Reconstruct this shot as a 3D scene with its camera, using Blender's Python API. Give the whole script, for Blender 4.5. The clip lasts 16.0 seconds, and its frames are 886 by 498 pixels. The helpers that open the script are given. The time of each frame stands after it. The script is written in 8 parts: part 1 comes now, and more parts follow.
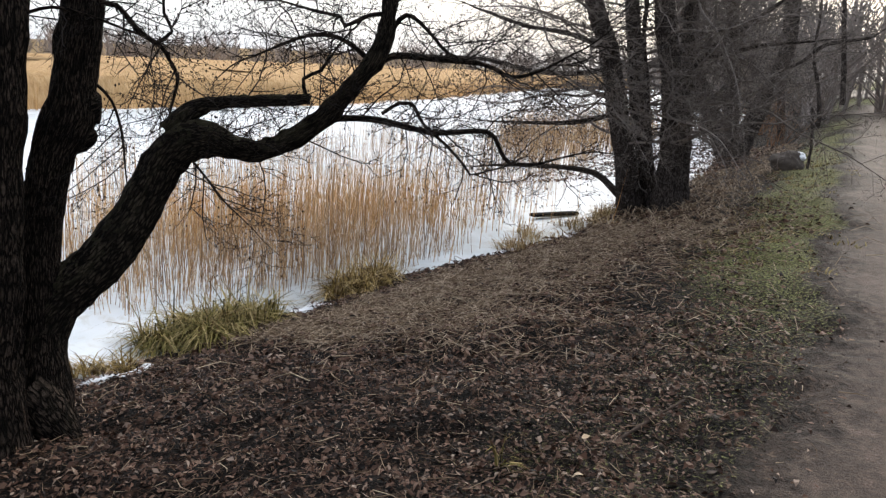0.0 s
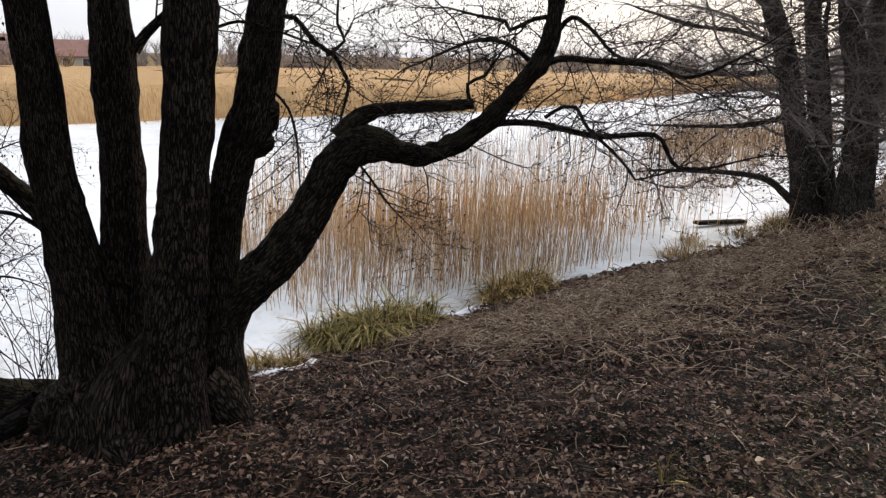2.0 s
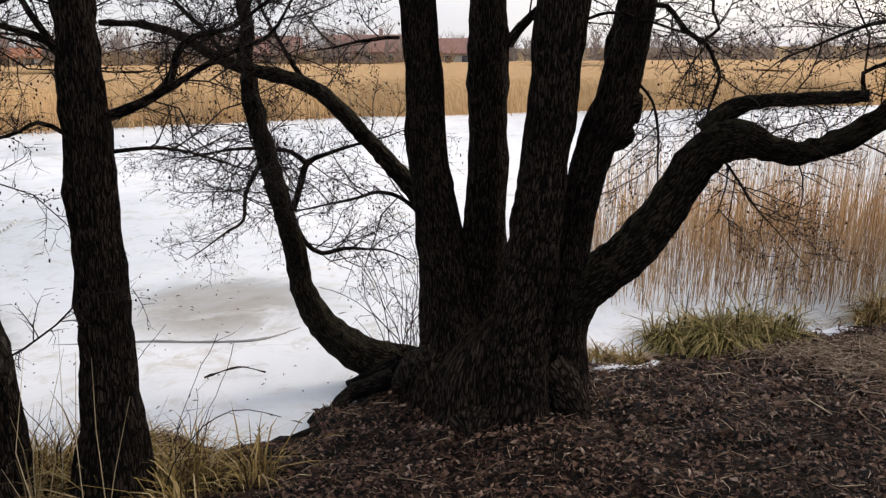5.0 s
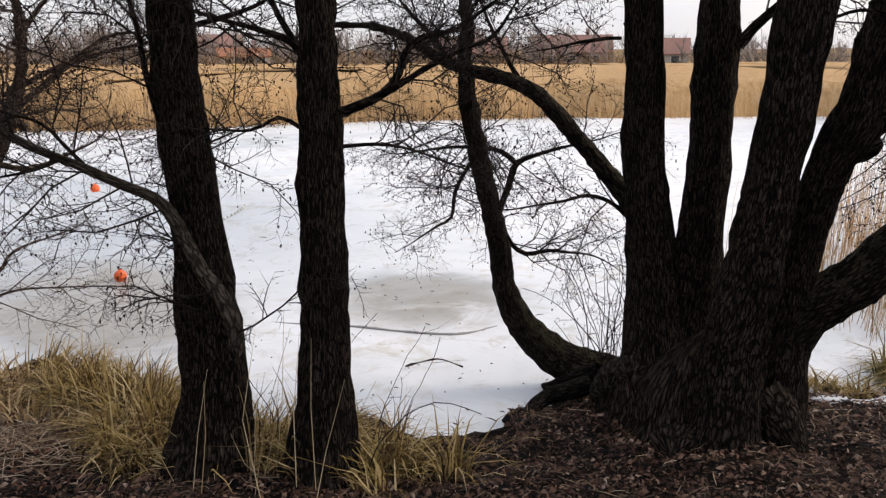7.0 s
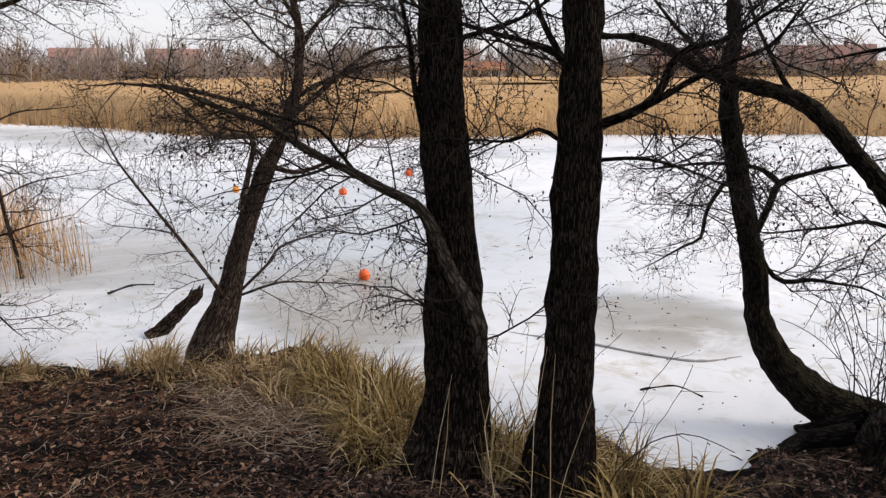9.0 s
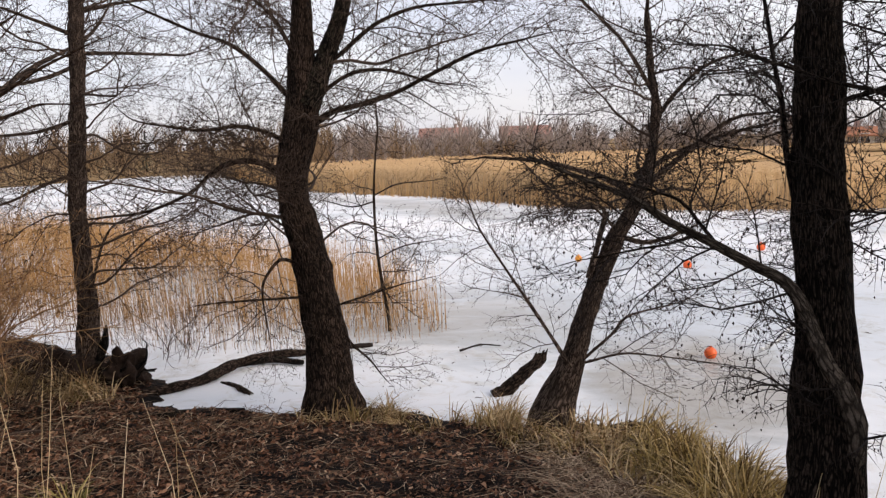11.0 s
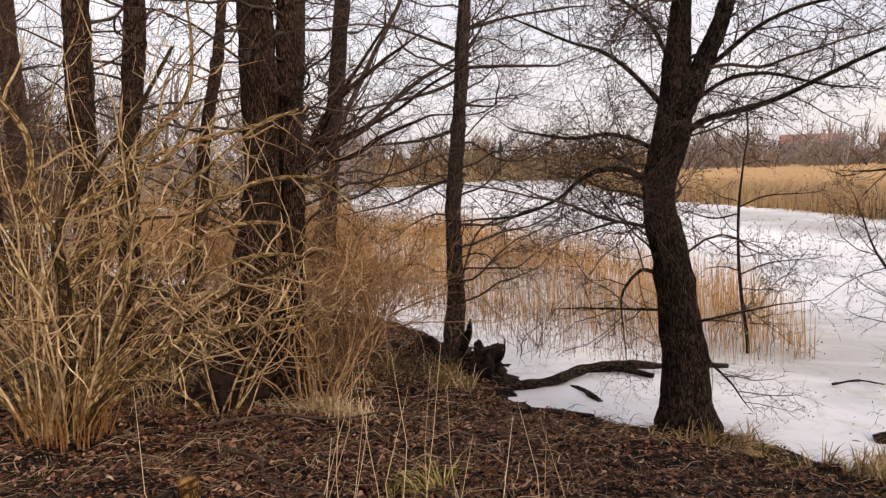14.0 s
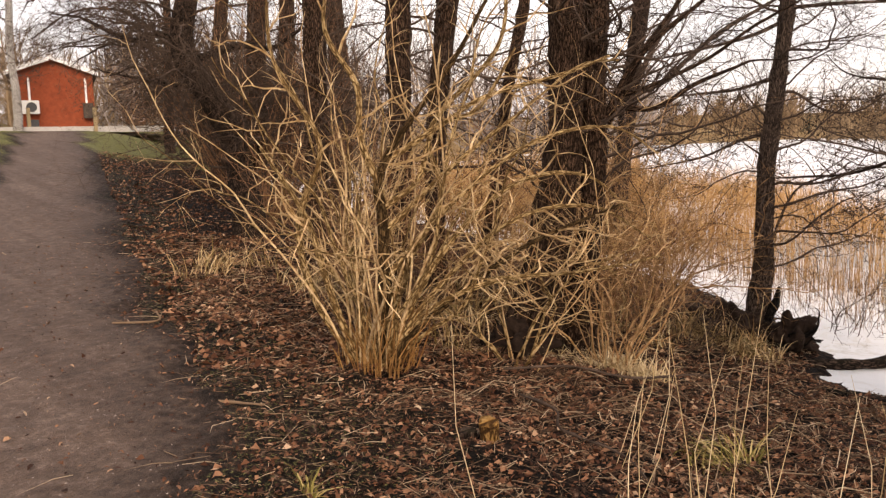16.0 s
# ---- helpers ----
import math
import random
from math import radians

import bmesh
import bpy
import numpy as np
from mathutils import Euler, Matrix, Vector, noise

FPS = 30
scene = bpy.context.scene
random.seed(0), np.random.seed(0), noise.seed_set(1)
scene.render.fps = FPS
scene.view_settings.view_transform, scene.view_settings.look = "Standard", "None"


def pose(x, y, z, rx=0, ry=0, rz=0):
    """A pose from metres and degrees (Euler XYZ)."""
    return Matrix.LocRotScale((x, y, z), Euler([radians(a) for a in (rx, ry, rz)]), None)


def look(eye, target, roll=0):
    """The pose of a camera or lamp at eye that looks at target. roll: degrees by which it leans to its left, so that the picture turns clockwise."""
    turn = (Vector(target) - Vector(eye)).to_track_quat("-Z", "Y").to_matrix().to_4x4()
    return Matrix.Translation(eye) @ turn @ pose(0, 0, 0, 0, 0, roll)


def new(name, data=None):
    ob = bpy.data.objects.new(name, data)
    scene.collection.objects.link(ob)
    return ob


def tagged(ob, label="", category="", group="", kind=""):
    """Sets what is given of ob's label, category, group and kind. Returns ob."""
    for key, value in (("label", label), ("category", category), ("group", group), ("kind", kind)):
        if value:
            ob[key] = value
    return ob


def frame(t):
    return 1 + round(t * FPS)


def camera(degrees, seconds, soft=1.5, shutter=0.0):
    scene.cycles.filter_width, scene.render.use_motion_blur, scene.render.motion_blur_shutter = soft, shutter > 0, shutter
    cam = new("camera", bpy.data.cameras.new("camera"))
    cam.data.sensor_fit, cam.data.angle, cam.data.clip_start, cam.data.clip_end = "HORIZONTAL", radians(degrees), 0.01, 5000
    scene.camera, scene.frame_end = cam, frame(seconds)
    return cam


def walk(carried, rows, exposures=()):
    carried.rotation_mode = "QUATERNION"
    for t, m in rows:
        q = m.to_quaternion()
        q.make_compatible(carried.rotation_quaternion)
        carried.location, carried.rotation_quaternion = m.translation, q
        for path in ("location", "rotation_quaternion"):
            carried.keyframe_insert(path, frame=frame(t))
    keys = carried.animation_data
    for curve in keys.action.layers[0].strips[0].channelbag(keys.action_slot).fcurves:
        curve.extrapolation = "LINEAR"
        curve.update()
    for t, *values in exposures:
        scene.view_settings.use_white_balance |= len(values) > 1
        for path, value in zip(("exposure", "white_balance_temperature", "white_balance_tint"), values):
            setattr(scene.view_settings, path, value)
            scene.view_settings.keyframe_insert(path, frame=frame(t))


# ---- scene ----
cam = camera(58.82, 16.0, 1.35)
PATH = [
    (0, (-0.003, -0.004, 1.672), (-0.006, 3.892, 0.764), 2.18),
    (0.5, (-0.012, 0.006, 1.676), (-0.217, 3.894, 0.760), 1.58),
    (1, (-0.018, 0.015, 1.670), (-0.432, 3.888, 0.760), 1.02),
    (1.5, (-0.036, 0.020, 1.666), (-0.644, 3.869, 0.760), 0.81),
    (2, (-0.051, 0.021, 1.658), (-0.825, 3.841, 0.759), 0.81),
    (2.5, (-0.067, 0.019, 1.654), (-1.001, 3.802, 0.747), 0.81),
    (3, (-0.084, 0.023, 1.644), (-1.196, 3.755, 0.730), 0.99),
    (3.5, (-0.109, 0.027, 1.643), (-1.410, 3.694, 0.715), 1.00),
    (4, (-0.127, 0.040, 1.636), (-1.661, 3.615, 0.703), 1.14),
    (4.5, (-0.102, 0.090, 1.648), (-2.099, 3.425, 0.706), 0.12),
    (6.8, (-0.169, 0.079, 1.651), (-3.125, 2.607, 0.718), 0.10),
    (7, (-0.193, 0.054, 1.654), (-3.233, 2.481, 0.720), -0.15),
    (7.5, (-0.240, 0.028, 1.667), (-3.456, 2.220, 0.746), -0.20),
    (8, (-0.295, 0.013, 1.656), (-3.696, 1.925, 0.772), -0.70),
    (8.2, (-0.314, 0.001, 1.653), (-3.761, 1.834, 0.783), -1.09),
    (10.3, (-0.347, -0.102, 1.646), (-4.218, 0.500, 0.837), 0.17),
    (10.5, (-0.380, -0.108, 1.651), (-4.288, 0.309, 0.906), -0.71),
    (11, (-0.360, -0.131, 1.640), (-4.327, -0.276, 1.153), -1.67),
    (11.5, (-0.366, -0.113, 1.645), (-4.315, -0.578, 1.205), -2.49),
    (12, (-0.341, -0.182, 1.653), (-4.271, -0.808, 1.244), -1.73),
    (12.5, (-0.355, -0.199, 1.651), (-4.247, -1.039, 1.267), -1.08),
    (13, (-0.332, -0.255, 1.675), (-4.163, -1.338, 1.287), -0.37),
    (13.5, (-0.341, -0.284, 1.659), (-4.112, -1.559, 1.271), -0.56),
    (14, (-0.368, -0.322, 1.659), (-3.924, -2.106, 1.243), -0.92),
    (14.5, (-0.394, -0.417, 1.639), (-3.685, -2.633, 1.132), -0.94),
    (15, (-0.393, -0.413, 1.638), (-3.394, -2.987, 1.031), -0.65),
    (15.5, (-0.390, -0.471, 1.621), (-3.199, -3.250, 0.995), -0.61),
    (16, (-0.372, -0.504, 1.615), (-3.060, -3.402, 1.000), -0.64),
]
EXPOSURES = [(0, 0.41, 6050, 8), (1, 0.33, 6150, 9), (2, 0.20, 6250, 11), (4, 0.12, 6450, 13), (10, 0.12, 6450, 15), (11.5, 0.06, 6550, 17), (13, 0.0, 6750, 20), (14, 0.12, 6950, 20), (15, 0.5, 7400, 20), (16, 0.57, 7500, 20)]
walk(cam, [(t, look(eye, target, roll)) for t, eye, target, roll in PATH], EXPOSURES)

# ---- world and light ----
SUN_YAW, SUN_ELEV = -25.0, 30.0          # degrees left of +y, degrees up
world = bpy.data.worlds.new("overcast_sky")
scene.world = world
world.use_nodes = True
wn, wl = world.node_tree.nodes, world.node_tree.links
wn.clear()
sky = wn.new("ShaderNodeTexSky")
sky.sky_type, sky.sun_disc = "NISHITA", False
sky.sun_elevation, sky.sun_rotation = radians(SUN_ELEV), radians(-SUN_YAW)
sky.dust_density, sky.air_density, sky.ozone_density = 4.0, 1.0, 1.0
sky_bg = wn.new("ShaderNodeBackground")
sky_bg.inputs["Strength"].default_value = 0.06
cloud_bg = wn.new("ShaderNodeBackground")
cloud_bg.inputs["Strength"].default_value = 0.74
cloud_tex, cloud_ramp, cloud_pos = wn.new("ShaderNodeTexNoise"), wn.new("ShaderNodeValToRGB"), wn.new("ShaderNodeTexCoord")
cloud_map = wn.new("ShaderNodeMapping")
cloud_map.inputs["Scale"].default_value = (1.0, 1.0, 4.0)
cloud_tex.inputs["Scale"].default_value, cloud_tex.inputs["Detail"].default_value = 2.2, 4.0
cloud_ramp.color_ramp.elements[0].color = (0.84, 0.86, 0.93, 1)
cloud_ramp.color_ramp.elements[1].color = (1.0, 1.0, 1.0, 1)
cloud_ramp.color_ramp.elements[0].position, cloud_ramp.color_ramp.elements[1].position = 0.35, 0.65
sky_sum, wout = wn.new("ShaderNodeAddShader"), wn.new("ShaderNodeOutputWorld")
wl.new(cloud_pos.outputs["Generated"], cloud_map.inputs["Vector"])
wl.new(cloud_map.outputs["Vector"], cloud_tex.inputs["Vector"])
wl.new(cloud_tex.outputs["Fac"], cloud_ramp.inputs["Fac"])
wl.new(cloud_ramp.outputs["Color"], cloud_bg.inputs["Color"])
wl.new(sky.outputs["Color"], sky_bg.inputs["Color"])
wl.new(sky_bg.outputs["Background"], sky_sum.inputs[0])
wl.new(cloud_bg.outputs["Background"], sky_sum.inputs[1])
wl.new(sky_sum.outputs["Shader"], wout.inputs["Surface"])

sun_data = bpy.data.lights.new("sun", "SUN")
sun_data.energy, sun_data.angle, sun_data.color = 1.75, radians(22), (1.0, 0.90, 0.76)
sun = new("sun", sun_data)
sy, se = radians(SUN_YAW), radians(SUN_ELEV)
sun.matrix_world = look((-math.sin(sy) * math.cos(se) * 60, math.cos(sy) * math.cos(se) * 60, math.sin(se) * 60), (0, 0, 0))

# ---- materials ----


def principled(name, rough=0.8, spec=0.3):
    m = bpy.data.materials.new(name)
    m.use_nodes = True
    b = m.node_tree.nodes["Principled BSDF"]
    b.inputs["Roughness"].default_value = rough
    b.inputs["Specular IOR Level"].default_value = spec
    return m, m.node_tree.nodes, m.node_tree.links, b


def ramp_of(nodes, links, src, stops):
    r = nodes.new("ShaderNodeValToRGB")
    els = r.color_ramp.elements
    while len(els) < len(stops):
        els.new(0.5)
    for e, (p, c) in zip(els, stops):
        e.position, e.color = p, (*c, 1)
    links.new(src, r.inputs["Fac"])
    return r.outputs["Color"]


def noise_of(nodes, links, vec, scale, detail=4.0, rough=0.55, dist=0.0):
    n = nodes.new("ShaderNodeTexNoise")
    n.inputs["Scale"].default_value, n.inputs["Detail"].default_value = scale, detail
    n.inputs["Roughness"].default_value, n.inputs["Distortion"].default_value = rough, dist
    if vec is not None:
        links.new(vec, n.inputs["Vector"])
    return n.outputs["Fac"]


def mapped(nodes, links, kind="Object", scale=(1, 1, 1), rot=(0, 0, 0)):
    c, m = nodes.new("ShaderNodeTexCoord"), nodes.new("ShaderNodeMapping")
    m.inputs["Scale"].default_value, m.inputs["Rotation"].default_value = scale, rot
    links.new(c.outputs[kind], m.inputs["Vector"])
    return m.outputs["Vector"]


def mix_col(nodes, links, fac, a, b, mode="MIX"):
    m = nodes.new("ShaderNodeMix")
    m.data_type, m.blend_type = "RGBA", mode
    for sock, v in ((m.inputs[0], fac), (m.inputs[6], a), (m.inputs[7], b)):
        if isinstance(v, (int, float)):
            sock.default_value = v
        elif isinstance(v, tuple):
            sock.default_value = (*v, 1)
        else:
            links.new(v, sock)
    return m.outputs[2]


def math_of(nodes, links, op, a, b=None):
    m = nodes.new("ShaderNodeMath")
    m.operation = op
    for sock, v in ((m.inputs[0], a), (m.inputs[1], b)):
        if v is None:
            continue
        if isinstance(v, (int, float)):
            sock.default_value = v
        else:
            links.new(v, sock)
    return m.outputs[0]


def bump_of(nodes, links, bsdf, height, strength=0.5, dist=0.02):
    b = nodes.new("ShaderNodeBump")
    b.inputs["Strength"].default_value, b.inputs["Distance"].default_value = strength, dist
    links.new(height, b.inputs["Height"])
    links.new(b.outputs["Normal"], bsdf.inputs["Normal"])


def random_of(nodes, kind="island"):
    if kind == "island":
        return nodes.new("ShaderNodeNewGeometry").outputs["Random Per Island"]
    return nodes.new("ShaderNodeObjectInfo").outputs["Random"]


def attr_of(nodes, name):
    a = nodes.new("ShaderNodeAttribute")
    a.attribute_name = name
    return a.outputs["Fac"]


def bark_material(name, dark, mid, light, moss=0.0):
    """Furrowed bark: plates along the stem from the UV map (metres), with lichen and a little moss; furrow shade and
    light on upward faces are painted in.
    """
    m, n, l, b = principled(name, 0.95, 0.08)
    uv = mapped(n, l, "UV", (36, 13, 1))
    warp, warp_up = noise_of(n, l, uv, 0.9, 4.0), noise_of(n, l, mapped(n, l, "UV", (30, 14, 1), (0, 0, 1.0)), 0.8, 4.0)
    v = n.new("ShaderNodeTexVoronoi")
    v.feature, v.inputs["Scale"].default_value = "DISTANCE_TO_EDGE", 1.0
    mv = n.new("ShaderNodeVectorMath")
    mv.operation = "ADD"
    l.new(uv, mv.inputs[0])
    wc = n.new("ShaderNodeCombineXYZ")
    l.new(math_of(n, l, "MULTIPLY", warp, 1.8), wc.inputs[0])
    l.new(math_of(n, l, "MULTIPLY", warp_up, 1.8), wc.inputs[1])
    l.new(wc.outputs[0], mv.inputs[1])
    l.new(mv.outputs[0], v.inputs["Vector"])
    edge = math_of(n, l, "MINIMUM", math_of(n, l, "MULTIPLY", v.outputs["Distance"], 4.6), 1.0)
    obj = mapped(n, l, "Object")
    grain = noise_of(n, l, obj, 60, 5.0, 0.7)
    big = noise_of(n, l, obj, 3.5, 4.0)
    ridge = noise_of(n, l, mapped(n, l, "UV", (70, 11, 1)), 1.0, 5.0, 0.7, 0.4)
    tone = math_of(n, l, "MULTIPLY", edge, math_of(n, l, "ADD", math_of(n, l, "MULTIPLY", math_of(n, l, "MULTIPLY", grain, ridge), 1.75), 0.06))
    # plate edges go near black: furrow shade painted in beside the real relief
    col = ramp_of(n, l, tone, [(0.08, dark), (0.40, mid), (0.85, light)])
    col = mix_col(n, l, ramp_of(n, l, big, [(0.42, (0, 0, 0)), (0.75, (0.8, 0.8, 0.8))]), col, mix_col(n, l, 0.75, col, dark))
    if moss:
        nz = n.new("ShaderNodeNewGeometry")
        sep = n.new("ShaderNodeSeparateXYZ")
        l.new(nz.outputs["Normal"], sep.inputs[0])
        patch = noise_of(n, l, obj, 9, 5.0, 0.7)
        # upward faces turn pale green: moss, with the light from above painted in
        f = math_of(n, l, "MULTIPLY", math_of(n, l, "MAXIMUM", sep.outputs[2], 0.0), math_of(n, l, "GREATER_THAN", patch, 0.5))
        col = mix_col(n, l, math_of(n, l, "MULTIPLY", f, moss), col, (0.17, 0.155, 0.085))
    l.new(col, b.inputs["Base Color"])
    h = math_of(n, l, "ADD", math_of(n, l, "ADD", math_of(n, l, "MULTIPLY", edge, 0.7), math_of(n, l, "MULTIPLY", ridge, 0.8)), math_of(n, l, "MULTIPLY", grain, 0.4))
    bump_of(n, l, b, h, 1.0, 0.022)
    return m


def twig_material(name, a, c, scale=8.0):
    m, n, l, b = principled(name, 0.85, 0.12)
    f = noise_of(n, l, mapped(n, l), scale, 3.0)
    col = ramp_of(n, l, f, [(0.3, a), (0.7, c)])
    col = mix_col(n, l, math_of(n, l, "MULTIPLY", random_of(n), 0.5), col, a)
    knot = noise_of(n, l, mapped(n, l), 55.0, 4.0, 0.7)
    l.new(mix_col(n, l, ramp_of(n, l, knot, [(0.35, (0.5, 0.5, 0.5)), (0.55, (0, 0, 0))]), col, mix_col(n, l, 1.0, col, (0.42, 0.38, 0.34), "MULTIPLY")), b.inputs["Base Color"])
    bump_of(n, l, b, knot, 0.6, 0.01)
    return m


def island_material(name, stops, rough=0.85, spec=0.12, grain=40.0, amount=0.35):
    """Blades, leaves and stalks: each island has its own tone, with a fine mottle."""
    m, n, l, b = principled(name, rough, spec)
    col = ramp_of(n, l, random_of(n), stops)
    g = noise_of(n, l, mapped(n, l), grain, 3.0)
    dark = mix_col(n, l, 1.0, col, (0.45, 0.42, 0.40), "MULTIPLY")
    l.new(mix_col(n, l, math_of(n, l, "MULTIPLY", g, amount), col, dark), b.inputs["Base Color"])
    return m


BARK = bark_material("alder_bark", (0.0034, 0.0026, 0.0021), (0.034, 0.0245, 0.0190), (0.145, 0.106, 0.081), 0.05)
BARK_PALE = bark_material("pale_limb_bark", (0.035, 0.028, 0.022), (0.12, 0.095, 0.075), (0.27, 0.22, 0.18), 0.1)
# bark greyed and lifted: distance haze put into its base colour
BARK_HAZED = bark_material("hazed_grey_brown_bark", (0.020, 0.016, 0.0145), (0.075, 0.060, 0.053), (0.19, 0.158, 0.14), 0.08)
# mossy limb bark, lightened to carry the light on its upper side
BARK_MOSSY_LIT = bark_material("mossy_toplit_bark", (0.006, 0.005, 0.004), (0.030, 0.023, 0.017), (0.13, 0.102, 0.074), 0.28)
BARK_BROWN = bark_material("brown_bark", (0.009, 0.0065, 0.005), (0.054, 0.036, 0.027), (0.19, 0.130, 0.096), 0.06)
BARK_SLIM = bark_material("slim_alder_bark", (0.028, 0.020, 0.016), (0.14, 0.100, 0.078), (0.34, 0.255, 0.20), 0.06)
BARK_WARM = bark_material("warm_brown_bark", (0.014, 0.0085, 0.0055), (0.078, 0.046, 0.030), (0.25, 0.158, 0.105), 0.06)
BIRCH = bark_material("birch_bark", (0.10, 0.09, 0.08), (0.55, 0.53, 0.50), (0.70, 0.68, 0.65))
TWIG = twig_material("dark_twigs", (0.014, 0.011, 0.010), (0.044, 0.034, 0.029))
# twigs of the same hazed trees, with the haze painted in as paler grey
TWIG_HAZED = twig_material("hazed_grey_brown_twigs", (0.115, 0.096, 0.085), (0.29, 0.25, 0.225))
TWIG_BROWN = twig_material("brown_twigs", (0.042, 0.029, 0.022), (0.125, 0.088, 0.066))
CONE = island_material("alder_cones", [(0.0, (0.012, 0.009, 0.008)), (1.0, (0.045, 0.030, 0.022))], 0.8)
SHRUB = twig_material("golden_shrub_bark", (0.31, 0.180, 0.074), (0.92, 0.715, 0.43), 14.0)
SHRUB_MID = twig_material("straw_brown_shrub_bark", (0.21, 0.110, 0.044), (0.66, 0.435, 0.235), 14.0)
SHRUB_BASE = twig_material("orange_shoot_bark", (0.24, 0.115, 0.038), (0.48, 0.28, 0.105), 14.0)
SHRUB_TRUNK = bark_material("shrub_trunk_bark", (0.03, 0.018, 0.008), (0.13, 0.080, 0.034), (0.34, 0.225, 0.11))
SHRUB_LIMB = bark_material("golden_limb_bark", (0.13, 0.076, 0.030), (0.48, 0.325, 0.15), (0.84, 0.66, 0.38))
SHRUB_DULL = twig_material("dull_shrub_bark", (0.125, 0.062, 0.032), (0.38, 0.215, 0.120), 14.0)
REED = island_material("dry_reed", [(0.0, (0.46, 0.24, 0.085)), (0.4, (0.66, 0.39, 0.16)), (0.75, (0.72, 0.50, 0.26)), (0.9, (0.78, 0.63, 0.42)), (1.0, (0.30, 0.16, 0.07))])
REED_MIX = island_material("mixed_reed", [(0.0, (0.12, 0.070, 0.040)), (0.3, (0.34, 0.21, 0.11)), (0.6, (0.55, 0.36, 0.19)), (0.85, (0.66, 0.50, 0.32)), (1.0, (0.20, 0.13, 0.08))])
REED_PALE = island_material("pale_reed", [(0.0, (0.42, 0.23, 0.085)), (0.5, (0.56, 0.34, 0.145)), (1.0, (0.66, 0.45, 0.23))])
GRASS_GREEN = island_material("green_tuft_grass", [(0.0, (0.045, 0.036, 0.010)), (0.3, (0.14, 0.120, 0.032)), (0.55, (0.27, 0.215, 0.070)), (0.8, (0.50, 0.39, 0.18)), (1.0, (0.13, 0.07, 0.03))])
GRASS_MIX = island_material("straw_and_green_grass", [(0.0, (0.035, 0.021, 0.010)), (0.25, (0.14, 0.085, 0.030)), (0.5, (0.29, 0.205, 0.062)), (0.75, (0.46, 0.32, 0.125)), (0.9, (0.66, 0.51, 0.27)), (1.0, (0.10, 0.055, 0.025))])
GRASS_DRY = island_material("dry_tuft_grass", [(0.0, (0.20, 0.115, 0.050)), (0.35, (0.46, 0.32, 0.16)), (0.55, (0.60, 0.46, 0.27)), (0.75, (0.19, 0.14, 0.045)), (1.0, (0.10, 0.055, 0.025))])
STRAW = island_material("straw_bits", [(0.0, (0.05, 0.030, 0.019)), (0.55, (0.16, 0.105, 0.066)), (0.85, (0.32, 0.235, 0.155)), (1.0, (0.58, 0.46, 0.32))])
LITTER = island_material("dead_leaves", [(0.0, (0.010, 0.006, 0.0045)), (0.35, (0.050, 0.0245, 0.015)), (0.7, (0.128, 0.068, 0.043)), (0.93, (0.23, 0.145, 0.100)), (1.0, (0.36, 0.275, 0.21))], 0.65, 0.2)
LITTER_DRY = island_material("dry_dead_leaves", [(0.0, (0.011, 0.006, 0.004)), (0.35, (0.064, 0.025, 0.013)), (0.7, (0.180, 0.085, 0.046)), (0.93, (0.33, 0.185, 0.108)), (1.0, (0.50, 0.36, 0.24))], 0.7, 0.15)
HAY = island_material("pale_hay", [(0.0, (0.42, 0.30, 0.15)), (0.6, (0.62, 0.48, 0.28)), (1.0, (0.72, 0.60, 0.40))])
GRIT = island_material("path_grit", [(0.0, (0.06, 0.048, 0.042)), (0.6, (0.16, 0.125, 0.11)), (1.0, (0.34, 0.29, 0.26))], 0.9)
HAY_DULL = island_material("matted_hay", [(0.0, (0.12, 0.078, 0.050)), (0.5, (0.32, 0.235, 0.16)), (1.0, (0.58, 0.46, 0.33))])
LEAF_PALE = island_material("pale_dead_leaf", [(0.0, (0.42, 0.30, 0.19)), (1.0, (0.52, 0.40, 0.27))], 0.6)


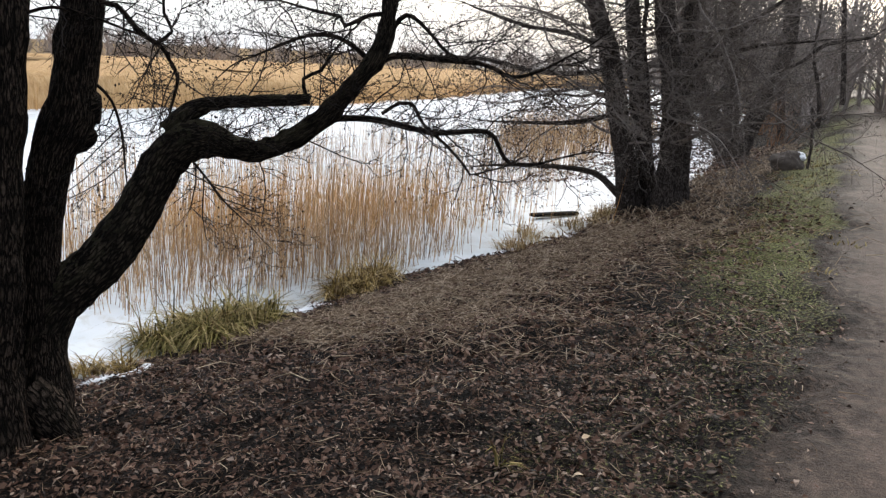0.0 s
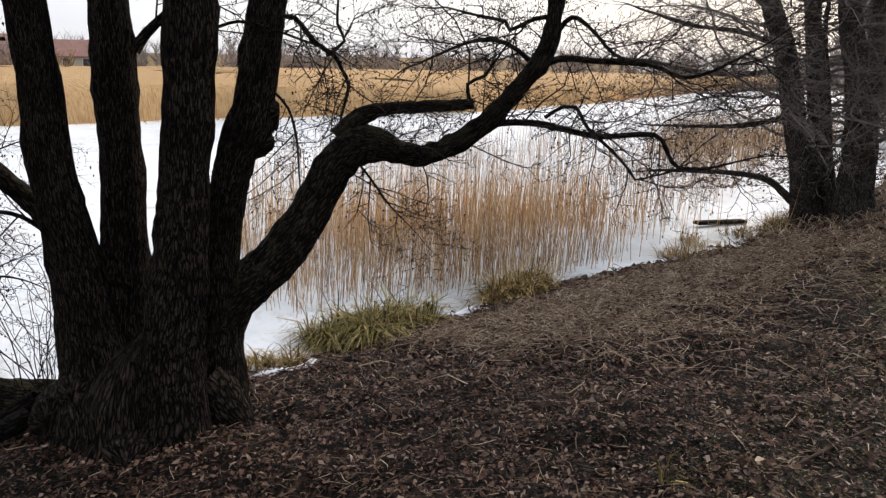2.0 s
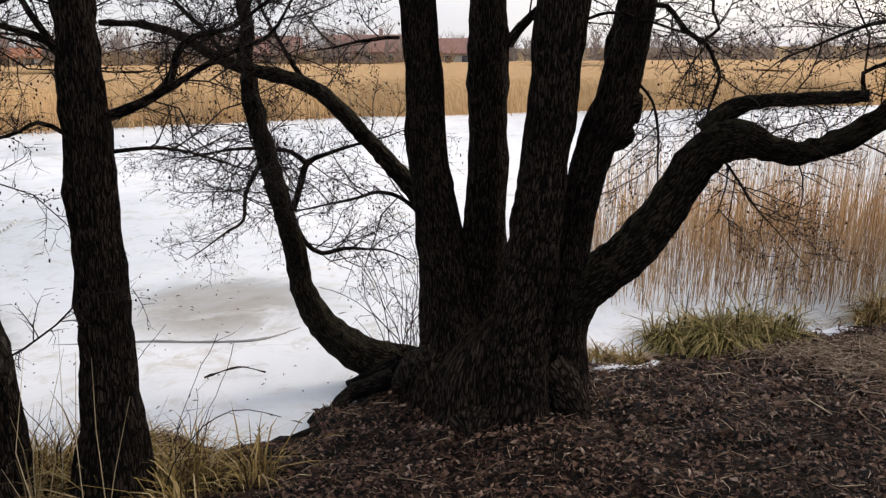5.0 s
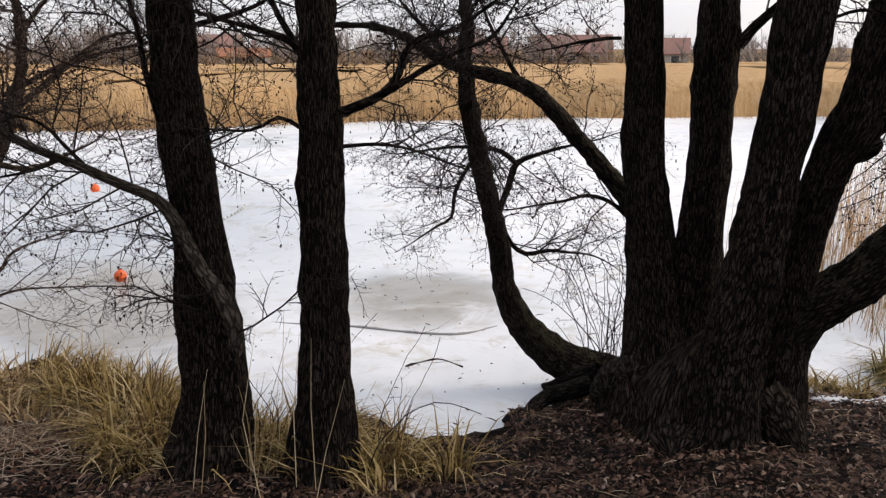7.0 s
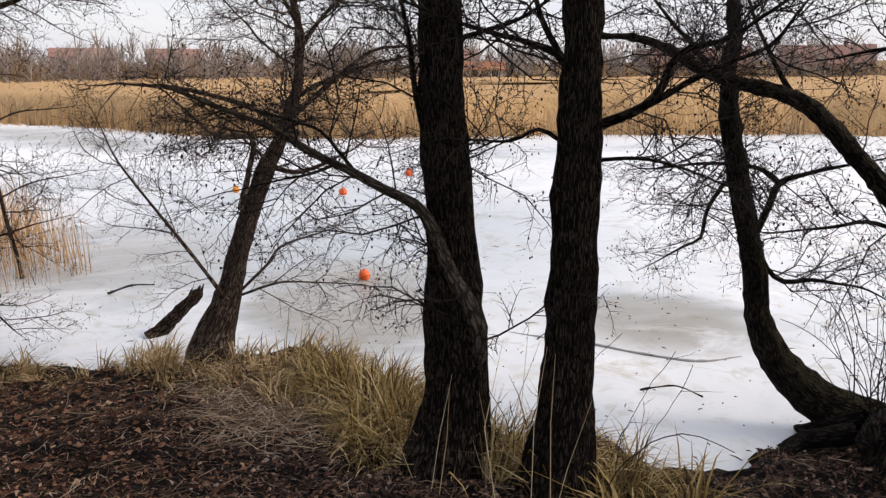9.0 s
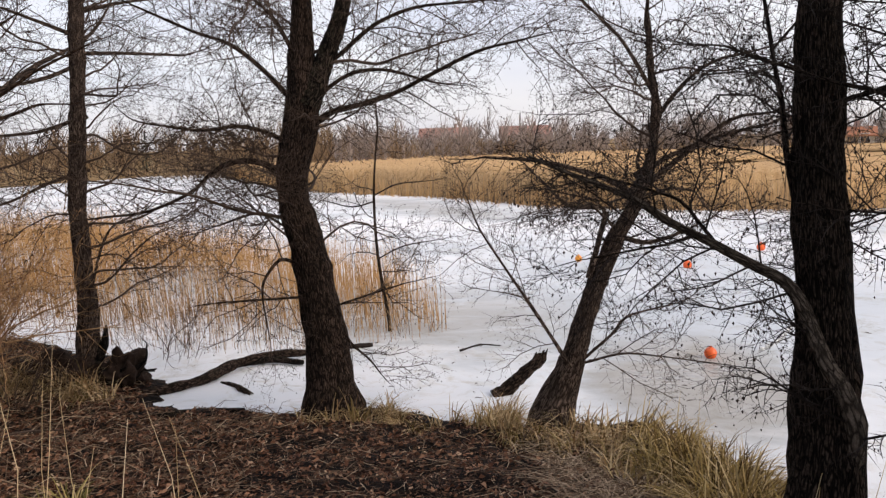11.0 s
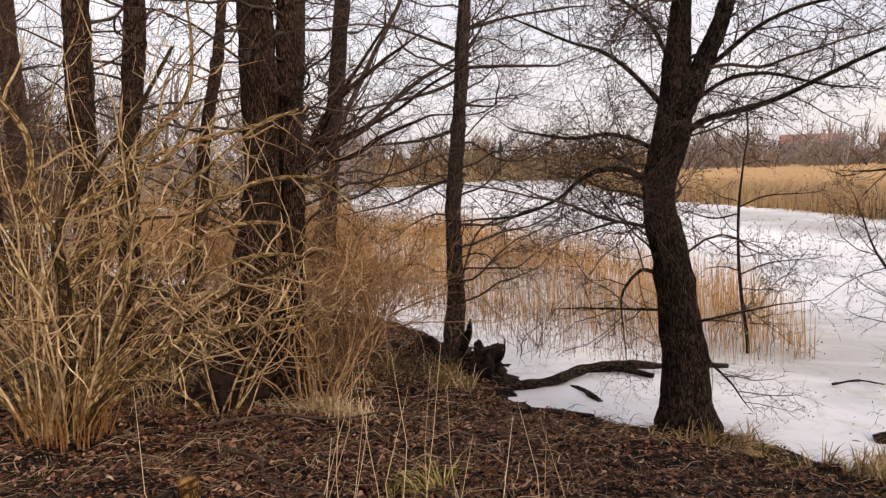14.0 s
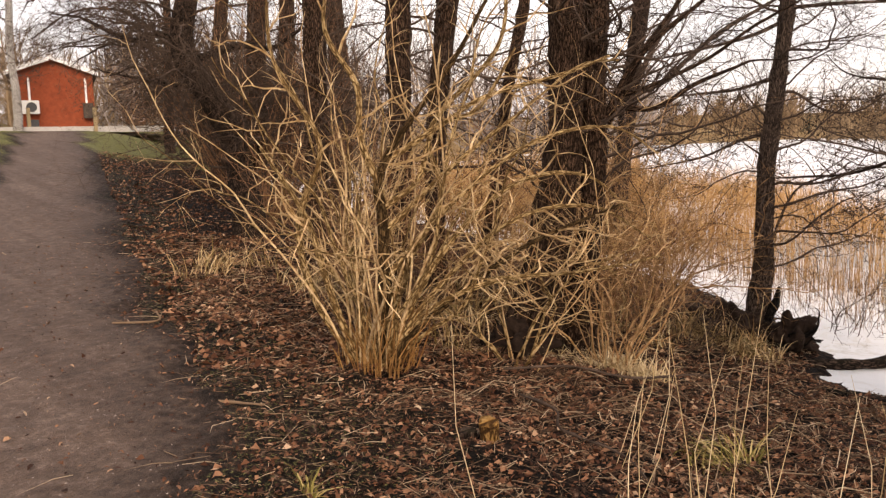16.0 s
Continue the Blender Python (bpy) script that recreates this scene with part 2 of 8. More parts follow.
def ground_material():
    m, n, l, b = principled("bank_ground", 0.95, 0.08)
    obj = mapped(n, l)
    fine = noise_of(n, l, obj, 48, 6.0, 0.7)
    mid = noise_of(n, l, obj, 11, 5.0, 0.6)
    big = noise_of(n, l, obj, 0.9, 4.0)
    flakes = []
    for turn, size, squash in ((0.6, 27, 0.42), (2.0, 34, 0.38), (1.2, 21, 0.30)):
        vor = n.new("ShaderNodeTexVoronoi")
        vor.inputs["Scale"].default_value = size
        bent = n.new("ShaderNodeVectorMath")
        bent.operation = "ADD"
        shift = n.new("ShaderNodeCombineXYZ")
        l.new(math_of(n, l, "MULTIPLY", noise_of(n, l, obj, 6 + size * 0.2, 3.0), 0.22), shift.inputs[1])
        l.new(math_of(n, l, "MULTIPLY", noise_of(n, l, obj, 9 + size * 0.1, 3.0), 0.12), shift.inputs[0])
        l.new(mapped(n, l, "Object", (1.0, squash, 0.6), (0, 0, turn)), bent.inputs[0])
        l.new(shift.outputs[0], bent.inputs[1])
        l.new(bent.outputs[0], vor.inputs["Vector"])
        sep = n.new("ShaderNodeSeparateXYZ")
        l.new(vor.outputs["Color"], sep.inputs[0])
        flakes.append((sep.outputs[0], sep.outputs[1], vor.outputs["Distance"]))
    pick = math_of(n, l, "GREATER_THAN", flakes[0][1], 0.45)
    pick2 = math_of(n, l, "GREATER_THAN", flakes[2][1], 0.72)

    def choose(k):
        first = math_of(n, l, "ADD", math_of(n, l, "MULTIPLY", flakes[0][k], pick), math_of(n, l, "MULTIPLY", flakes[1][k], math_of(n, l, "SUBTRACT", 1.0, pick)))
        return math_of(n, l, "ADD", math_of(n, l, "MULTIPLY", flakes[2][k], pick2), math_of(n, l, "MULTIPLY", first, math_of(n, l, "SUBTRACT", 1.0, pick2)))

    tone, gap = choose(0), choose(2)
    # gaps between flakes: wet black soil, with the shade between leaves painted in
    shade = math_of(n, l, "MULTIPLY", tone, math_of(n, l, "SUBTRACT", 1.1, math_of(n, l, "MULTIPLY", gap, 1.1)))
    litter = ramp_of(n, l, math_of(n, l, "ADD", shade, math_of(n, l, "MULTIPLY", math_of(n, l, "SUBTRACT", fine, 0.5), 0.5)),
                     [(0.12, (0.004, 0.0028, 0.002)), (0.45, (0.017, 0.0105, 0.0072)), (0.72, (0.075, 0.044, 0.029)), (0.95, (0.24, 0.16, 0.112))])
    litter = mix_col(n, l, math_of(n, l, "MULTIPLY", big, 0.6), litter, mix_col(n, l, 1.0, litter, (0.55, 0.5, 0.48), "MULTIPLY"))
    sand = ramp_of(n, l, math_of(n, l, "ADD", math_of(n, l, "MULTIPLY", fine, 0.45), math_of(n, l, "MULTIPLY", mid, 0.5)),
                   [(0.25, (0.026, 0.018, 0.014)), (0.5, (0.104, 0.074, 0.057)), (0.72, (0.25, 0.19, 0.155))])
    sand = mix_col(n, l, ramp_of(n, l, noise_of(n, l, obj, 3.2, 6.0, 0.7, 0.6), [(0.35, (0.75, 0.75, 0.75)), (0.65, (0, 0, 0))]), sand, mix_col(n, l, 1.0, sand, (0.58, 0.56, 0.55), "MULTIPLY"))
    tread = noise_of(n, l, mapped(n, l, "Object", (2.6, 0.16, 1), (0, 0, radians(26.9))), 1.0, 4.0, 0.6, 0.5)
    sand = mix_col(n, l, ramp_of(n, l, tread, [(0.38, (0.8, 0.8, 0.8)), (0.60, (0, 0, 0))]), sand, mix_col(n, l, 1.0, sand, (0.66, 0.63, 0.61), "MULTIPLY"))
    sand = mix_col(n, l, math_of(n, l, "SUBTRACT", 1.0, attr_of(n, "worn")), mix_col(n, l, 1.0, sand, (1.3, 1.27, 1.25), "MULTIPLY"), mix_col(n, l, 1.0, sand, (0.55, 0.50, 0.46), "MULTIPLY"))
    speck = noise_of(n, l, obj, 95.0, 3.0, 0.75)
    sand = mix_col(n, l, 1.0, sand, ramp_of(n, l, speck, [(0.33, (0.38, 0.36, 0.35)), (0.42, (1, 1, 1)), (0.62, (1, 1, 1)), (0.70, (1.9, 1.85, 1.8))]), "MULTIPLY")
    grass = ramp_of(n, l, fine, [(0.3, (0.045, 0.043, 0.016)), (0.55, (0.15, 0.150, 0.052)), (0.75, (0.29, 0.285, 0.115))])
    marsh = ramp_of(n, l, mid, [(0.3, (0.16, 0.10, 0.045)), (0.7, (0.36, 0.25, 0.12))])
    ragged = math_of(n, l, "ADD", attr_of(n, "path"), math_of(n, l, "MULTIPLY", math_of(n, l, "SUBTRACT", mid, 0.5), 0.9))
    pathf = ramp_of(n, l, ragged, [(0.30, (0, 0, 0)), (0.78, (1, 1, 1))])
    mossy = math_of(n, l, "ADD", attr_of(n, "moss"), math_of(n, l, "MULTIPLY", math_of(n, l, "SUBTRACT", fine, 0.5), 2.2))
    mossf = ramp_of(n, l, mossy, [(0.45, (0, 0, 0)), (0.75, (1, 1, 1))])
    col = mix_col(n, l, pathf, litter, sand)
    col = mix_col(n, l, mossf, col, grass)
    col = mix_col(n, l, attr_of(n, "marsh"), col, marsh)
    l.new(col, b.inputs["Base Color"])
    l.new(math_of(n, l, "SUBTRACT", 0.85, math_of(n, l, "MULTIPLY", pathf, 0.1)), b.inputs["Roughness"])
    l.new(math_of(n, l, "ADD", 0.12, math_of(n, l, "MULTIPLY", pathf, 0.1)), b.inputs["Specular IOR Level"])
    leafy = math_of(n, l, "SUBTRACT", 1.0, pathf)
    relief = math_of(n, l, "MULTIPLY", math_of(n, l, "ADD", math_of(n, l, "MULTIPLY", tone, 0.8), math_of(n, l, "MULTIPLY", gap, -0.9)), leafy)
    bump_of(n, l, b, math_of(n, l, "ADD", math_of(n, l, "MULTIPLY", fine, 0.6), relief), 0.9, 0.03)
    return m


def ice_material():
    m, n, l, b = principled("lake_ice", 0.5, 0.4)
    streak = mapped(n, l, "Object", (0.16, 0.05, 1), (0, 0, radians(28)))
    obj = mapped(n, l)
    big = noise_of(n, l, streak, 1.0, 5.0, 0.55, 0.6)
    mid = noise_of(n, l, obj, 0.9, 5.0, 0.6, 0.8)
    fine = noise_of(n, l, obj, 9.0, 6.0, 0.65)
    wet = math_of(n, l, "ADD", math_of(n, l, "MULTIPLY", big, 0.75), math_of(n, l, "MULTIPLY", mid, 0.3))
    wet = math_of(n, l, "ADD", wet, math_of(n, l, "MULTIPLY", math_of(n, l, "MULTIPLY", attr_of(n, "wet"), ramp_of(n, l, noise_of(n, l, mapped(n, l, "Object", (0.9, 0.28, 1), (0, 0, radians(-40))), 1.0, 5.0, 0.6, 1.0), [(0.40, (0, 0, 0)), (0.58, (1, 1, 1))])), 0.42))
    tone = ramp_of(n, l, wet, [(0.45, (0.82, 0.83, 0.84)), (0.57, (0.70, 0.73, 0.75)), (0.65, (0.50, 0.54, 0.565)), (0.76, (0.38, 0.385, 0.375))])
    blotch = ramp_of(n, l, noise_of(n, l, mapped(n, l, "Object", (0.30, 0.13, 1), (0, 0, radians(35))), 1.0, 5.0, 0.6, 0.8), [(0.33, (0.35, 0.35, 0.35)), (0.6, (1, 1, 1))])
    tone = mix_col(n, l, math_of(n, l, "MULTIPLY", attr_of(n, "melt"), blotch), tone, (0.46, 0.505, 0.54))
    silt = ramp_of(n, l, noise_of(n, l, mapped(n, l, "Object", (0.8, 0.5, 1), (0, 0, radians(-40))), 1.3, 6.0, 0.65, 1.2), [(0.30, (0, 0, 0)), (0.46, (1, 1, 1))])
    tone = mix_col(n, l, math_of(n, l, "MULTIPLY", attr_of(n, "wet"), silt), tone, (0.34, 0.325, 0.29))
    dirt = ramp_of(n, l, noise_of(n, l, obj, 2.2, 6.0, 0.7, 1.5), [(0.52, (1, 1, 1)), (0.74, (0.76, 0.71, 0.62))])
    col = mix_col(n, l, 1.0, tone, dirt, "MULTIPLY")
    crack = n.new("ShaderNodeTexVoronoi")
    crack.feature, crack.inputs["Scale"].default_value = "DISTANCE_TO_EDGE", 0.22
    cv = n.new("ShaderNodeVectorMath")
    cv.operation = "ADD"
    cw = n.new("ShaderNodeCombineXYZ")
    l.new(math_of(n, l, "MULTIPLY", mid, 2.5), cw.inputs[0])
    l.new(math_of(n, l, "MULTIPLY", fine, 0.8), cw.inputs[1])
    l.new(obj, cv.inputs[0])
    l.new(cw.outputs[0], cv.inputs[1])
    l.new(cv.outputs[0], crack.inputs["Vector"])
    line = ramp_of(n, l, crack.outputs["Distance"], [(0.0, (0.72, 0.70, 0.64)), (0.012, (1, 1, 1))])
    col = mix_col(n, l, 0.6, col, mix_col(n, l, 1.0, col, line, "MULTIPLY"))
    l.new(col, b.inputs["Base Color"])
    l.new(math_of(n, l, "SUBTRACT", 0.95, math_of(n, l, "MULTIPLY", wet, 0.75)), b.inputs["Roughness"])
    bump_of(n, l, b, math_of(n, l, "ADD", mid, math_of(n, l, "MULTIPLY", fine, 0.3)), 0.25, 0.05)
    return m


def plain_material(name, colour, rough=0.6, spec=0.4, grain=20.0, amount=0.3, metal=0.0):
    m, n, l, b = principled(name, rough, spec)
    b.inputs["Metallic"].default_value = metal
    obj = mapped(n, l)
    f = math_of(n, l, "ADD", math_of(n, l, "MULTIPLY", noise_of(n, l, obj, grain, 5.0, 0.65), 0.6), math_of(n, l, "MULTIPLY", noise_of(n, l, obj, grain * 0.12, 3.0), 0.4))
    dark = tuple(c * (1 - amount * 1.4) for c in colour)
    l.new(ramp_of(n, l, f, [(0.3, dark), (0.65, colour)]), b.inputs["Base Color"])
    bump_of(n, l, b, f, 0.3, 0.01)
    return m


def reed_mass_material():
    m, n, l, b = principled("reed_bed", 0.9, 0.1)
    tall = noise_of(n, l, mapped(n, l, "Object", (5, 5, 0.35)), 1.0, 5.0, 0.7)
    patch = noise_of(n, l, mapped(n, l, "Object", (0.06, 0.06, 0.06)), 1.0, 4.0)
    col = ramp_of(n, l, tall, [(0.25, (0.36, 0.21, 0.095)), (0.5, (0.60, 0.39, 0.19)), (0.75, (0.74, 0.53, 0.31))])
    col = mix_col(n, l, math_of(n, l, "MULTIPLY", patch, 0.5), col, (0.45, 0.27, 0.12))
    l.new(col, b.inputs["Base Color"])
    bump_of(n, l, b, tall, 1.0, 0.2)
    return m


GROUND, ICE, REED_MASS = ground_material(), ice_material(), reed_mass_material()
SNOW = plain_material("old_snow", (0.82, 0.83, 0.85), 0.7, 0.3, 14, 0.12)
YELLOW = plain_material("faded_yellow_buoy_plastic", (0.85, 0.33, 0.03), 0.5, 0.5, 9, 0.12)
ORANGE = plain_material("orange_buoy_plastic", (0.85, 0.13, 0.02), 0.45, 0.5, 9, 0.12)
ROPE = plain_material("rope", (0.35, 0.34, 0.30), 0.8)
FLOAT_WHITE = plain_material("float_white", (0.75, 0.76, 0.74), 0.5)
WOOD_WET = bark_material("wet_log_bark", (0.004, 0.0035, 0.003), (0.018, 0.0145, 0.0125), (0.065, 0.052, 0.044), 0.04)
EARTH = plain_material("dark_root_earth", (0.040, 0.026, 0.019), 0.95, 0.08, 26, 0.65)
CUT_WOOD = bark_material("cut_stump_wood", (0.05, 0.025, 0.009), (0.28, 0.150, 0.046), (0.56, 0.37, 0.15))
STONE = plain_material("boulder", (0.085, 0.068, 0.056), 0.9, 0.2, 12, 0.35)
RED_BOARD = plain_material("rust_red_wall", (0.27, 0.062, 0.026), 0.8, 0.2, 5, 0.35)
# pink brick, lifted further to paint haze over the far houses
BRICK = plain_material("pinkish_brick", (0.42, 0.30, 0.26), 0.85, 0.2, 12, 0.25)
YELLOW_WALL = plain_material("pale_wall", (0.55, 0.50, 0.42), 0.85, 0.2, 4, 0.15)
WHITE_PAINT = plain_material("white_paint", (0.78, 0.78, 0.77), 0.6, 0.4, 8, 0.1)
ROOF_ORANGE = plain_material("orange_tile_roof", (0.42, 0.19, 0.11), 0.85, 0.2, 3, 0.25)
# red tile muted and lightened: haze across the lake put into the colour
ROOF_RED_HAZED = plain_material("hazed_red_tile_roof", (0.38, 0.215, 0.175), 0.85, 0.2, 3, 0.3)
ROOF_GREY = plain_material("grey_roof", (0.11, 0.115, 0.125), 0.8, 0.3, 4, 0.25)
GLASS_DARK = plain_material("window_glass", (0.05, 0.055, 0.065), 0.15, 0.6, 2, 0.2)
ASPHALT = plain_material("asphalt", (0.115, 0.11, 0.105), 0.9, 0.25, 60, 0.3)
KERB = plain_material("kerb_concrete", (0.42, 0.41, 0.39), 0.85, 0.2, 30, 0.25)
POST_WOOD = plain_material("post_wood", (0.34, 0.26, 0.15), 0.85, 0.2, 25, 0.3)
MACHINE = plain_material("heat_pump_grey", (0.66, 0.67, 0.66), 0.5, 0.4, 10, 0.08)
GRILLE = plain_material("grille_dark", (0.06, 0.06, 0.065), 0.5, 0.4)
CONIFER = island_material("conifer_needles", [(0.0, (0.020, 0.030, 0.018)), (1.0, (0.05, 0.06, 0.035))], 0.8, 0.2, 3.0)
# far twigs paler than bare wood: aerial haze is painted into these stops
FAR_TWIG_HAZED = island_material("far_hazed_twigs", [(0.0, (0.19, 0.165, 0.152)), (0.5, (0.29, 0.25, 0.228)), (1.0, (0.38, 0.325, 0.285))], 0.9, 0.1, 3.0)
FAR_SCRUB = island_material("far_scrub", [(0.0, (0.15, 0.105, 0.065)), (0.5, (0.25, 0.18, 0.115)), (1.0, (0.34, 0.24, 0.14))], 0.9, 0.1, 3.0)

# ---- geometry helpers ----
rng = np.random.default_rng(7)
LAKE_Z = -0.75


class Geo:
    """Vertices, faces and UVs of one mesh."""

    def __init__(self):
        self.v, self.f, self.uv = [], [], []

    def mesh(self, name, material, smooth=False):
        me = bpy.data.meshes.new(name)
        me.from_pydata(self.v, [], self.f)
        if self.uv:
            lay = me.uv_layers.new(name="UVMap")
            lay.data.foreach_set("uv", np.array(self.uv, dtype=np.float32).ravel())
        me.materials.append(material)
        if smooth:
            me.polygons.foreach_set("use_smooth", [True] * len(me.polygons))
        me.update()
        return me


def part(name, data, material=None, parent=None, label="", smooth=False):
    """Links a Geo, bmesh or mesh as one object, under a thing or a part if given."""
    if isinstance(data, Geo):
        data = data.mesh(name, material, smooth)
    elif isinstance(data, bmesh.types.BMesh):
        me = bpy.data.meshes.new(name)
        data.to_mesh(me)
        data.free()
        me.materials.append(material)
        if smooth:
            me.polygons.foreach_set("use_smooth", [True] * len(me.polygons))
        data = me
    ob = new(name, data)
    if parent is not None:
        ob.parent = parent
        ob.matrix_parent_inverse = parent.matrix_world.inverted()
    if label:
        ob["label"] = label
    return ob


def thing(name, at, label, category, group="", kind=""):
    ob = new(name)
    ob.location = at
    ob.empty_display_size = 0.1
    bpy.context.view_layer.update()
    return tagged(ob, label, category, group, kind)


def spline(pts, step):
    """Catmull-Rom through rows of x, y, z, r with about step metres between the rows."""
    p = np.array(pts, float)
    if len(p) < 3:
        p = np.array([p[0], (p[0] + p[-1]) / 2, p[-1]])
    q = np.vstack([2 * p[0] - p[1], p, 2 * p[-1] - p[-2]])
    out = []
    for i in range(1, len(q) - 2):
        n = max(1, int(round(np.linalg.norm(q[i + 1, :3] - q[i, :3]) / step)))
        t = np.linspace(0, 1, n, endpoint=False)[:, None]
        a, b, c, d = q[i - 1], q[i], q[i + 1], q[i + 2]
        out.append(0.5 * (2 * b + (c - a) * t + (2 * a - 5 * b + 4 * c - d) * t ** 2 + (3 * b - a - 3 * c + d) * t ** 3))
    out.append(p[-1:])
    res = np.vstack(out)
    res[:, 3] = np.maximum(res[:, 3], 0.0015)
    return res


def tube(geo, rows, sides, relief=0.0, lumps=0.0, uv=True, cap=True):
    """A limb along rows of x, y, z, r; relief: furrows in metres, lumps: swellings as a share of the radius."""
    p, r = rows[:, :3], rows[:, 3]
    tan = np.gradient(p, axis=0)
    tan /= np.linalg.norm(tan, axis=1)[:, None] + 1e-9
    side = np.cross(tan[0], (0.0, 0.0, 1.0) if abs(tan[0][2]) < 0.9 else (1.0, 0.0, 0.0))
    base, along = len(geo.v), 0.0
    ang = np.linspace(0, 2 * math.pi, sides, endpoint=False)
    ca, sa = np.cos(ang)[:, None], np.sin(ang)[:, None]
    lens = [0.0]
    for i in range(len(p)):
        side = side - tan[i] * side.dot(tan[i])
        side /= np.linalg.norm(side) + 1e-9
        up = np.cross(tan[i], side)
        d = ca * side + sa * up
        rad = np.full((sides, 1), r[i])
        if i:
            along += float(np.linalg.norm(p[i] - p[i - 1]))
            lens.append(along)
        if relief or lumps:
            for k in range(sides):
                w = p[i] + d[k] * r[i]
                low = noise.noise((w[0] * 4.5, w[1] * 4.5, w[2] * 3.2))
                fur = abs(noise.noise((w[0] * 24, w[1] * 24, w[2] * 5.0))) + 0.5 * abs(noise.noise((w[0] * 55, w[1] * 55, w[2] * 13)))
                knob = noise.noise((w[0] * 11, w[1] * 11, w[2] * 9)) if lumps > 0.3 else 0.0
                rad[k, 0] += r[i] * lumps * (low + 0.35 * knob) + relief * (fur * 1.7 - 0.45)
        geo.v.extend((p[i] + d * rad).tolist())
    for i in range(len(p) - 1):
        a, b = base + i * sides, base + (i + 1) * sides
        for k in range(sides):
            k2 = (k + 1) % sides
            geo.f.append((a + k, a + k2, b + k2, b + k))
            if uv:
                c = 2 * math.pi * r[0] / sides
                u0, u1 = k * c, (k + 1) * c
                geo.uv += [(u0, lens[i]), (u1, lens[i]), (u1, lens[i + 1]), (u0, lens[i + 1])]
    if cap:
        e = base + (len(p) - 1) * sides
        geo.f.append(tuple(e + k for k in range(sides)))
        if uv:
            geo.uv += [(0.02 * math.cos(t), 0.02 * math.sin(t)) for t in ang]


def stalk(geo, base, tip, r, bend=0.0, sides=3):
    """A thin tapered stem of three rings."""
    b, t = np.array(base), np.array(tip)
    mid = (b + t) / 2 + np.array([rng.normal() * bend, rng.normal() * bend, 0])
    o = len(geo.v)
    a0 = rng.random() * 6.28
    for c, rr in ((b, r), (mid, r * 0.8), (t, r * 0.35)):
        for k in range(sides):
            a = a0 + k * 2 * math.pi / sides
            geo.v.append((c[0] + rr * math.cos(a), c[1] + rr * math.sin(a), c[2]))
    for j in (0, sides):
        for k in range(sides):
            k2 = (k + 1) % sides
            geo.f.append((o + j + k, o + j + k2, o + j + sides + k2, o + j + sides + k))


def blade(geo, base, direction, length, width, droop):
    """A grass blade: a tapered strip in three pieces that bends over."""
    d = np.array(direction, float)
    d /= np.linalg.norm(d)
    s = np.cross(d, (0, 0, 1.0))
    s = s / (np.linalg.norm(s) + 1e-6) * width
    p, o = np.array(base, float), len(geo.v)
    for k, w in enumerate((1.0, 0.85, 0.55)):
        geo.v += [tuple(p - s * w), tuple(p + s * w)]
        p = p + d * length / 3
        d = d + np.array([d[0] * droop, d[1] * droop, -droop])
        d /= np.linalg.norm(d)
    geo.v.append(tuple(p))
    geo.f += [(o, o + 1, o + 3, o + 2), (o + 2, o + 3, o + 5, o + 4), (o + 4, o + 5, o + 6)]


def box_bm(size, at=(0, 0, 0), bevel=0.0):
    bm = bmesh.new()
    bmesh.ops.create_cube(bm, size=1, matrix=Matrix.Translation(at) @ Matrix.Diagonal((*size, 1)))
    if bevel:
        bmesh.ops.bevel(bm, geom=bm.edges[:], offset=bevel, segments=2, affect="EDGES")
    return bm


# ---- shape of the land ----
NEAR_SHORE = [(40, 118), (22, 60), (11, 30), (6, 19), (3.2, 14.4), (1.8, 11.5), (0.5, 9.9), (-0.5, 8.9), (-1.5, 7.4), (-2.2, 6.35),
              (-2.75, 5.4), (-3.5, 5.0), (-4.15, 4.4), (-3.95, 3.9), (-3.75, 3.3), (-3.95, 3.0), (-4.5, 2.7), (-5.0, 1.95), (-5.9, 1.75),
              (-6.9, 1.5), (-7.1, 0.5), (-7.2, -0.5), (-7.5, -1.2), (-7.45, -2.0), (-7.4, -2.9), (-8.3, -3.3), (-9.1, -3.8), (-9.8, -4.6),
              (-10.6, -6), (-11.3, -7.8), (-12.5, -12), (-14.5, -20), (-19, -32), (-40, -42), (-76, -49)]
FAR_SHORE = [(-130, -50), (-140, -44), (-125, -38), (-75, -20), (-54, -10.7), (-42, -1), (-33, 3.5), (-29.5, 9), (-28, 15), (-24, 25),
             (-17.4, 33), (-6.4, 46.4), (0, 64), (14, 112), (30, 128)]
LAKE = np.array(NEAR_SHORE + FAR_SHORE, float)
WET_PATCHES = ((-6.4, 4.8, 0.8, 0.8, 0.96), (-8.4, 2.2, 0.9, 1.6, 1.51), (-7.8, 1.9, 0.9, 0.5, 0.89))
PATH_DIR = np.array([0.453, 0.892])
PATH_WIDTH = 2.2


def shore_distance(x, y, poly=LAKE):
    """Metres from the water's edge: positive on land, negative on the lake."""
    x, y = np.asarray(x, float), np.asarray(y, float)
    best, inside = np.full(x.shape, 1e9), np.zeros(x.shape, bool)
    for (ax, ay), (bx, by) in zip(poly, np.roll(poly, -1, axis=0)):
        dx, dy = bx - ax, by - ay
        t = np.clip(((x - ax) * dx + (y - ay) * dy) / (dx * dx + dy * dy), 0, 1)
        best = np.minimum(best, np.hypot(x - ax - t * dx, y - ay - t * dy))
        cross = (ay > y) != (by > y)
        inside ^= cross & (x < (bx - ax) * (y - ay) / (by - ay + 1e-12) + ax)
    return np.where(inside, -best, best)


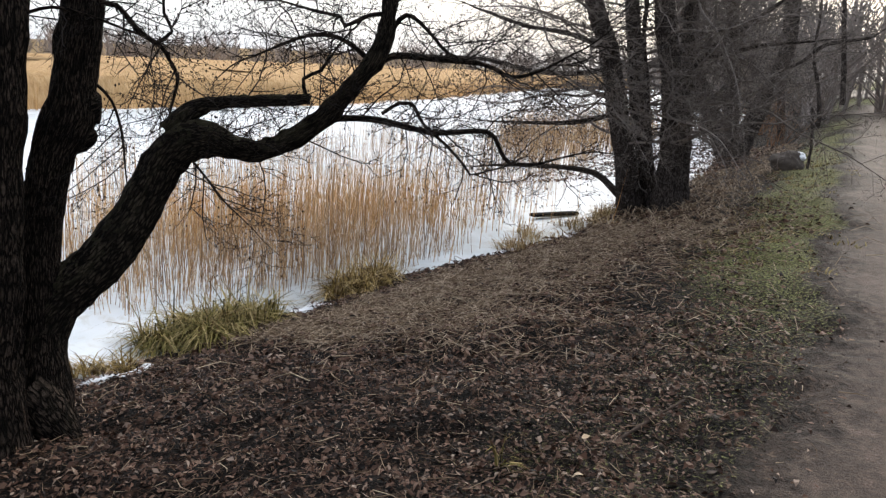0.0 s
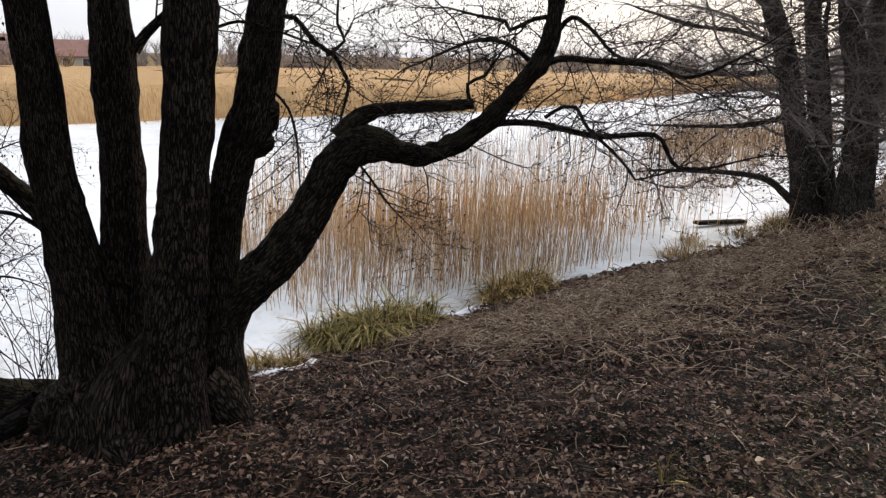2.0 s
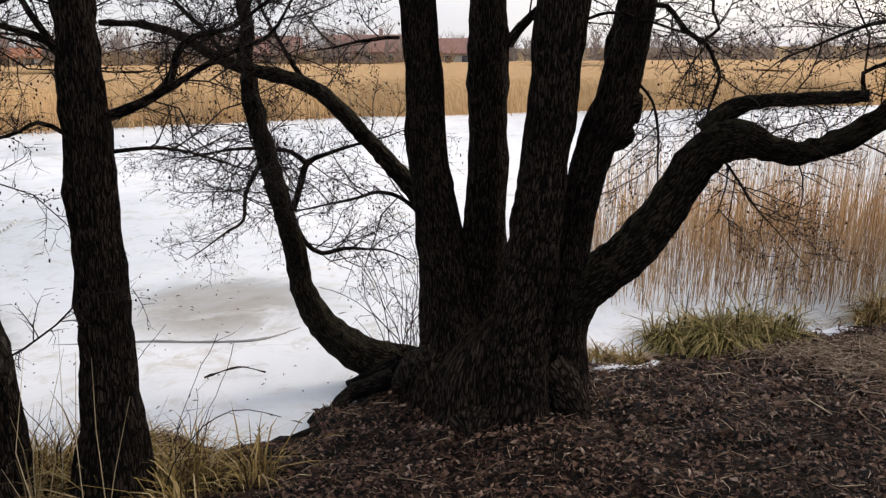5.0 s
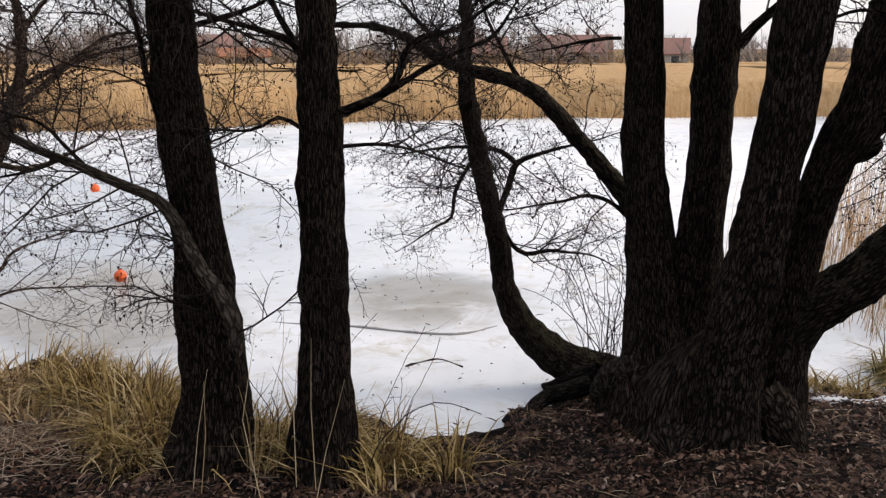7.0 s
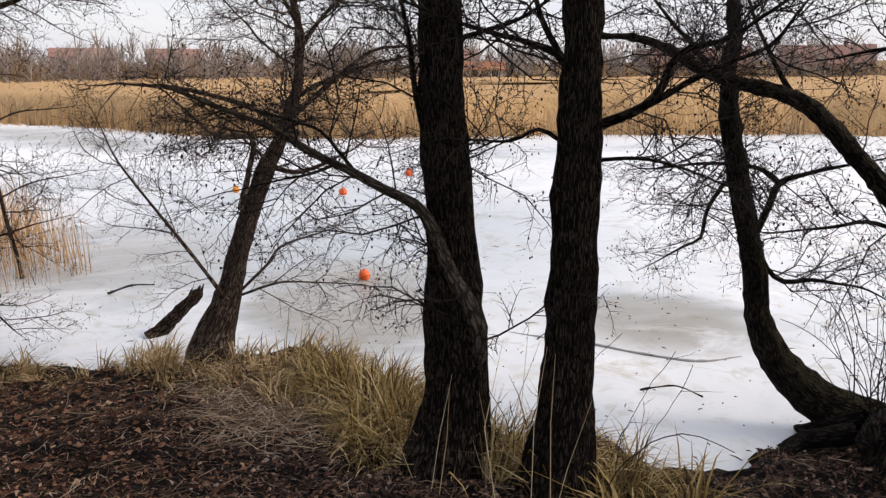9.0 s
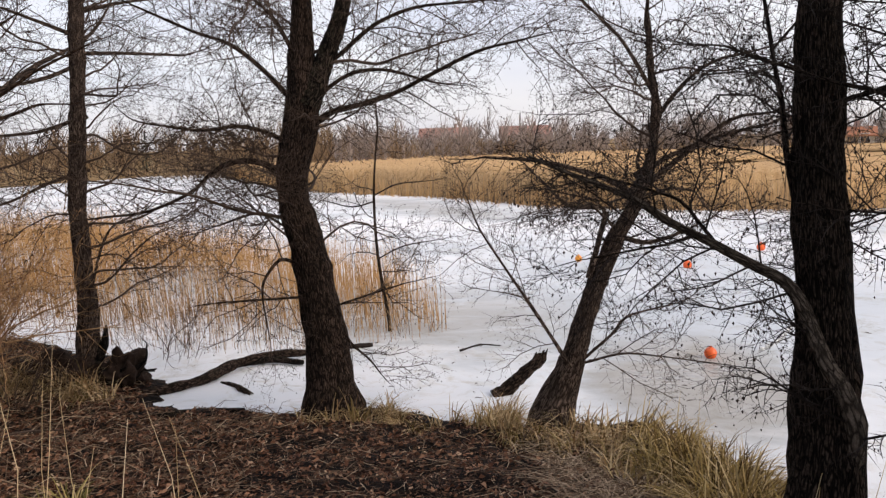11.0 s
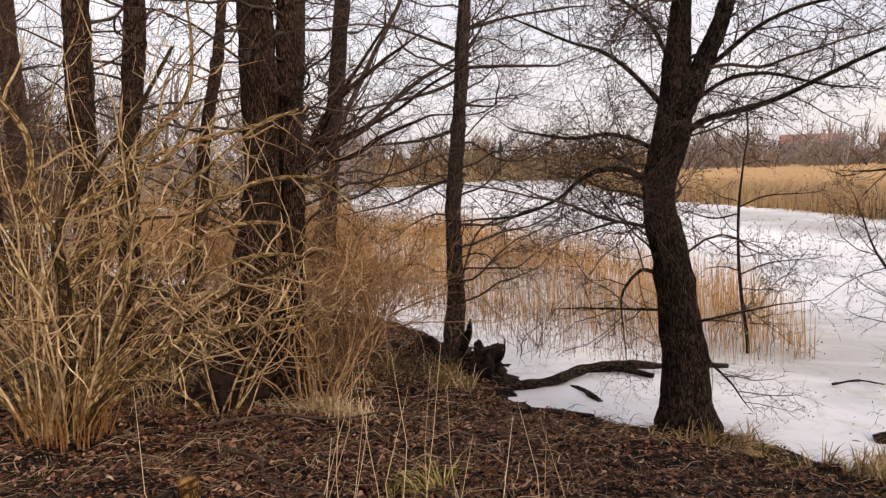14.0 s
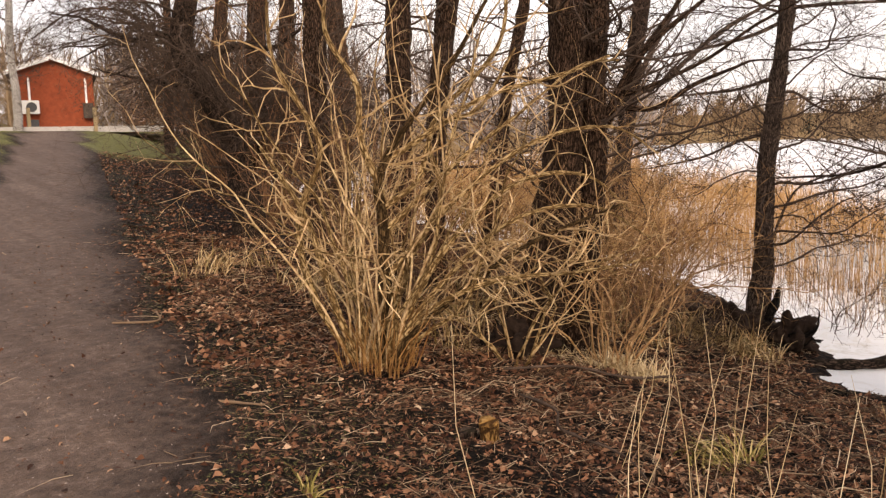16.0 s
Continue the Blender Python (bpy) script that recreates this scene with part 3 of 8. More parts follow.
def smooth01(v):
    v = np.clip(v, 0, 1)
    return v * v * (3 - 2 * v)


def path_edge(x, y):
    """Metres from the path's lakeside edge towards the lake (negative on and beyond the path)."""
    x, y = np.asarray(x, float), np.asarray(y, float)
    s = x * PATH_DIR[0] + y * PATH_DIR[1]
    bend = 0.16 * np.clip(-s - 4.5, 0, 60)
    return -(x * PATH_DIR[1] - y * PATH_DIR[0]) + bend - 0.05 + 0.12 * np.sin(s * 1.3) + 0.08 * np.sin(s * 3.1 + 1)


def ground_z(x, y):
    x, y = np.asarray(x, float), np.asarray(y, float)
    sd, pd = shore_distance(x, y), path_edge(x, y)
    s = -(x * PATH_DIR[0] + y * PATH_DIR[1])
    w = np.clip(pd, 0, None) / (np.clip(pd, 0, None) + np.clip(sd, 0, None) + 1e-6)
    bank = LAKE_Z * (0.93 * w ** 1.1 + 0.07 * w ** 9)
    ramp = 1.62 * smooth01((s - 11) / 26) * smooth01(sd / 7)
    near = bank + ramp
    far_side = (x < -20 - 0.42 * (y - 0)) & (pd > 12) & (sd > 0) & ~((y < -20) & (x > -60)) | ((y > 40) & (x < 8))
    far = LAKE_Z + 0.12 + 0.05 * np.minimum(sd, 3) + np.clip((sd - 70) * 0.022, 0, 9)
    z = np.where(far_side, far, near)
    z = z + np.where((pd < -2.4), np.clip((-2.4 - pd) * 0.05, 0, 2.0), 0)
    return np.where(sd < 0, LAKE_Z - 0.10 - np.clip(-sd * 0.5, 0, 1.2), z)


def ground_at(x, y):
    return float(ground_z(np.array([x]), np.array([y]))[0])


def graded(lo, hi, step, reach):
    mid = np.arange(lo, hi + step / 2, step)
    out, s, d = [], step, 0.0
    while d < reach:
        s *= 1.13
        d += s
        out.append(d)
    out = np.array(out)
    return np.concatenate([lo - out[::-1], mid, mid[-1] + out])


def grid_mesh(name, xs, ys, zfun, material):
    X, Y = np.meshgrid(xs, ys)
    Z = zfun(X, Y)
    nx, ny = len(xs), len(ys)
    idx = np.arange(nx * ny).reshape(ny, nx)
    quads = np.stack([idx[:-1, :-1], idx[:-1, 1:], idx[1:, 1:], idx[1:, :-1]], -1).reshape(-1, 4)
    me = bpy.data.meshes.new(name)
    me.from_pydata(np.stack([X, Y, Z], -1).reshape(-1, 3).tolist(), [], quads.tolist())
    me.polygons.foreach_set("use_smooth", [True] * len(me.polygons))
    me.materials.append(material)
    return me, X, Y


def land_height(X, Y):
    Z = ground_z(X, Y)
    bumps = np.zeros(Z.shape)
    near = np.argwhere((np.abs(X) < 18) & (np.abs(Y) < 24))
    for i, j in near:
        bumps[i, j] = 0.055 * noise.noise((X[i, j] * 1.3, Y[i, j] * 1.3, 0)) + 0.055 * noise.noise((X[i, j] * 3.6, Y[i, j] * 3.6, 3)) + 0.034 * noise.noise((X[i, j] * 8, Y[i, j] * 8, 5))
    on_path = smooth01((-path_edge(X, Y) + 0.1) / 0.5)
    return Z + bumps * (1 - 0.75 * on_path)


def set_attr(me, name, values):
    a = me.attributes.new(name, "FLOAT", "POINT")
    a.data.foreach_set("value", np.asarray(values, np.float32).ravel())


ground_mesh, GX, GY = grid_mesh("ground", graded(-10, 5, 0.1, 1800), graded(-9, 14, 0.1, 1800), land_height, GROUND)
pd, sd = path_edge(GX, GY), shore_distance(GX, GY)
along = GX * PATH_DIR[0] + GY * PATH_DIR[1]
set_attr(ground_mesh, "worn", smooth01((-pd + 0.1) / 1.0))
set_attr(ground_mesh, "path", smooth01((0.75 - pd) / 1.5) * smooth01((pd + PATH_WIDTH + 0.35) / 0.6))
verge = smooth01((pd + 0.1) / 0.3) * smooth01((1.5 - pd) / 0.8) * smooth01((along - 4) / 5)
lawn = smooth01((-PATH_WIDTH + 0.1 - pd) / 0.6) * 0.85 + smooth01((-along - 24.5) / 3) * smooth01((3.8 - np.abs(pd - 3.2)) / 1.0) * (pd > -0.3) * 1.0
spots = 0.34 * smooth01((2.2 - pd) / 1.5) * (pd > 0)
set_attr(ground_mesh, "moss", np.clip(verge * 0.36 + lawn + spots, 0, 1))
set_attr(ground_mesh, "marsh", smooth01((np.hypot(GX, GY) - 26) / 6) * (sd > -1) * (pd > 6))
tagged(new("ground", ground_mesh), "sloping lake bank of dark soil, dead leaves and mossy grass", "ground", kind="structure")

ice_xs, ice_ys = graded(-20, 6, 0.35, 260), graded(-8, 20, 0.35, 260)
ice_mesh, IX, IY = grid_mesh("water", ice_xs, ice_ys, lambda X, Y: LAKE_Z + 0.012 * np.sin(X * 0.9 + np.sin(Y * 0.7)) * np.cos(Y * 0.6), ICE)
isd = shore_distance(IX, IY)
keep = (isd < 1.5)
bm = bmesh.new()
bm.from_mesh(ice_mesh)
bm.verts.ensure_lookup_table()
flat = keep.ravel()
bmesh.ops.delete(bm, geom=[v for v in bm.verts if not flat[v.index]], context="VERTS")
bm.to_mesh(ice_mesh)
bm.free()
co = np.empty(len(ice_mesh.vertices) * 3)
ice_mesh.vertices.foreach_get("co", co)
co = co.reshape(-1, 3)
wet = 0.6 * smooth01(1 - np.abs(-shore_distance(co[:, 0], co[:, 1]) - 4.2) / 3.2) * smooth01((3.0 - co[:, 1]) / 3)
for wx, wy, wa, wb, wt in WET_PATCHES:
    ux, uy = co[:, 0] - wx, co[:, 1] - wy
    ca, sa = math.cos(wt), math.sin(wt)
    wet = np.maximum(wet, smooth01(1.6 - np.hypot((ux * ca + uy * sa) / wa, (uy * ca - ux * sa) / wb)))
wet = wet - 0.5 * smooth01((co[:, 1] - 5.5) / 2)
set_attr(ice_mesh, "wet", np.clip(wet, 0, 1))
melt = smooth01(1.25 - np.hypot((co[:, 0] + 13.5) / 7.5, (co[:, 1] - 3.4) / 4.4)) * smooth01((-shore_distance(co[:, 0], co[:, 1]) - 1.3) / 1.2)
set_attr(ice_mesh, "melt", melt)
tagged(new("water", ice_mesh), "frozen lake with white snowy ice and grey wet patches", "ice", kind="structure")

# ---- trees ----


def wander(start, direction, length, r0, r1, n, wob, lift=0.0):
    """A crooked branch as rows of x, y, z, r."""
    x, y, z = start
    dx, dy, dz = direction
    rows, step, g = [], length / n, random.gauss
    for i in range(n + 1):
        k = 1.0 / (math.sqrt(dx * dx + dy * dy + dz * dz) + 1e-9)
        dx, dy, dz = dx * k, dy * k, dz * k
        rows.append((x, y, z, r0 + (r1 - r0) * i / n))
        x, y, z = x + dx * step, y + dy * step, z + dz * step
        dx, dy, dz = dx + g(0, wob), dy + g(0, wob), dz + g(0, wob) + lift
    return np.array(rows)


def thin(geo, rows):
    """A three-sided twig along rows of x, y, z, r, ending in a point."""
    (ax, ay, az, _), (bx, by, bz, _) = rows[0], rows[-1]
    tx, ty, tz = bx - ax, by - ay, bz - az
    if abs(tz) > abs(tx) + abs(ty):
        sx, sy, sz = 0.0, tz, -ty
    else:
        sx, sy, sz = ty, -tx, 0.0
    k = 1.0 / (math.sqrt(sx * sx + sy * sy + sz * sz) + 1e-9)
    sx, sy, sz = sx * k, sy * k, sz * k
    ux, uy, uz = ty * sz - tz * sy, tz * sx - tx * sz, tx * sy - ty * sx
    k = 1.0 / (math.sqrt(ux * ux + uy * uy + uz * uz) + 1e-9)
    ux, uy, uz = ux * k, uy * k, uz * k
    o, n = len(geo.v), len(rows)
    for x, y, z, r in rows[:-1]:
        c, d = 0.5 * r, 0.866 * r
        geo.v += [(x + ux * r, y + uy * r, z + uz * r), (x - ux * c + sx * d, y - uy * c + sy * d, z - uz * c + sz * d), (x - ux * c - sx * d, y - uy * c - sy * d, z - uz * c - sz * d)]
    geo.v.append((bx, by, bz))
    for i in range(n - 2):
        a = o + i * 3
        geo.f += [(a, a + 1, a + 4, a + 3), (a + 1, a + 2, a + 5, a + 4), (a + 2, a, a + 3, a + 5)]
    a = o + (n - 2) * 3
    geo.f += [(a, a + 1, a + 3), (a + 1, a + 2, a + 3), (a + 2, a, a + 3)]


def cone(geo, at, size):
    """A small hanging cone: a stretched octahedron."""
    x, y, z = at
    o, s = len(geo.v), size * (0.7 + 0.6 * random.random())
    geo.v += [(x, y, z), (x + s, y, z - s * 1.2), (x - s * 0.5, y + s * 0.87, z - s * 1.2), (x - s * 0.5, y - s * 0.87, z - s * 1.2), (x, y, z - s * 2.8)]
    for k in range(3):
        a, b = o + 1 + k, o + 1 + (k + 1) % 3
        geo.f += [(o, a, b), (o + 4, b, a)]


def twigs_on(geo, cones, rows, level, density, size, start=0.2, flat=0.55, cone_rate=0.5, fat=1.0, droop=-0.02):
    """Side twigs along a branch, with twigs of their own, and cones at their ends."""
    seg = np.linalg.norm(np.diff(rows[:, :3], axis=0), axis=1)
    total = float(seg.sum())
    if total < 0.04:
        return
    cum = np.concatenate([[0], np.cumsum(seg)])
    count = max(2, int(total * density * (1 - start) + random.random()))
    pts, g = rows.tolist(), random.gauss
    for j in range(count):
        u = start + (1 - start) * (j + random.random()) / count
        s = min(u * total, total * 0.999)
        i = int(np.searchsorted(cum, s, side="right") - 1)
        ln = float(seg[i]) + 1e-9
        f = (s - float(cum[i])) / ln
        ax, ay, az, ar = pts[i]
        bx, by, bz, br = pts[i + 1]
        tx, ty, tz = (bx - ax) / ln, (by - ay) / ln, (bz - az) / ln
        ox, oy, oz = g(0, 1), g(0, 1), g(0, 1) * flat
        dot = ox * tx + oy * ty + oz * tz
        ox, oy, oz = ox - tx * dot, oy - ty * dot, oz - tz * dot
        k = 1.0 / (math.sqrt(ox * ox + oy * oy + oz * oz) + 1e-9)
        w = 0.35 + 0.6 * random.random()
        length = size * (0.4 + 0.9 * random.random()) * (1.2 - 0.55 * u)
        r = max(min(ar * 0.6, (0.0017 + length * 0.0050) * fat), 0.0014 * fat)
        steps = 4 if level > 1 else 3 if level else 2 if length > 0.2 else 1
        child = wander((ax + (bx - ax) * f, ay + (by - ay) * f, az + (bz - az) * f), (tx * w + ox * k, ty * w + oy * k, tz * w + oz * k + g(0, 0.1)), length, r, r * 0.45, steps, 0.27, droop)
        thin(geo, child.tolist())
        if level:
            twigs_on(geo, cones, child, level - 1, density * 1.45, size * 0.42, 0.12, flat, cone_rate, fat, droop)
        elif cones is not None and random.random() < cone_rate:
            q = child[-1]
            cone(cones, (q[0] + g(0, 0.008), q[1] + g(0, 0.008), q[2]), 0.0047 * fat)


def stem_up(rows, height, lean=0.1):
    """Carries a stem on above the last given row, tapering to a tip at that height."""
    p = np.array(rows, float)
    end, d = p[-1, :3].copy(), p[-1, :3] - p[-2, :3]
    d /= np.linalg.norm(d)
    extra, r, z0 = [], p[-1, 3], end[2]
    n = max(2, int((height - z0) / 0.7))
    for k in range(1, n + 1):
        d = d * 0.8 + np.array([rng.normal() * lean, rng.normal() * lean, 0.45])
        d /= np.linalg.norm(d)
        end = end + d * (height - z0) / n
        extra.append((*end, max(0.012, r * (1 - 0.93 * k / n))))
    return np.vstack([p, extra])


def crown_on(tree, material, twig_geo, cones, rows, count, low, size, density, level, fat, twig_size, climb=0.3):
    """Branches of a stem above the height low, each a part, with their twigs."""
    cand = np.where(rows[:, 2] > low)[0]
    if len(cand) < 3:
        return
    for k in range(count):
        i = int(cand[int((k + random.random()) / count * (len(cand) - 1))])
        a = random.random() * 2 * math.pi
        d = (math.cos(a), math.sin(a), climb * (0.2 + 1.4 * random.random()))
        length = size * (0.6 + 0.7 * random.random())
        r = min(float(rows[i, 3]) * 0.4, 0.004 + 0.0062 * length)
        b = wander(rows[i, :3], d, length, r, 0.0025, 10, 0.22, 0.0)
        g = Geo()
        tube(g, spline(b, 0.12), 5, uv=False)
        part("branch", g, material, tree, smooth=True)
        twigs_on(twig_geo, cones, b, level, density, twig_size, 0.18, fat=fat)


def alder(name, label, limbs, bark=None, twig=None, height=7.5, density=9.0, size=0.6, level=2, detail=1.0, crown=5, low=3.4,
          crown_size=1.6, group="alders on the bank", cone_rate=0.27, extra=0, extra_low=0.9, extra_size=1.5, fat=1.0, slim=1.0, limb_bark=None, droop=-0.02):
    """A tree from its limbs: (kind, rows of x, y, z, r). Stems are carried up to a crown above."""
    bark, twig = bark or BARK, twig or TWIG
    x, y, z, _ = limbs[0][1][0]
    tree = thing(name, (x, y, ground_at(x, y)), label, "tree", group)
    twig_geo, cone_geo = Geo(), Geo()
    for kind, rows in limbs:
        rows = [tuple(r) for r in rows]
        if kind in ("stem", "bole"):
            b = rows[0]
            rows.insert(0, (b[0], b[1], b[2] - 0.35, b[3] * 1.12))
        if kind == "branch":
            e, f = np.array(rows[-1]), np.array(rows[-2])
            rows = [(*r[:3], r[3] * 0.72) for r in rows]
            if slim < 0.96:
                p, q = np.array(rows[0]), np.array(rows[1])
                d = (q - p)[:3] / (np.linalg.norm((q - p)[:3]) + 1e-9)
                rows.insert(0, (*(p[:3] - d * 0.11), p[3]))
            tail = wander(e[:3], e[:3] - f[:3], 0.25 + 14 * e[3], e[3] * 0.72, 0.002, 4, 0.18)
            rows += [tuple(r) for r in tail[1:]]
        full = stem_up(rows, height + random.gauss(0, 0.5)) if kind == "stem" else np.array(rows)
        thick = float(np.max(full[:, 3]))
        geo = Geo()
        if thick > 0.05:
            full[:, 3] *= slim * (0.93 if kind == "stem" else 0.9 if kind == "limb" else 1.0)
            seen = spline(full, max(0.04, thick * 0.28) / detail)
            top = np.where(seen[:, 2] > 3.3)[0]
            if len(top) > 8:
                seen = np.vstack([seen[:top[0]], seen[top[0]::4], seen[-1:]])
            tube(geo, seen, int(max(12, min(40, thick * 180)) * min(1, detail)), relief=min(0.022, thick * 0.12), lumps=0.34 if kind in ("bole", "burl") else 0.14)
        else:
            seen = spline(full, 0.06)
            tube(geo, seen, 7, lumps=0.15)
        part(kind if kind != "bole" else "trunk_base", geo, (limb_bark or BARK_MOSSY_LIT) if kind == "limb" else bark, tree, smooth=True)
        if kind == "stem":
            crown_on(tree, twig, twig_geo, cone_geo, seen, crown, low, crown_size, density * 0.6, 1, fat, size)
            if extra:
                crown_on(tree, twig, twig_geo, cone_geo, seen[seen[:, 2] < low + 0.6], extra, extra_low, extra_size, density, level, fat, size)
        elif kind not in ("bole", "burl"):
            twigs_on(twig_geo, cone_geo, spline(full, 0.15), level, density, size, 0.10 if thick < 0.06 else 0.45, cone_rate=cone_rate, fat=fat, droop=droop)
    if twig_geo.v:
        tagged(part("crown", twig_geo, twig, tree), kind="stuff")
    if cone_geo.v:
        tagged(part("cone_scatter", cone_geo, CONE, tree, "small dark alder cones"), kind="stuff")
    return tree


limbs = []
limbs.append(("bole", [(-2.81, 4.17, -0.8, 0.634), (-2.81, 4.18, -0.62, 0.547), (-2.81, 4.17, -0.48, 0.476), (-2.81, 4.17, -0.32, 0.399), (-2.82, 4.2, -0.16, 0.26), (-2.82, 4.27, -0.03, 0.11), (-2.82, 4.3, 0.04, 0.029)]))
limbs.append(("stem", [(-2.52, 4, -0.58, 0.267), (-2.5, 4.01, -0.36, 0.218), (-2.49, 4.02, -0.03, 0.194), (-2.45, 4.04, 0.33, 0.181), (-2.41, 4.06, 0.68, 0.165), (-2.38, 4.08, 1.02, 0.152), (-2.35, 4.1, 1.34, 0.147), (-2.33, 4.11, 1.66, 0.144), (-2.31, 4.12, 1.97, 0.149), (-2.29, 4.13, 2.32, 0.13), (-2.27, 4.15, 2.83, 0.109)]))
limbs.append(("stem", [(-3.05, 4.07, -0.7, 0.393), (-3.05, 4.07, -0.47, 0.311), (-3.05, 4.07, -0.2, 0.234), (-3.07, 4.05, 0.15, 0.183), (-3.1, 4.04, 0.52, 0.159), (-3.14, 4, 0.87, 0.142), (-3.17, 3.98, 1.22, 0.126), (-3.18, 3.98, 1.58, 0.12), (-3.2, 3.95, 1.96, 0.117), (-3.21, 3.95, 2.36, 0.105), (-3.2, 3.96, 2.86, 0.087)]))
limbs.append(("stem", [(-2.97, 4.25, -0.72, 0.327), (-2.97, 4.25, -0.41, 0.25), (-2.96, 4.25, -0.01, 0.194), (-2.94, 4.27, 0.33, 0.165), (-2.92, 4.28, 0.67, 0.141), (-2.91, 4.29, 1.03, 0.128), (-2.91, 4.29, 1.38, 0.126), (-2.91, 4.29, 1.72, 0.124), (-2.91, 4.29, 1.98, 0.126), (-2.89, 4.3, 2.43, 0.11), (-2.87, 4.32, 2.92, 0.088)]))
limbs.append(("stem", [(-2.45, 4.39, -0.69, 0.297), (-2.44, 4.4, -0.43, 0.234), (-2.42, 4.41, -0.11, 0.186), (-2.39, 4.42, 0.24, 0.132), (-2.36, 4.44, 0.58, 0.112), (-2.31, 4.46, 0.87, 0.114), (-2.25, 4.49, 1.12, 0.127), (-2.17, 4.53, 1.31, 0.14), (-2.14, 4.54, 1.5, 0.122), (-2.1, 4.56, 1.73, 0.113), (-2.05, 4.58, 2, 0.109), (-2.01, 4.6, 2.29, 0.1), (-1.95, 4.62, 2.81, 0.082)]))
limbs.append(("limb", [(-2.54, 4.35, -0.5, 0.235), (-2.48, 4.38, -0.22, 0.19), (-2.41, 4.42, 0.02, 0.168), (-2.29, 4.48, 0.20, 0.154), (-2.08, 4.57, 0.43, 0.154), (-1.92, 4.63, 0.65, 0.145), (-1.78, 4.69, 0.89, 0.136), (-1.68, 4.72, 1.08, 0.132), (-1.57, 4.76, 1.17, 0.131), (-1.44, 4.8, 1.18, 0.113), (-1.28, 4.84, 1.12, 0.078), (-1.11, 4.87, 1.13, 0.07), (-0.94, 4.91, 1.21, 0.07), (-0.78, 4.93, 1.33, 0.065), (-0.63, 4.95, 1.5, 0.061), (-0.48, 4.96, 1.67, 0.057), (-0.41, 4.97, 1.84, 0.053), (-0.39, 4.97, 2.01, 0.049), (-0.39, 4.97, 2.26, 0.039)]))
limbs.append(("limb", [(-1.67, 4.78, 1.21, 0.1), (-1.57, 4.81, 1.34, 0.067), (-1.41, 4.86, 1.4, 0.046), (-1.13, 4.92, 1.42, 0.039), (-0.87, 4.97, 1.44, 0.036)]))
limbs.append(("burl", [(-2.44, 4.24, -0.26, 0.15), (-2.32, 4.26, -0.42, 0.13), (-2.2, 4.27, -0.56, 0.09), (-2.1, 4.27, -0.66, 0.05)]))
for bx, by, bz, br in ((-2.86, 3.88, -0.40, 0.17), (-3.08, 3.90, -0.26, 0.13), (-2.62, 3.70, -0.56, 0.15), (-3.28, 3.92, -0.46, 0.15), (-2.44, 3.92, -0.54, 0.12)):
    limbs.append(("burl", [(bx - 0.06, by + 0.2, bz - 0.05, br * 1.05), (bx, by + 0.05, bz, br), (bx + 0.05, by - 0.06, bz + 0.01, br * 0.72), (bx + 0.08, by - 0.12, bz + 0.02, br * 0.25)]))
limbs.append(("burl", [(-2.19, 4.57, 1.36, 0.12), (-2.11, 4.61, 1.37, 0.117), (-2.05, 4.63, 1.39, 0.085), (-2.03, 4.64, 1.39, 0.035)]))
limbs.append(("burl", [(-2.22, 4.56, 1.18, 0.107), (-2.14, 4.6, 1.2, 0.096), (-2.09, 4.62, 1.21, 0.064), (-2.07, 4.63, 1.22, 0.028)]))
limbs.append(("branch", [(-0.9, 5.02, 1.27, 0.035), (-0.7, 5.04, 1.32, 0.031), (-0.46, 5.06, 1.32, 0.031), (-0.22, 5.08, 1.27, 0.027), (-0.06, 5.08, 1.25, 0.024), (0.25, 5.06, 1.27, 0.023), (0.34, 5.06, 1.15, 0.02), (0.4, 5.05, 1.08, 0.018), (0.56, 5.03, 1.08, 0.013), (0.73, 5.01, 1.13, 0.01)]))
limbs.append(("branch", [(-0.43, 5.07, 1.36, 0.017), (-0.32, 5.07, 1.43, 0.017), (-0.24, 5.08, 1.43, 0.017), (-0.16, 5.08, 1.3, 0.015), (-0.02, 5.08, 1.18, 0.015), (0.1, 5.07, 1.06, 0.013), (0.15, 5.07, 0.99, 0.012), (0.26, 5.06, 1.02, 0.008)]))
limbs.append(("branch", [(-0.5, 5.06, 1.64, 0.031), (-0.36, 5.07, 1.72, 0.03), (-0.11, 5.08, 1.71, 0.027), (0.2, 5.07, 1.69, 0.023), (0.38, 5.05, 1.62, 0.019), (0.55, 5.03, 1.66, 0.014), (0.75, 5, 1.77, 0.009)]))
limbs.append(("branch", [(-0.41, 5.07, 1.83, 0.024), (-0.29, 5.07, 1.97, 0.02), (-0.15, 5.08, 1.88, 0.016), (-0.02, 5.08, 1.75, 0.015), (0.2, 5.07, 1.68, 0.01)]))
limbs.append(("branch", [(-0.5, 5.06, 1.68, 0.024), (-0.63, 5.05, 1.78, 0.02), (-0.75, 5.04, 1.83, 0.021), (-0.9, 5.02, 1.82, 0.017), (-1.03, 4.99, 1.77, 0.014), (-1.14, 4.97, 1.72, 0.01)]))
limbs.append(("branch", [(-0.4, 5.07, 1.97, 0.023), (-0.51, 5.06, 1.96, 0.02), (-0.67, 5.05, 1.89, 0.017), (-0.69, 5.04, 1.94, 0.017), (-0.84, 5.02, 1.97, 0.014), (-0.97, 5, 2, 0.01)]))
limbs.append(("branch", [(-0.89, 4.97, 1.45, 0.017), (-0.91, 4.96, 1.56, 0.017), (-0.81, 4.98, 1.61, 0.017), (-0.77, 4.98, 1.66, 0.015), (-0.73, 4.99, 1.72, 0.01)]))
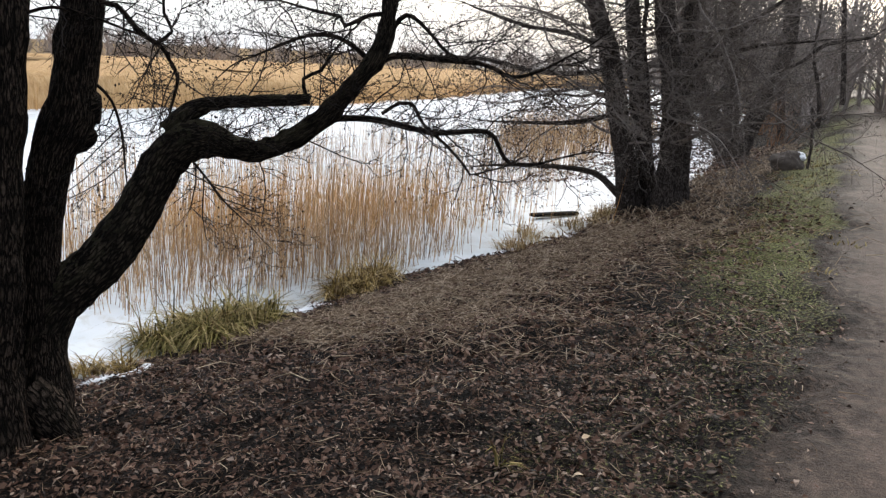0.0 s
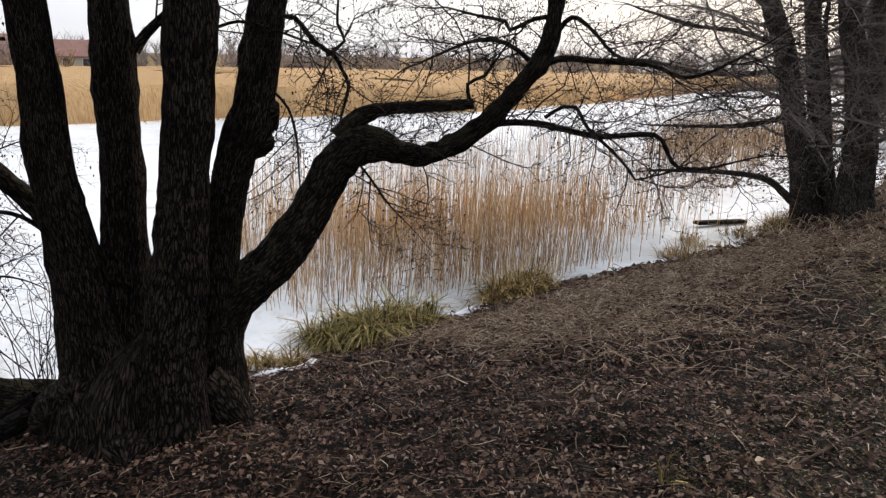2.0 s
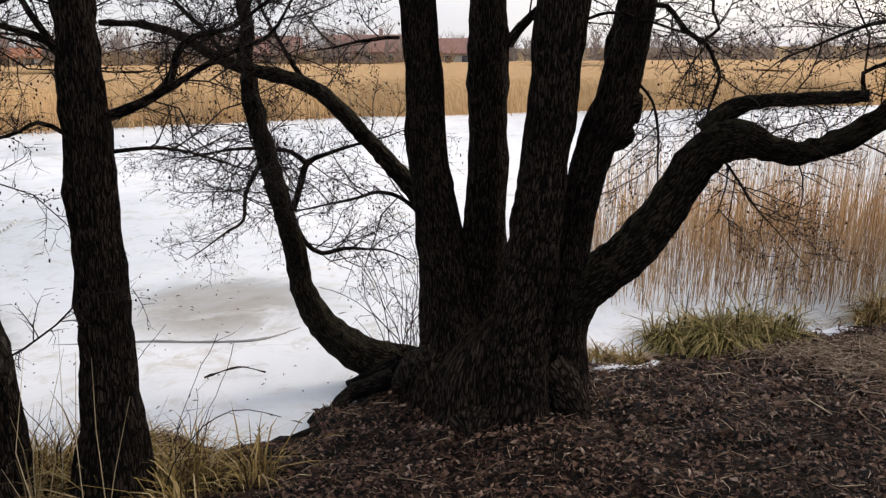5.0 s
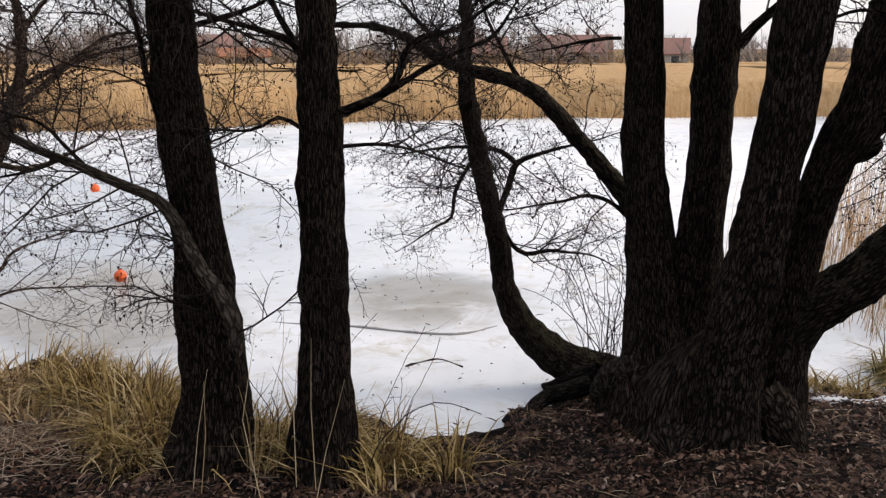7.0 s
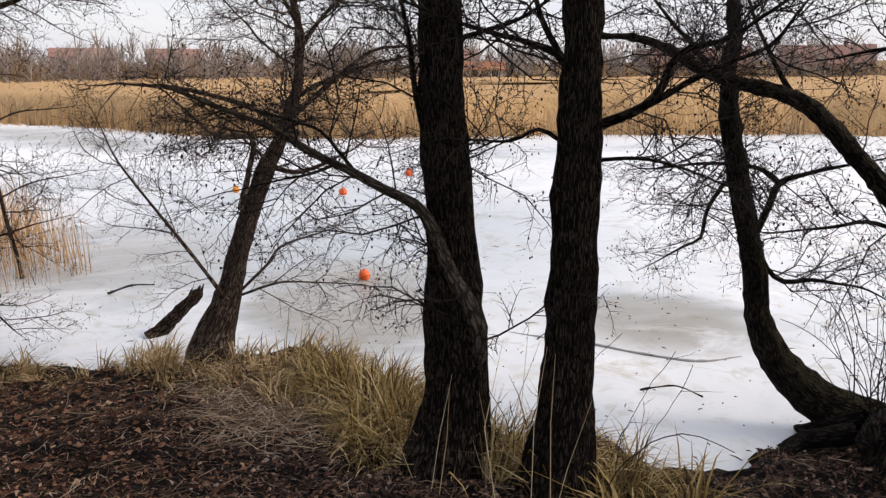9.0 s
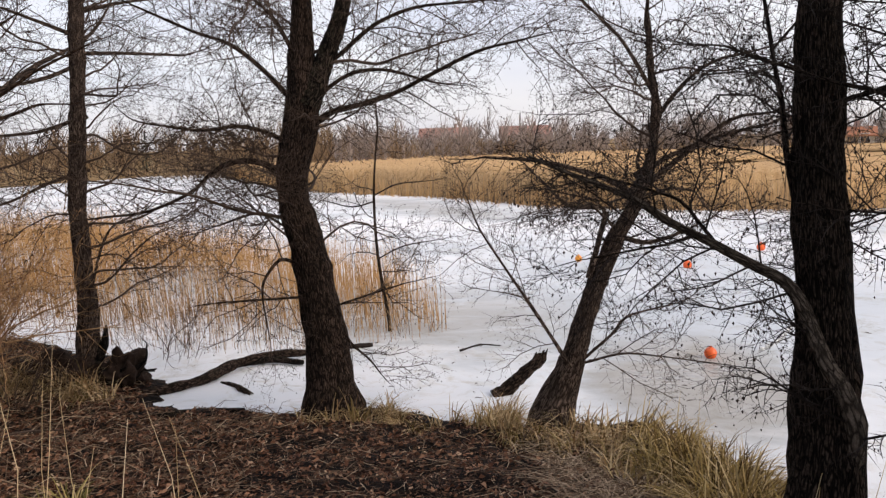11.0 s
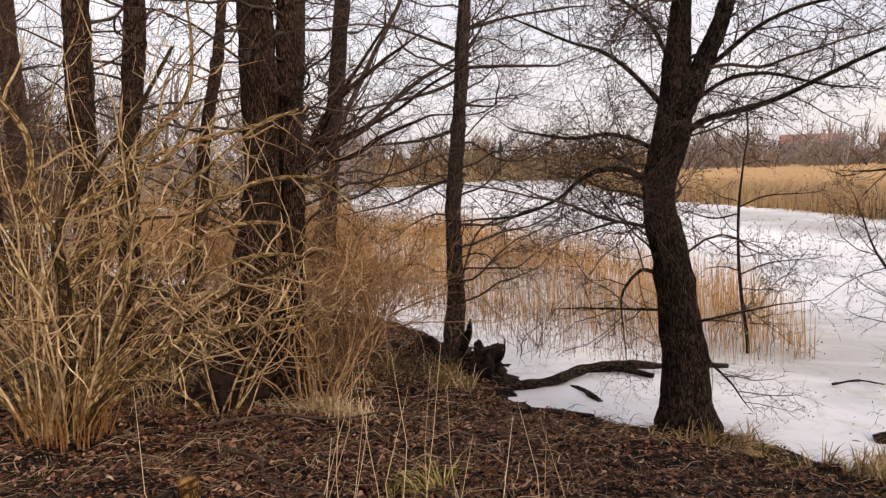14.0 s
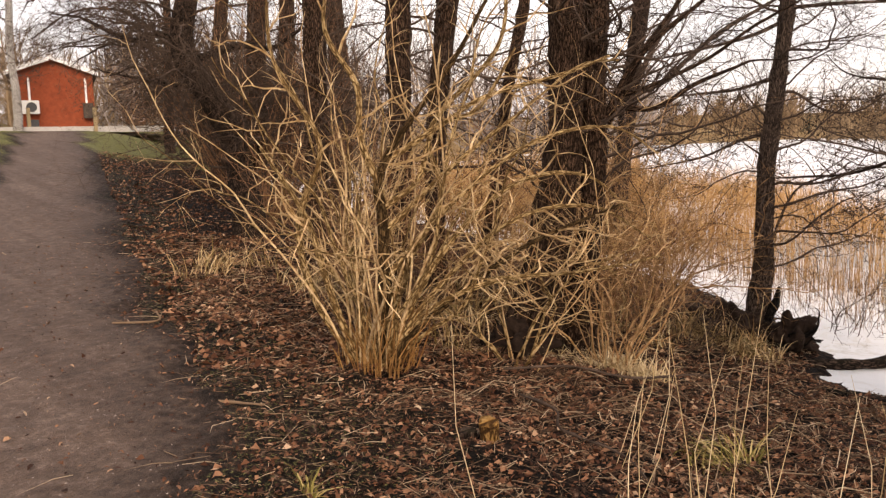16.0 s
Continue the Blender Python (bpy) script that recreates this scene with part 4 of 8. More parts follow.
limbs.append(("branch", [(-2.04, 4.64, 1.94, 0.024), (-1.93, 4.68, 1.94, 0.022), (-1.82, 4.72, 1.8, 0.021), (-1.71, 4.76, 1.72, 0.021), (-1.67, 4.78, 1.64, 0.017), (-1.63, 4.79, 1.54, 0.016), (-1.67, 4.78, 1.38, 0.011)]))
limbs.append(("branch", [(-1.75, 4.75, 1.73, 0.017), (-1.65, 4.78, 1.81, 0.014), (-1.69, 4.77, 1.91, 0.012), (-1.68, 4.77, 2.08, 0.01)]))
limbs.append(("branch", [(-2.06, 4.63, 1.5, 0.014), (-1.98, 4.66, 1.4, 0.012), (-1.94, 4.68, 1.22, 0.011), (-1.93, 4.68, 1.01, 0.007)]))
limbs.append(("branch", [(-1.6, 4.8, 1.09, 0.014), (-1.49, 4.83, 0.94, 0.011), (-1.4, 4.86, 0.8, 0.009), (-1.27, 4.89, 0.66, 0.005)]))
limbs.append(("limb", [(-3.43, 4.31, 0.68, 0.106), (-3.52, 4.24, 0.81, 0.072), (-3.64, 4.14, 0.98, 0.064), (-3.76, 4.04, 1.16, 0.064), (-3.86, 3.95, 1.31, 0.06), (-3.98, 3.83, 1.46, 0.056), (-4.14, 3.67, 1.55, 0.049), (-4.29, 3.5, 1.6, 0.041), (-4.4, 3.35, 1.68, 0.037), (-4.52, 3.21, 1.8, 0.03), (-4.64, 3.03, 1.87, 0.022), (-4.78, 2.81, 1.88, 0.015)]))
limbs.append(("branch", [(-4.09, 3.86, 1.49, 0.031), (-4.15, 3.8, 1.62, 0.023), (-4.21, 3.73, 1.79, 0.019), (-4.27, 3.68, 1.94, 0.015), (-4.32, 3.62, 2.15, 0.011)]))
limbs.append(("branch", [(-4.45, 3.54, 1.62, 0.031), (-4.55, 3.42, 1.83, 0.023), (-4.61, 3.33, 1.94, 0.019), (-4.68, 3.24, 2.08, 0.011)]))
limbs.append(("branch", [(-3.43, 4.25, 0.61, 0.023), (-3.54, 4.16, 0.73, 0.019), (-3.66, 4.06, 0.77, 0.019), (-3.77, 3.96, 0.73, 0.015), (-3.96, 3.78, 0.68, 0.01)]))
limbs.append(("branch", [(-2.81, 4.35, 1.73, 0.049), (-2.75, 4.39, 1.83, 0.042), (-2.66, 4.44, 1.93, 0.038), (-2.55, 4.51, 2.06, 0.031)]))
limbs.append(("branch", [(-2.29, 4.3, 1.85, 0.016), (-2.15, 4.37, 1.9, 0.013), (-2, 4.44, 1.87, 0.012), (-1.81, 4.52, 1.8, 0.01)]))
limbs.append(("branch", [(-3.32, 3.92, 1.78, 0.016), (-3.39, 3.87, 1.78, 0.016), (-3.44, 3.82, 1.77, 0.016)]))
limbs.append(("limb", [(-3.15, 4.3, -0.78, 0.26), (-3.42, 4.38, -0.72, 0.235), (-3.69, 4.43, -0.65, 0.202), (-3.91, 4.24, -0.56, 0.169), (-4.1, 4.07, -0.39, 0.135), (-4.21, 3.96, -0.2, 0.109), (-4.27, 3.89, 0.04, 0.092), (-4.3, 3.86, 0.32, 0.087), (-4.34, 3.82, 0.57, 0.082), (-4.4, 3.75, 0.96, 0.072), (-4.45, 3.7, 1.29, 0.064), (-4.47, 3.67, 1.6, 0.051), (-4.46, 3.68, 1.87, 0.043), (-4.48, 3.65, 2.2, 0.034), (-4.5, 3.63, 2.63, 0.023)]))
limbs.append(("branch", [(-4.52, 4.06, 0.55, 0.039), (-4.48, 4.11, 0.73, 0.034), (-4.44, 4.15, 0.9, 0.034), (-4.35, 4.24, 0.96, 0.025), (-4.21, 4.37, 1.02, 0.017), (-4.06, 4.51, 1.07, 0.01)]))
limbs.append(("branch", [(-4.44, 4.15, 0.9, 0.03), (-4.52, 4.07, 0.99, 0.025), (-4.64, 3.93, 1.02, 0.021), (-4.79, 3.76, 1.02, 0.017), (-4.92, 3.59, 0.99, 0.011)]))
limbs.append(("branch", [(-4.43, 4.01, 0.44, 0.03), (-4.39, 4.06, 0.31, 0.026), (-4.31, 4.14, 0.23, 0.026), (-4.19, 4.26, 0.26, 0.021), (-4.05, 4.38, 0.25, 0.013)]))
limbs.append(("branch", [(-4.75, 3.96, 0.89, 0.022), (-4.82, 3.87, 0.67, 0.022), (-4.84, 3.85, 0.47, 0.018), (-4.91, 3.77, 0.4, 0.013)]))
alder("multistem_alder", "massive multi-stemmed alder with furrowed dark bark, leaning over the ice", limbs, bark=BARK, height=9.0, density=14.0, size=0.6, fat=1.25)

limbs = []
limbs.append(("stem", [(-4.16, 1.53, -0.61, 0.307), (-4.15, 1.56, -0.4, 0.237), (-4.14, 1.59, -0.14, 0.197), (-4.14, 1.6, 0.19, 0.181), (-4.14, 1.58, 0.51, 0.153), (-4.15, 1.57, 0.83, 0.135), (-4.16, 1.55, 1.13, 0.13), (-4.16, 1.53, 1.42, 0.122), (-4.17, 1.52, 1.7, 0.114), (-4.17, 1.51, 1.98, 0.107), (-4.17, 1.51, 2.29, 0.096), (-4.17, 1.52, 2.79, 0.08)]))
limbs.append(("limb", [(-4.10, 1.66, -0.02, 0.05), (-4.0, 1.66, 0.18, 0.048), (-3.97, 1.64, 0.33, 0.045), (-3.98, 1.58, 0.49, 0.042), (-4.01, 1.51, 0.62, 0.04), (-4.04, 1.42, 0.86, 0.036), (-4.07, 1.34, 0.99, 0.031), (-4.12, 1.18, 1.08, 0.027), (-4.17, 1.01, 1.18, 0.022), (-4.21, 0.84, 1.27, 0.02), (-4.24, 0.68, 1.38, 0.018), (-4.26, 0.53, 1.45, 0.015), (-4.28, 0.36, 1.52, 0.012), (-4.29, 0.16, 1.61, 0.008)]))
limbs.append(("branch", [(-4.2, 1.43, 1.37, 0.023), (-4.21, 1.39, 1.59, 0.021), (-4.22, 1.37, 1.81, 0.02), (-4.23, 1.34, 1.97, 0.017), (-4.24, 1.3, 2.21, 0.014)]))
limbs.append(("branch", [(-4.25, 1.1, 1.12, 0.017), (-4.28, 0.99, 1.27, 0.014), (-4.3, 0.91, 1.37, 0.012), (-4.33, 0.75, 1.43, 0.009), (-4.35, 0.62, 1.47, 0.007)]))
limbs.append(("branch", [(-4.29, 0.96, 1.19, 0.014), (-4.31, 0.85, 1.15, 0.011), (-4.33, 0.72, 1.13, 0.008), (-4.35, 0.58, 1.1, 0.005)]))
limbs.append(("branch", [(-4.15, 1.43, 1.11, 0.017), (-4.12, 1.51, 1.17, 0.012)]))
limbs.append(("branch", [(-4.24, 1.62, 1.82, 0.02), (-4.17, 1.78, 1.87, 0.018), (-4.09, 1.94, 1.93, 0.015), (-4.01, 2.09, 2.04, 0.012)]))
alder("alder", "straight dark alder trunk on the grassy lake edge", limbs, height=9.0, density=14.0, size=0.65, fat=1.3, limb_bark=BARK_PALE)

limbs = []
limbs.append(("stem", [(-3.68, 1.98, -0.62, 0.298), (-3.67, 1.99, -0.37, 0.204), (-3.66, 2.01, -0.07, 0.152), (-3.65, 2.02, 0.25, 0.135), (-3.65, 2.03, 0.86, 0.119), (-3.64, 2.03, 1.43, 0.106), (-3.64, 2.04, 1.96, 0.095), (-3.64, 2.04, 2.29, 0.085), (-3.64, 2.04, 2.77, 0.07)]))
limbs.append(("branch", [(-3.67, 1.98, 1.67, 0.039), (-3.7, 1.93, 1.74, 0.03), (-3.76, 1.82, 1.79, 0.022), (-3.84, 1.65, 1.84, 0.017), (-3.92, 1.47, 1.9, 0.013), (-3.98, 1.3, 1.97, 0.01), (-4.04, 1.12, 2.05, 0.008)]))
limbs.append(("branch", [(-3.69, 1.95, 1.72, 0.027), (-3.72, 1.9, 1.82, 0.022), (-3.74, 1.86, 1.91, 0.018), (-3.76, 1.82, 2.06, 0.013)]))
limbs.append(("branch", [(-3.91, 2.28, 1.37, 0.043), (-3.83, 2.39, 1.42, 0.04), (-3.76, 2.49, 1.48, 0.036), (-3.71, 2.56, 1.58, 0.033), (-3.69, 2.59, 1.69, 0.03), (-3.64, 2.66, 1.77, 0.024), (-3.53, 2.8, 1.81, 0.018), (-3.41, 2.93, 1.93, 0.012)]))
limbs.append(("branch", [(-3.87, 2.34, 1.4, 0.031), (-3.75, 2.52, 1.49, 0.027), (-3.64, 2.66, 1.6, 0.024), (-3.53, 2.8, 1.69, 0.018), (-3.39, 2.95, 1.78, 0.015), (-3.32, 3.03, 1.93, 0.009)]))
limbs.append(("branch", [(-3.74, 1.97, 1.33, 0.017), (-3.78, 1.88, 1.38, 0.014), (-3.85, 1.76, 1.32, 0.011), (-3.93, 1.58, 1.33, 0.007)]))
limbs.append(("branch", [(-3.63, 2.15, 1.23, 0.014), (-3.53, 2.3, 1.24, 0.013), (-3.43, 2.44, 1.21, 0.01), (-3.31, 2.59, 1.14, 0.007)]))
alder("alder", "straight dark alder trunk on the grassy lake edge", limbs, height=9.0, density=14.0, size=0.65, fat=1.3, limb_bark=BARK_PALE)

limbs = []
limbs.append(("stem", [(-6.83, 0.51, -0.6, 0.335), (-6.82, 0.58, -0.4, 0.238), (-6.81, 0.69, -0.13, 0.175), (-6.79, 0.8, 0.26, 0.141), (-6.77, 0.93, 0.64, 0.12), (-6.75, 1.07, 0.96, 0.101), (-6.72, 1.21, 1.24, 0.082), (-6.7, 1.3, 1.53, 0.063), (-6.69, 1.35, 1.9, 0.049), (-6.7, 1.3, 2.3, 0.035), (-6.7, 1.28, 2.69, 0.029), (-6.7, 1.3, 3.15, 0.022)]))
limbs.append(("branch", [(-6.72, 0.61, -0.06, 0.028), (-6.72, 0.55, 0.04, 0.023), (-6.74, 0.37, 0.33, 0.021), (-6.75, 0.17, 0.64, 0.016), (-6.76, -0.06, 1.01, 0.012), (-6.76, -0.15, 1.25, 0.007)]))
limbs.append(("branch", [(-6.69, 0.84, 0.7, 0.037), (-6.68, 0.9, 0.93, 0.032), (-6.67, 0.93, 1.16, 0.027), (-6.71, 0.67, 1.18, 0.018), (-6.73, 0.45, 1.39, 0.014)]))
limbs.append(("branch", [(-6.84, 1.11, 0.91, 0.033), (-6.81, 1.28, 0.86, 0.028), (-6.77, 1.46, 0.9, 0.023), (-6.71, 1.67, 1, 0.014)]))
limbs.append(("branch", [(-6.78, 0.86, -0.03, 0.019), (-6.76, 1.02, 0.12, 0.016), (-6.74, 1.13, 0.26, 0.014), (-6.67, 1.44, 0.36, 0.009)]))
limbs.append(("branch", [(-6.79, 0.81, -0.13, 0.017), (-6.74, 1.09, -0.05, 0.014), (-6.69, 1.35, -0.06, 0.009), (-6.6, 1.69, -0.09, 0.007)]))
limbs.append(("branch", [(-6.82, 1.24, 1.23, 0.041), (-6.86, 1.02, 1.37, 0.032), (-6.9, 0.75, 1.47, 0.028), (-6.94, 0.43, 1.55, 0.023), (-6.96, 0.1, 1.58, 0.014)]))
limbs.append(("branch", [(-6.81, 1.28, 1.32, 0.037), (-6.76, 1.5, 1.5, 0.032), (-6.7, 1.7, 1.67, 0.027), (-6.63, 1.94, 1.84, 0.022), (-6.55, 2.17, 1.87, 0.013)]))
limbs.append(("branch", [(-6.79, 1.37, 1.86, 0.027), (-6.74, 1.57, 2.12, 0.022), (-6.68, 1.78, 2.28, 0.018), (-6.59, 2.05, 2.34, 0.013)]))
limbs.append(("branch", [(-6.79, 1.34, 2.08, 0.027), (-6.83, 1.19, 2.36, 0.023), (-6.85, 1.07, 2.54, 0.018), (-6.88, 0.89, 2.73, 0.014)]))
limbs.append(("branch", [(-6.8, 1.3, 1.46, 0.032), (-6.75, 1.54, 1.59, 0.027), (-6.65, 1.86, 1.71, 0.022), (-6.57, 2.1, 1.77, 0.017)]))
alder("leaning_alder", "slim alder leaning over the frozen lake edge", limbs, bark=BARK_SLIM, twig=TWIG_BROWN, height=5.2, density=12.0, size=0.65, fat=1.0, slim=0.64, extra=14, extra_low=0.9, extra_size=1.4)

limbs = []
limbs.append(("stem", [(-7.18, -1.42, -0.57, 0.339), (-7.18, -1.42, -0.39, 0.276), (-7.18, -1.44, -0.13, 0.235), (-7.17, -1.49, 0.34, 0.208), (-7.15, -1.57, 0.85, 0.176), (-7.13, -1.65, 1.23, 0.16), (-7.13, -1.66, 1.51, 0.169), (-7.15, -1.59, 1.83, 0.178), (-7.16, -1.54, 2.12, 0.168), (-7.16, -1.54, 2.48, 0.132), (-7.16, -1.52, 2.82, 0.098), (-7.16, -1.51, 3.1, 0.083), (-7.17, -1.48, 3.53, 0.068), (-7.18, -1.44, 4.13, 0.048)]))
limbs.append(("limb", [(-7.11, -1.5, 2.07, 0.127), (-7.13, -1.41, 2.26, 0.117), (-7.15, -1.29, 2.56, 0.097), (-7.17, -1.19, 2.82, 0.082), (-7.18, -1.13, 3.08, 0.068), (-7.19, -1.04, 3.5, 0.053), (-7.2, -0.96, 4.09, 0.038)]))
limbs.append(("branch", [(-7.07, -1.71, 1.44, 0.054), (-7.05, -1.81, 1.55, 0.049), (-7.01, -1.94, 1.61, 0.037), (-6.96, -2.13, 1.61, 0.032), (-6.91, -2.31, 1.51, 0.024), (-6.85, -2.46, 1.37, 0.02), (-6.73, -2.78, 1.23, 0.017), (-6.6, -3.08, 1.2, 0.012)]))
limbs.append(("branch", [(-7.12, -1.48, 1.89, 0.044), (-7.15, -1.3, 2.01, 0.039), (-7.19, -1.06, 2.07, 0.034), (-7.22, -0.76, 2.16, 0.029), (-7.24, -0.42, 2.32, 0.024), (-7.24, -0.04, 2.49, 0.019), (-7.22, 0.29, 2.56, 0.014)]))
limbs.append(("branch", [(-7.08, -1.66, 0.42, 0.018), (-7.03, -1.89, 0.42, 0.015), (-6.95, -2.17, 0.42, 0.012)]))
limbs.append(("branch", [(-7.07, -1.69, 0.74, 0.025), (-7.05, -1.79, 0.76, 0.022), (-7.02, -1.91, 0.62, 0.017), (-7.01, -1.95, 0.47, 0.012), (-7.02, -1.92, 0.16, 0.008)]))
limbs.append(("branch", [(-7.08, -1.65, 1.75, 0.034), (-7.04, -1.84, 1.85, 0.029), (-6.98, -2.07, 1.91, 0.024), (-6.89, -2.35, 1.88, 0.019), (-6.78, -2.66, 1.93, 0.012)]))
limbs.append(("branch", [(-7.09, -1.64, 2.14, 0.034), (-7.03, -1.86, 2.39, 0.029), (-6.97, -2.09, 2.58, 0.024), (-6.89, -2.36, 2.68, 0.019), (-6.78, -2.66, 2.82, 0.014)]))
limbs.append(("branch", [(-7.09, -1.6, 2.53, 0.029), (-7.06, -1.75, 2.81, 0.024), (-7, -1.98, 3.01, 0.019), (-6.92, -2.25, 3.1, 0.014)]))
limbs.append(("branch", [(-7.17, -1.19, 2.51, 0.029), (-7.2, -0.9, 2.74, 0.024), (-7.23, -0.56, 2.87, 0.019), (-7.24, -0.17, 2.9, 0.014)]))
limbs.append(("branch", [(-7.13, -1.42, 2.14, 0.029), (-7.17, -1.15, 2.32, 0.024), (-7.21, -0.86, 2.36, 0.019), (-7.23, -0.52, 2.27, 0.015)]))
limbs.append(("branch", [(-7.09, -1.6, 1.06, 0.025), (-7.07, -1.72, 1.11, 0.02), (-7.01, -1.96, 1.17, 0.017), (-6.93, -2.24, 1.09, 0.012)]))
limbs.append(("branch", [(-7.15, -1.29, 0.34, 0.015), (-7.19, -1.05, 0.41, 0.013), (-7.21, -0.8, 0.48, 0.01)]))
limbs.append(("branch", [(-7.15, -1.31, 0.14, 0.02), (-7.16, -1.22, -0.02, 0.018), (-7.17, -1.14, -0.1, 0.015)]))
alder("forked_alder", "curved brown alder trunk forking above, rooted at the lake edge", limbs, bark=BARK_BROWN, twig=TWIG_BROWN, height=8.5, density=11.0, size=0.7, fat=1.2, slim=0.87, extra=22, extra_low=0.6, extra_size=1.8)

limbs = []
limbs.append(("stem", [(-8.27, -4.22, -0.69, 0.224), (-8.29, -4.18, -0.38, 0.155), (-8.31, -4.15, 0.12, 0.124), (-8.3, -4.16, 0.68, 0.104), (-8.3, -4.16, 1.24, 0.104), (-8.32, -4.12, 1.84, 0.097), (-8.35, -4.07, 2.62, 0.087), (-8.37, -4.02, 3.5, 0.078), (-8.39, -3.97, 4.36, 0.065), (-8.42, -3.91, 5.38, 0.047)]))
limbs.append(("branch", [(-8.33, -4.11, 0.31, 0.022), (-8.38, -4, 0.73, 0.019), (-8.44, -3.88, 0.97, 0.015), (-8.54, -3.65, 1.09, 0.012)]))
limbs.append(("branch", [(-8.34, -4.08, 2.62, 0.03), (-8.22, -4.31, 2.5, 0.027), (-8.06, -4.61, 2.41, 0.024), (-7.83, -4.98, 2.32, 0.017)]))
limbs.append(("branch", [(-8.36, -4.04, 2.74, 0.03), (-8.53, -3.67, 2.75, 0.024), (-8.7, -3.23, 2.74, 0.019)]))
limbs.append(("branch", [(-8.33, -4.11, 2.08, 0.03), (-8.16, -4.44, 1.96, 0.024), (-7.96, -4.78, 1.92, 0.018)]))
limbs.append(("branch", [(-8.37, -4.02, 3.15, 0.03), (-8.56, -3.59, 3.27, 0.024), (-8.75, -3.09, 3.34, 0.018)]))
limbs.append(("branch", [(-8.32, -4.13, 1.54, 0.03), (-8.17, -4.42, 1.43, 0.024), (-8, -4.72, 1.27, 0.018), (-7.76, -5.1, 1.17, 0.012)]))
limbs.append(("branch", [(-8.35, -4.06, 2.91, 0.03), (-8.21, -4.33, 3.03, 0.024), (-8.01, -4.71, 3.19, 0.017)]))
alder("slender_alder", "slender straight alder beside a rotten root stump", limbs, bark=BARK_SLIM, twig=TWIG_BROWN, height=9.5, density=9.0, size=0.65, slim=0.85, extra=28, extra_low=0.0, extra_size=1.5, low=4.0)

limbs = []
limbs.append(("stem", [(-10.78, -1.27, -0.59, 0.026), (-10.78, -1.35, -0.05, 0.023), (-10.77, -1.4, 0.49, 0.02), (-10.77, -1.41, 1.1, 0.017), (-10.77, -1.37, 1.62, 0.012)]))
limbs.append(("branch", [(-10.77, -1.41, 1.02, 0.014), (-10.73, -1.7, 0.96, 0.013), (-10.68, -2, 1.04, 0.008)]))
limbs.append(("branch", [(-10.77, -1.41, 1.1, 0.014), (-10.8, -1.1, 1.24, 0.013), (-10.83, -0.72, 1.27, 0.008)]))
limbs.append(("branch", [(-10.77, -1.37, 0.26, 0.014), (-10.81, -1.04, 0.41, 0.013), (-10.83, -0.59, 0.48, 0.008)]))
limbs.append(("branch", [(-10.78, -1.35, -0.05, 0.014), (-10.79, -1.21, -0.36, 0.013), (-10.8, -1.13, -0.36, 0.008)]))
alder("sapling", "thin bare sapling standing in the ice at the reeds", limbs, bark=BARK_BROWN, height=2.2, density=9, size=0.45, low=1.6, crown=2, crown_size=0.5, extra=6, extra_low=-0.2, extra_size=0.8, group="saplings")

limbs = []
limbs.append(("stem", [(-5.59, -4.97, -0.28, 0.365), (-5.63, -4.92, 0.03, 0.304), (-5.66, -4.88, 0.44, 0.261), (-5.70, -4.83, 0.9, 0.230), (-5.75, -4.77, 1.34, 0.193), (-5.77, -4.76, 1.82, 0.184), (-5.76, -4.76, 2.38, 0.200), (-5.75, -4.77, 2.93, 0.186), (-5.74, -4.79, 3.81, 0.150)]))
limbs.append(("stem", [(-5.95, -4.70, -0.08, 0.183), (-5.97, -4.67, 0.38, 0.141), (-6.00, -4.63, 0.94, 0.131), (-6.00, -4.64, 1.62, 0.129), (-6.00, -4.63, 2.38, 0.127), (-6.01, -4.62, 2.93, 0.114), (-6.02, -4.60, 3.82, 0.089)]))
limbs.append(("branch", [(-6.01, -4.65, 1.57, 0.049), (-6.09, -4.54, 1.77, 0.044), (-6.17, -4.43, 2.05, 0.038), (-6.29, -4.24, 2.32, 0.033), (-6.43, -4.02, 2.53, 0.028)]))
limbs.append(("branch", [(-6.27, -4.63, 1.72, 0.04), (-6.34, -4.54, 1.96, 0.035), (-6.41, -4.43, 2.25, 0.029), (-6.51, -4.27, 2.52, 0.024), (-6.62, -4.09, 2.83, 0.019)]))
limbs.append(("branch", [(-6.32, -4.56, 1.87, 0.03), (-6.51, -4.26, 2, 0.024), (-6.7, -3.95, 2.18, 0.022), (-6.84, -3.68, 2.4, 0.019), (-6.96, -3.41, 2.56, 0.014)]))
limbs.append(("branch", [(-6.31, -4.58, 1.77, 0.04), (-6.47, -4.33, 1.76, 0.034), (-6.63, -4.06, 1.95, 0.029), (-6.78, -3.78, 2.08, 0.019)]))
alder("alder", "dark alder trunk standing in the bankside thicket", limbs, bark=BARK_WARM, twig=TWIG_BROWN, height=9.0, density=5, size=0.65, detail=0.8, slim=0.82, extra=16, extra_low=0.8, extra_size=1.8, low=3.8, fat=1.2)

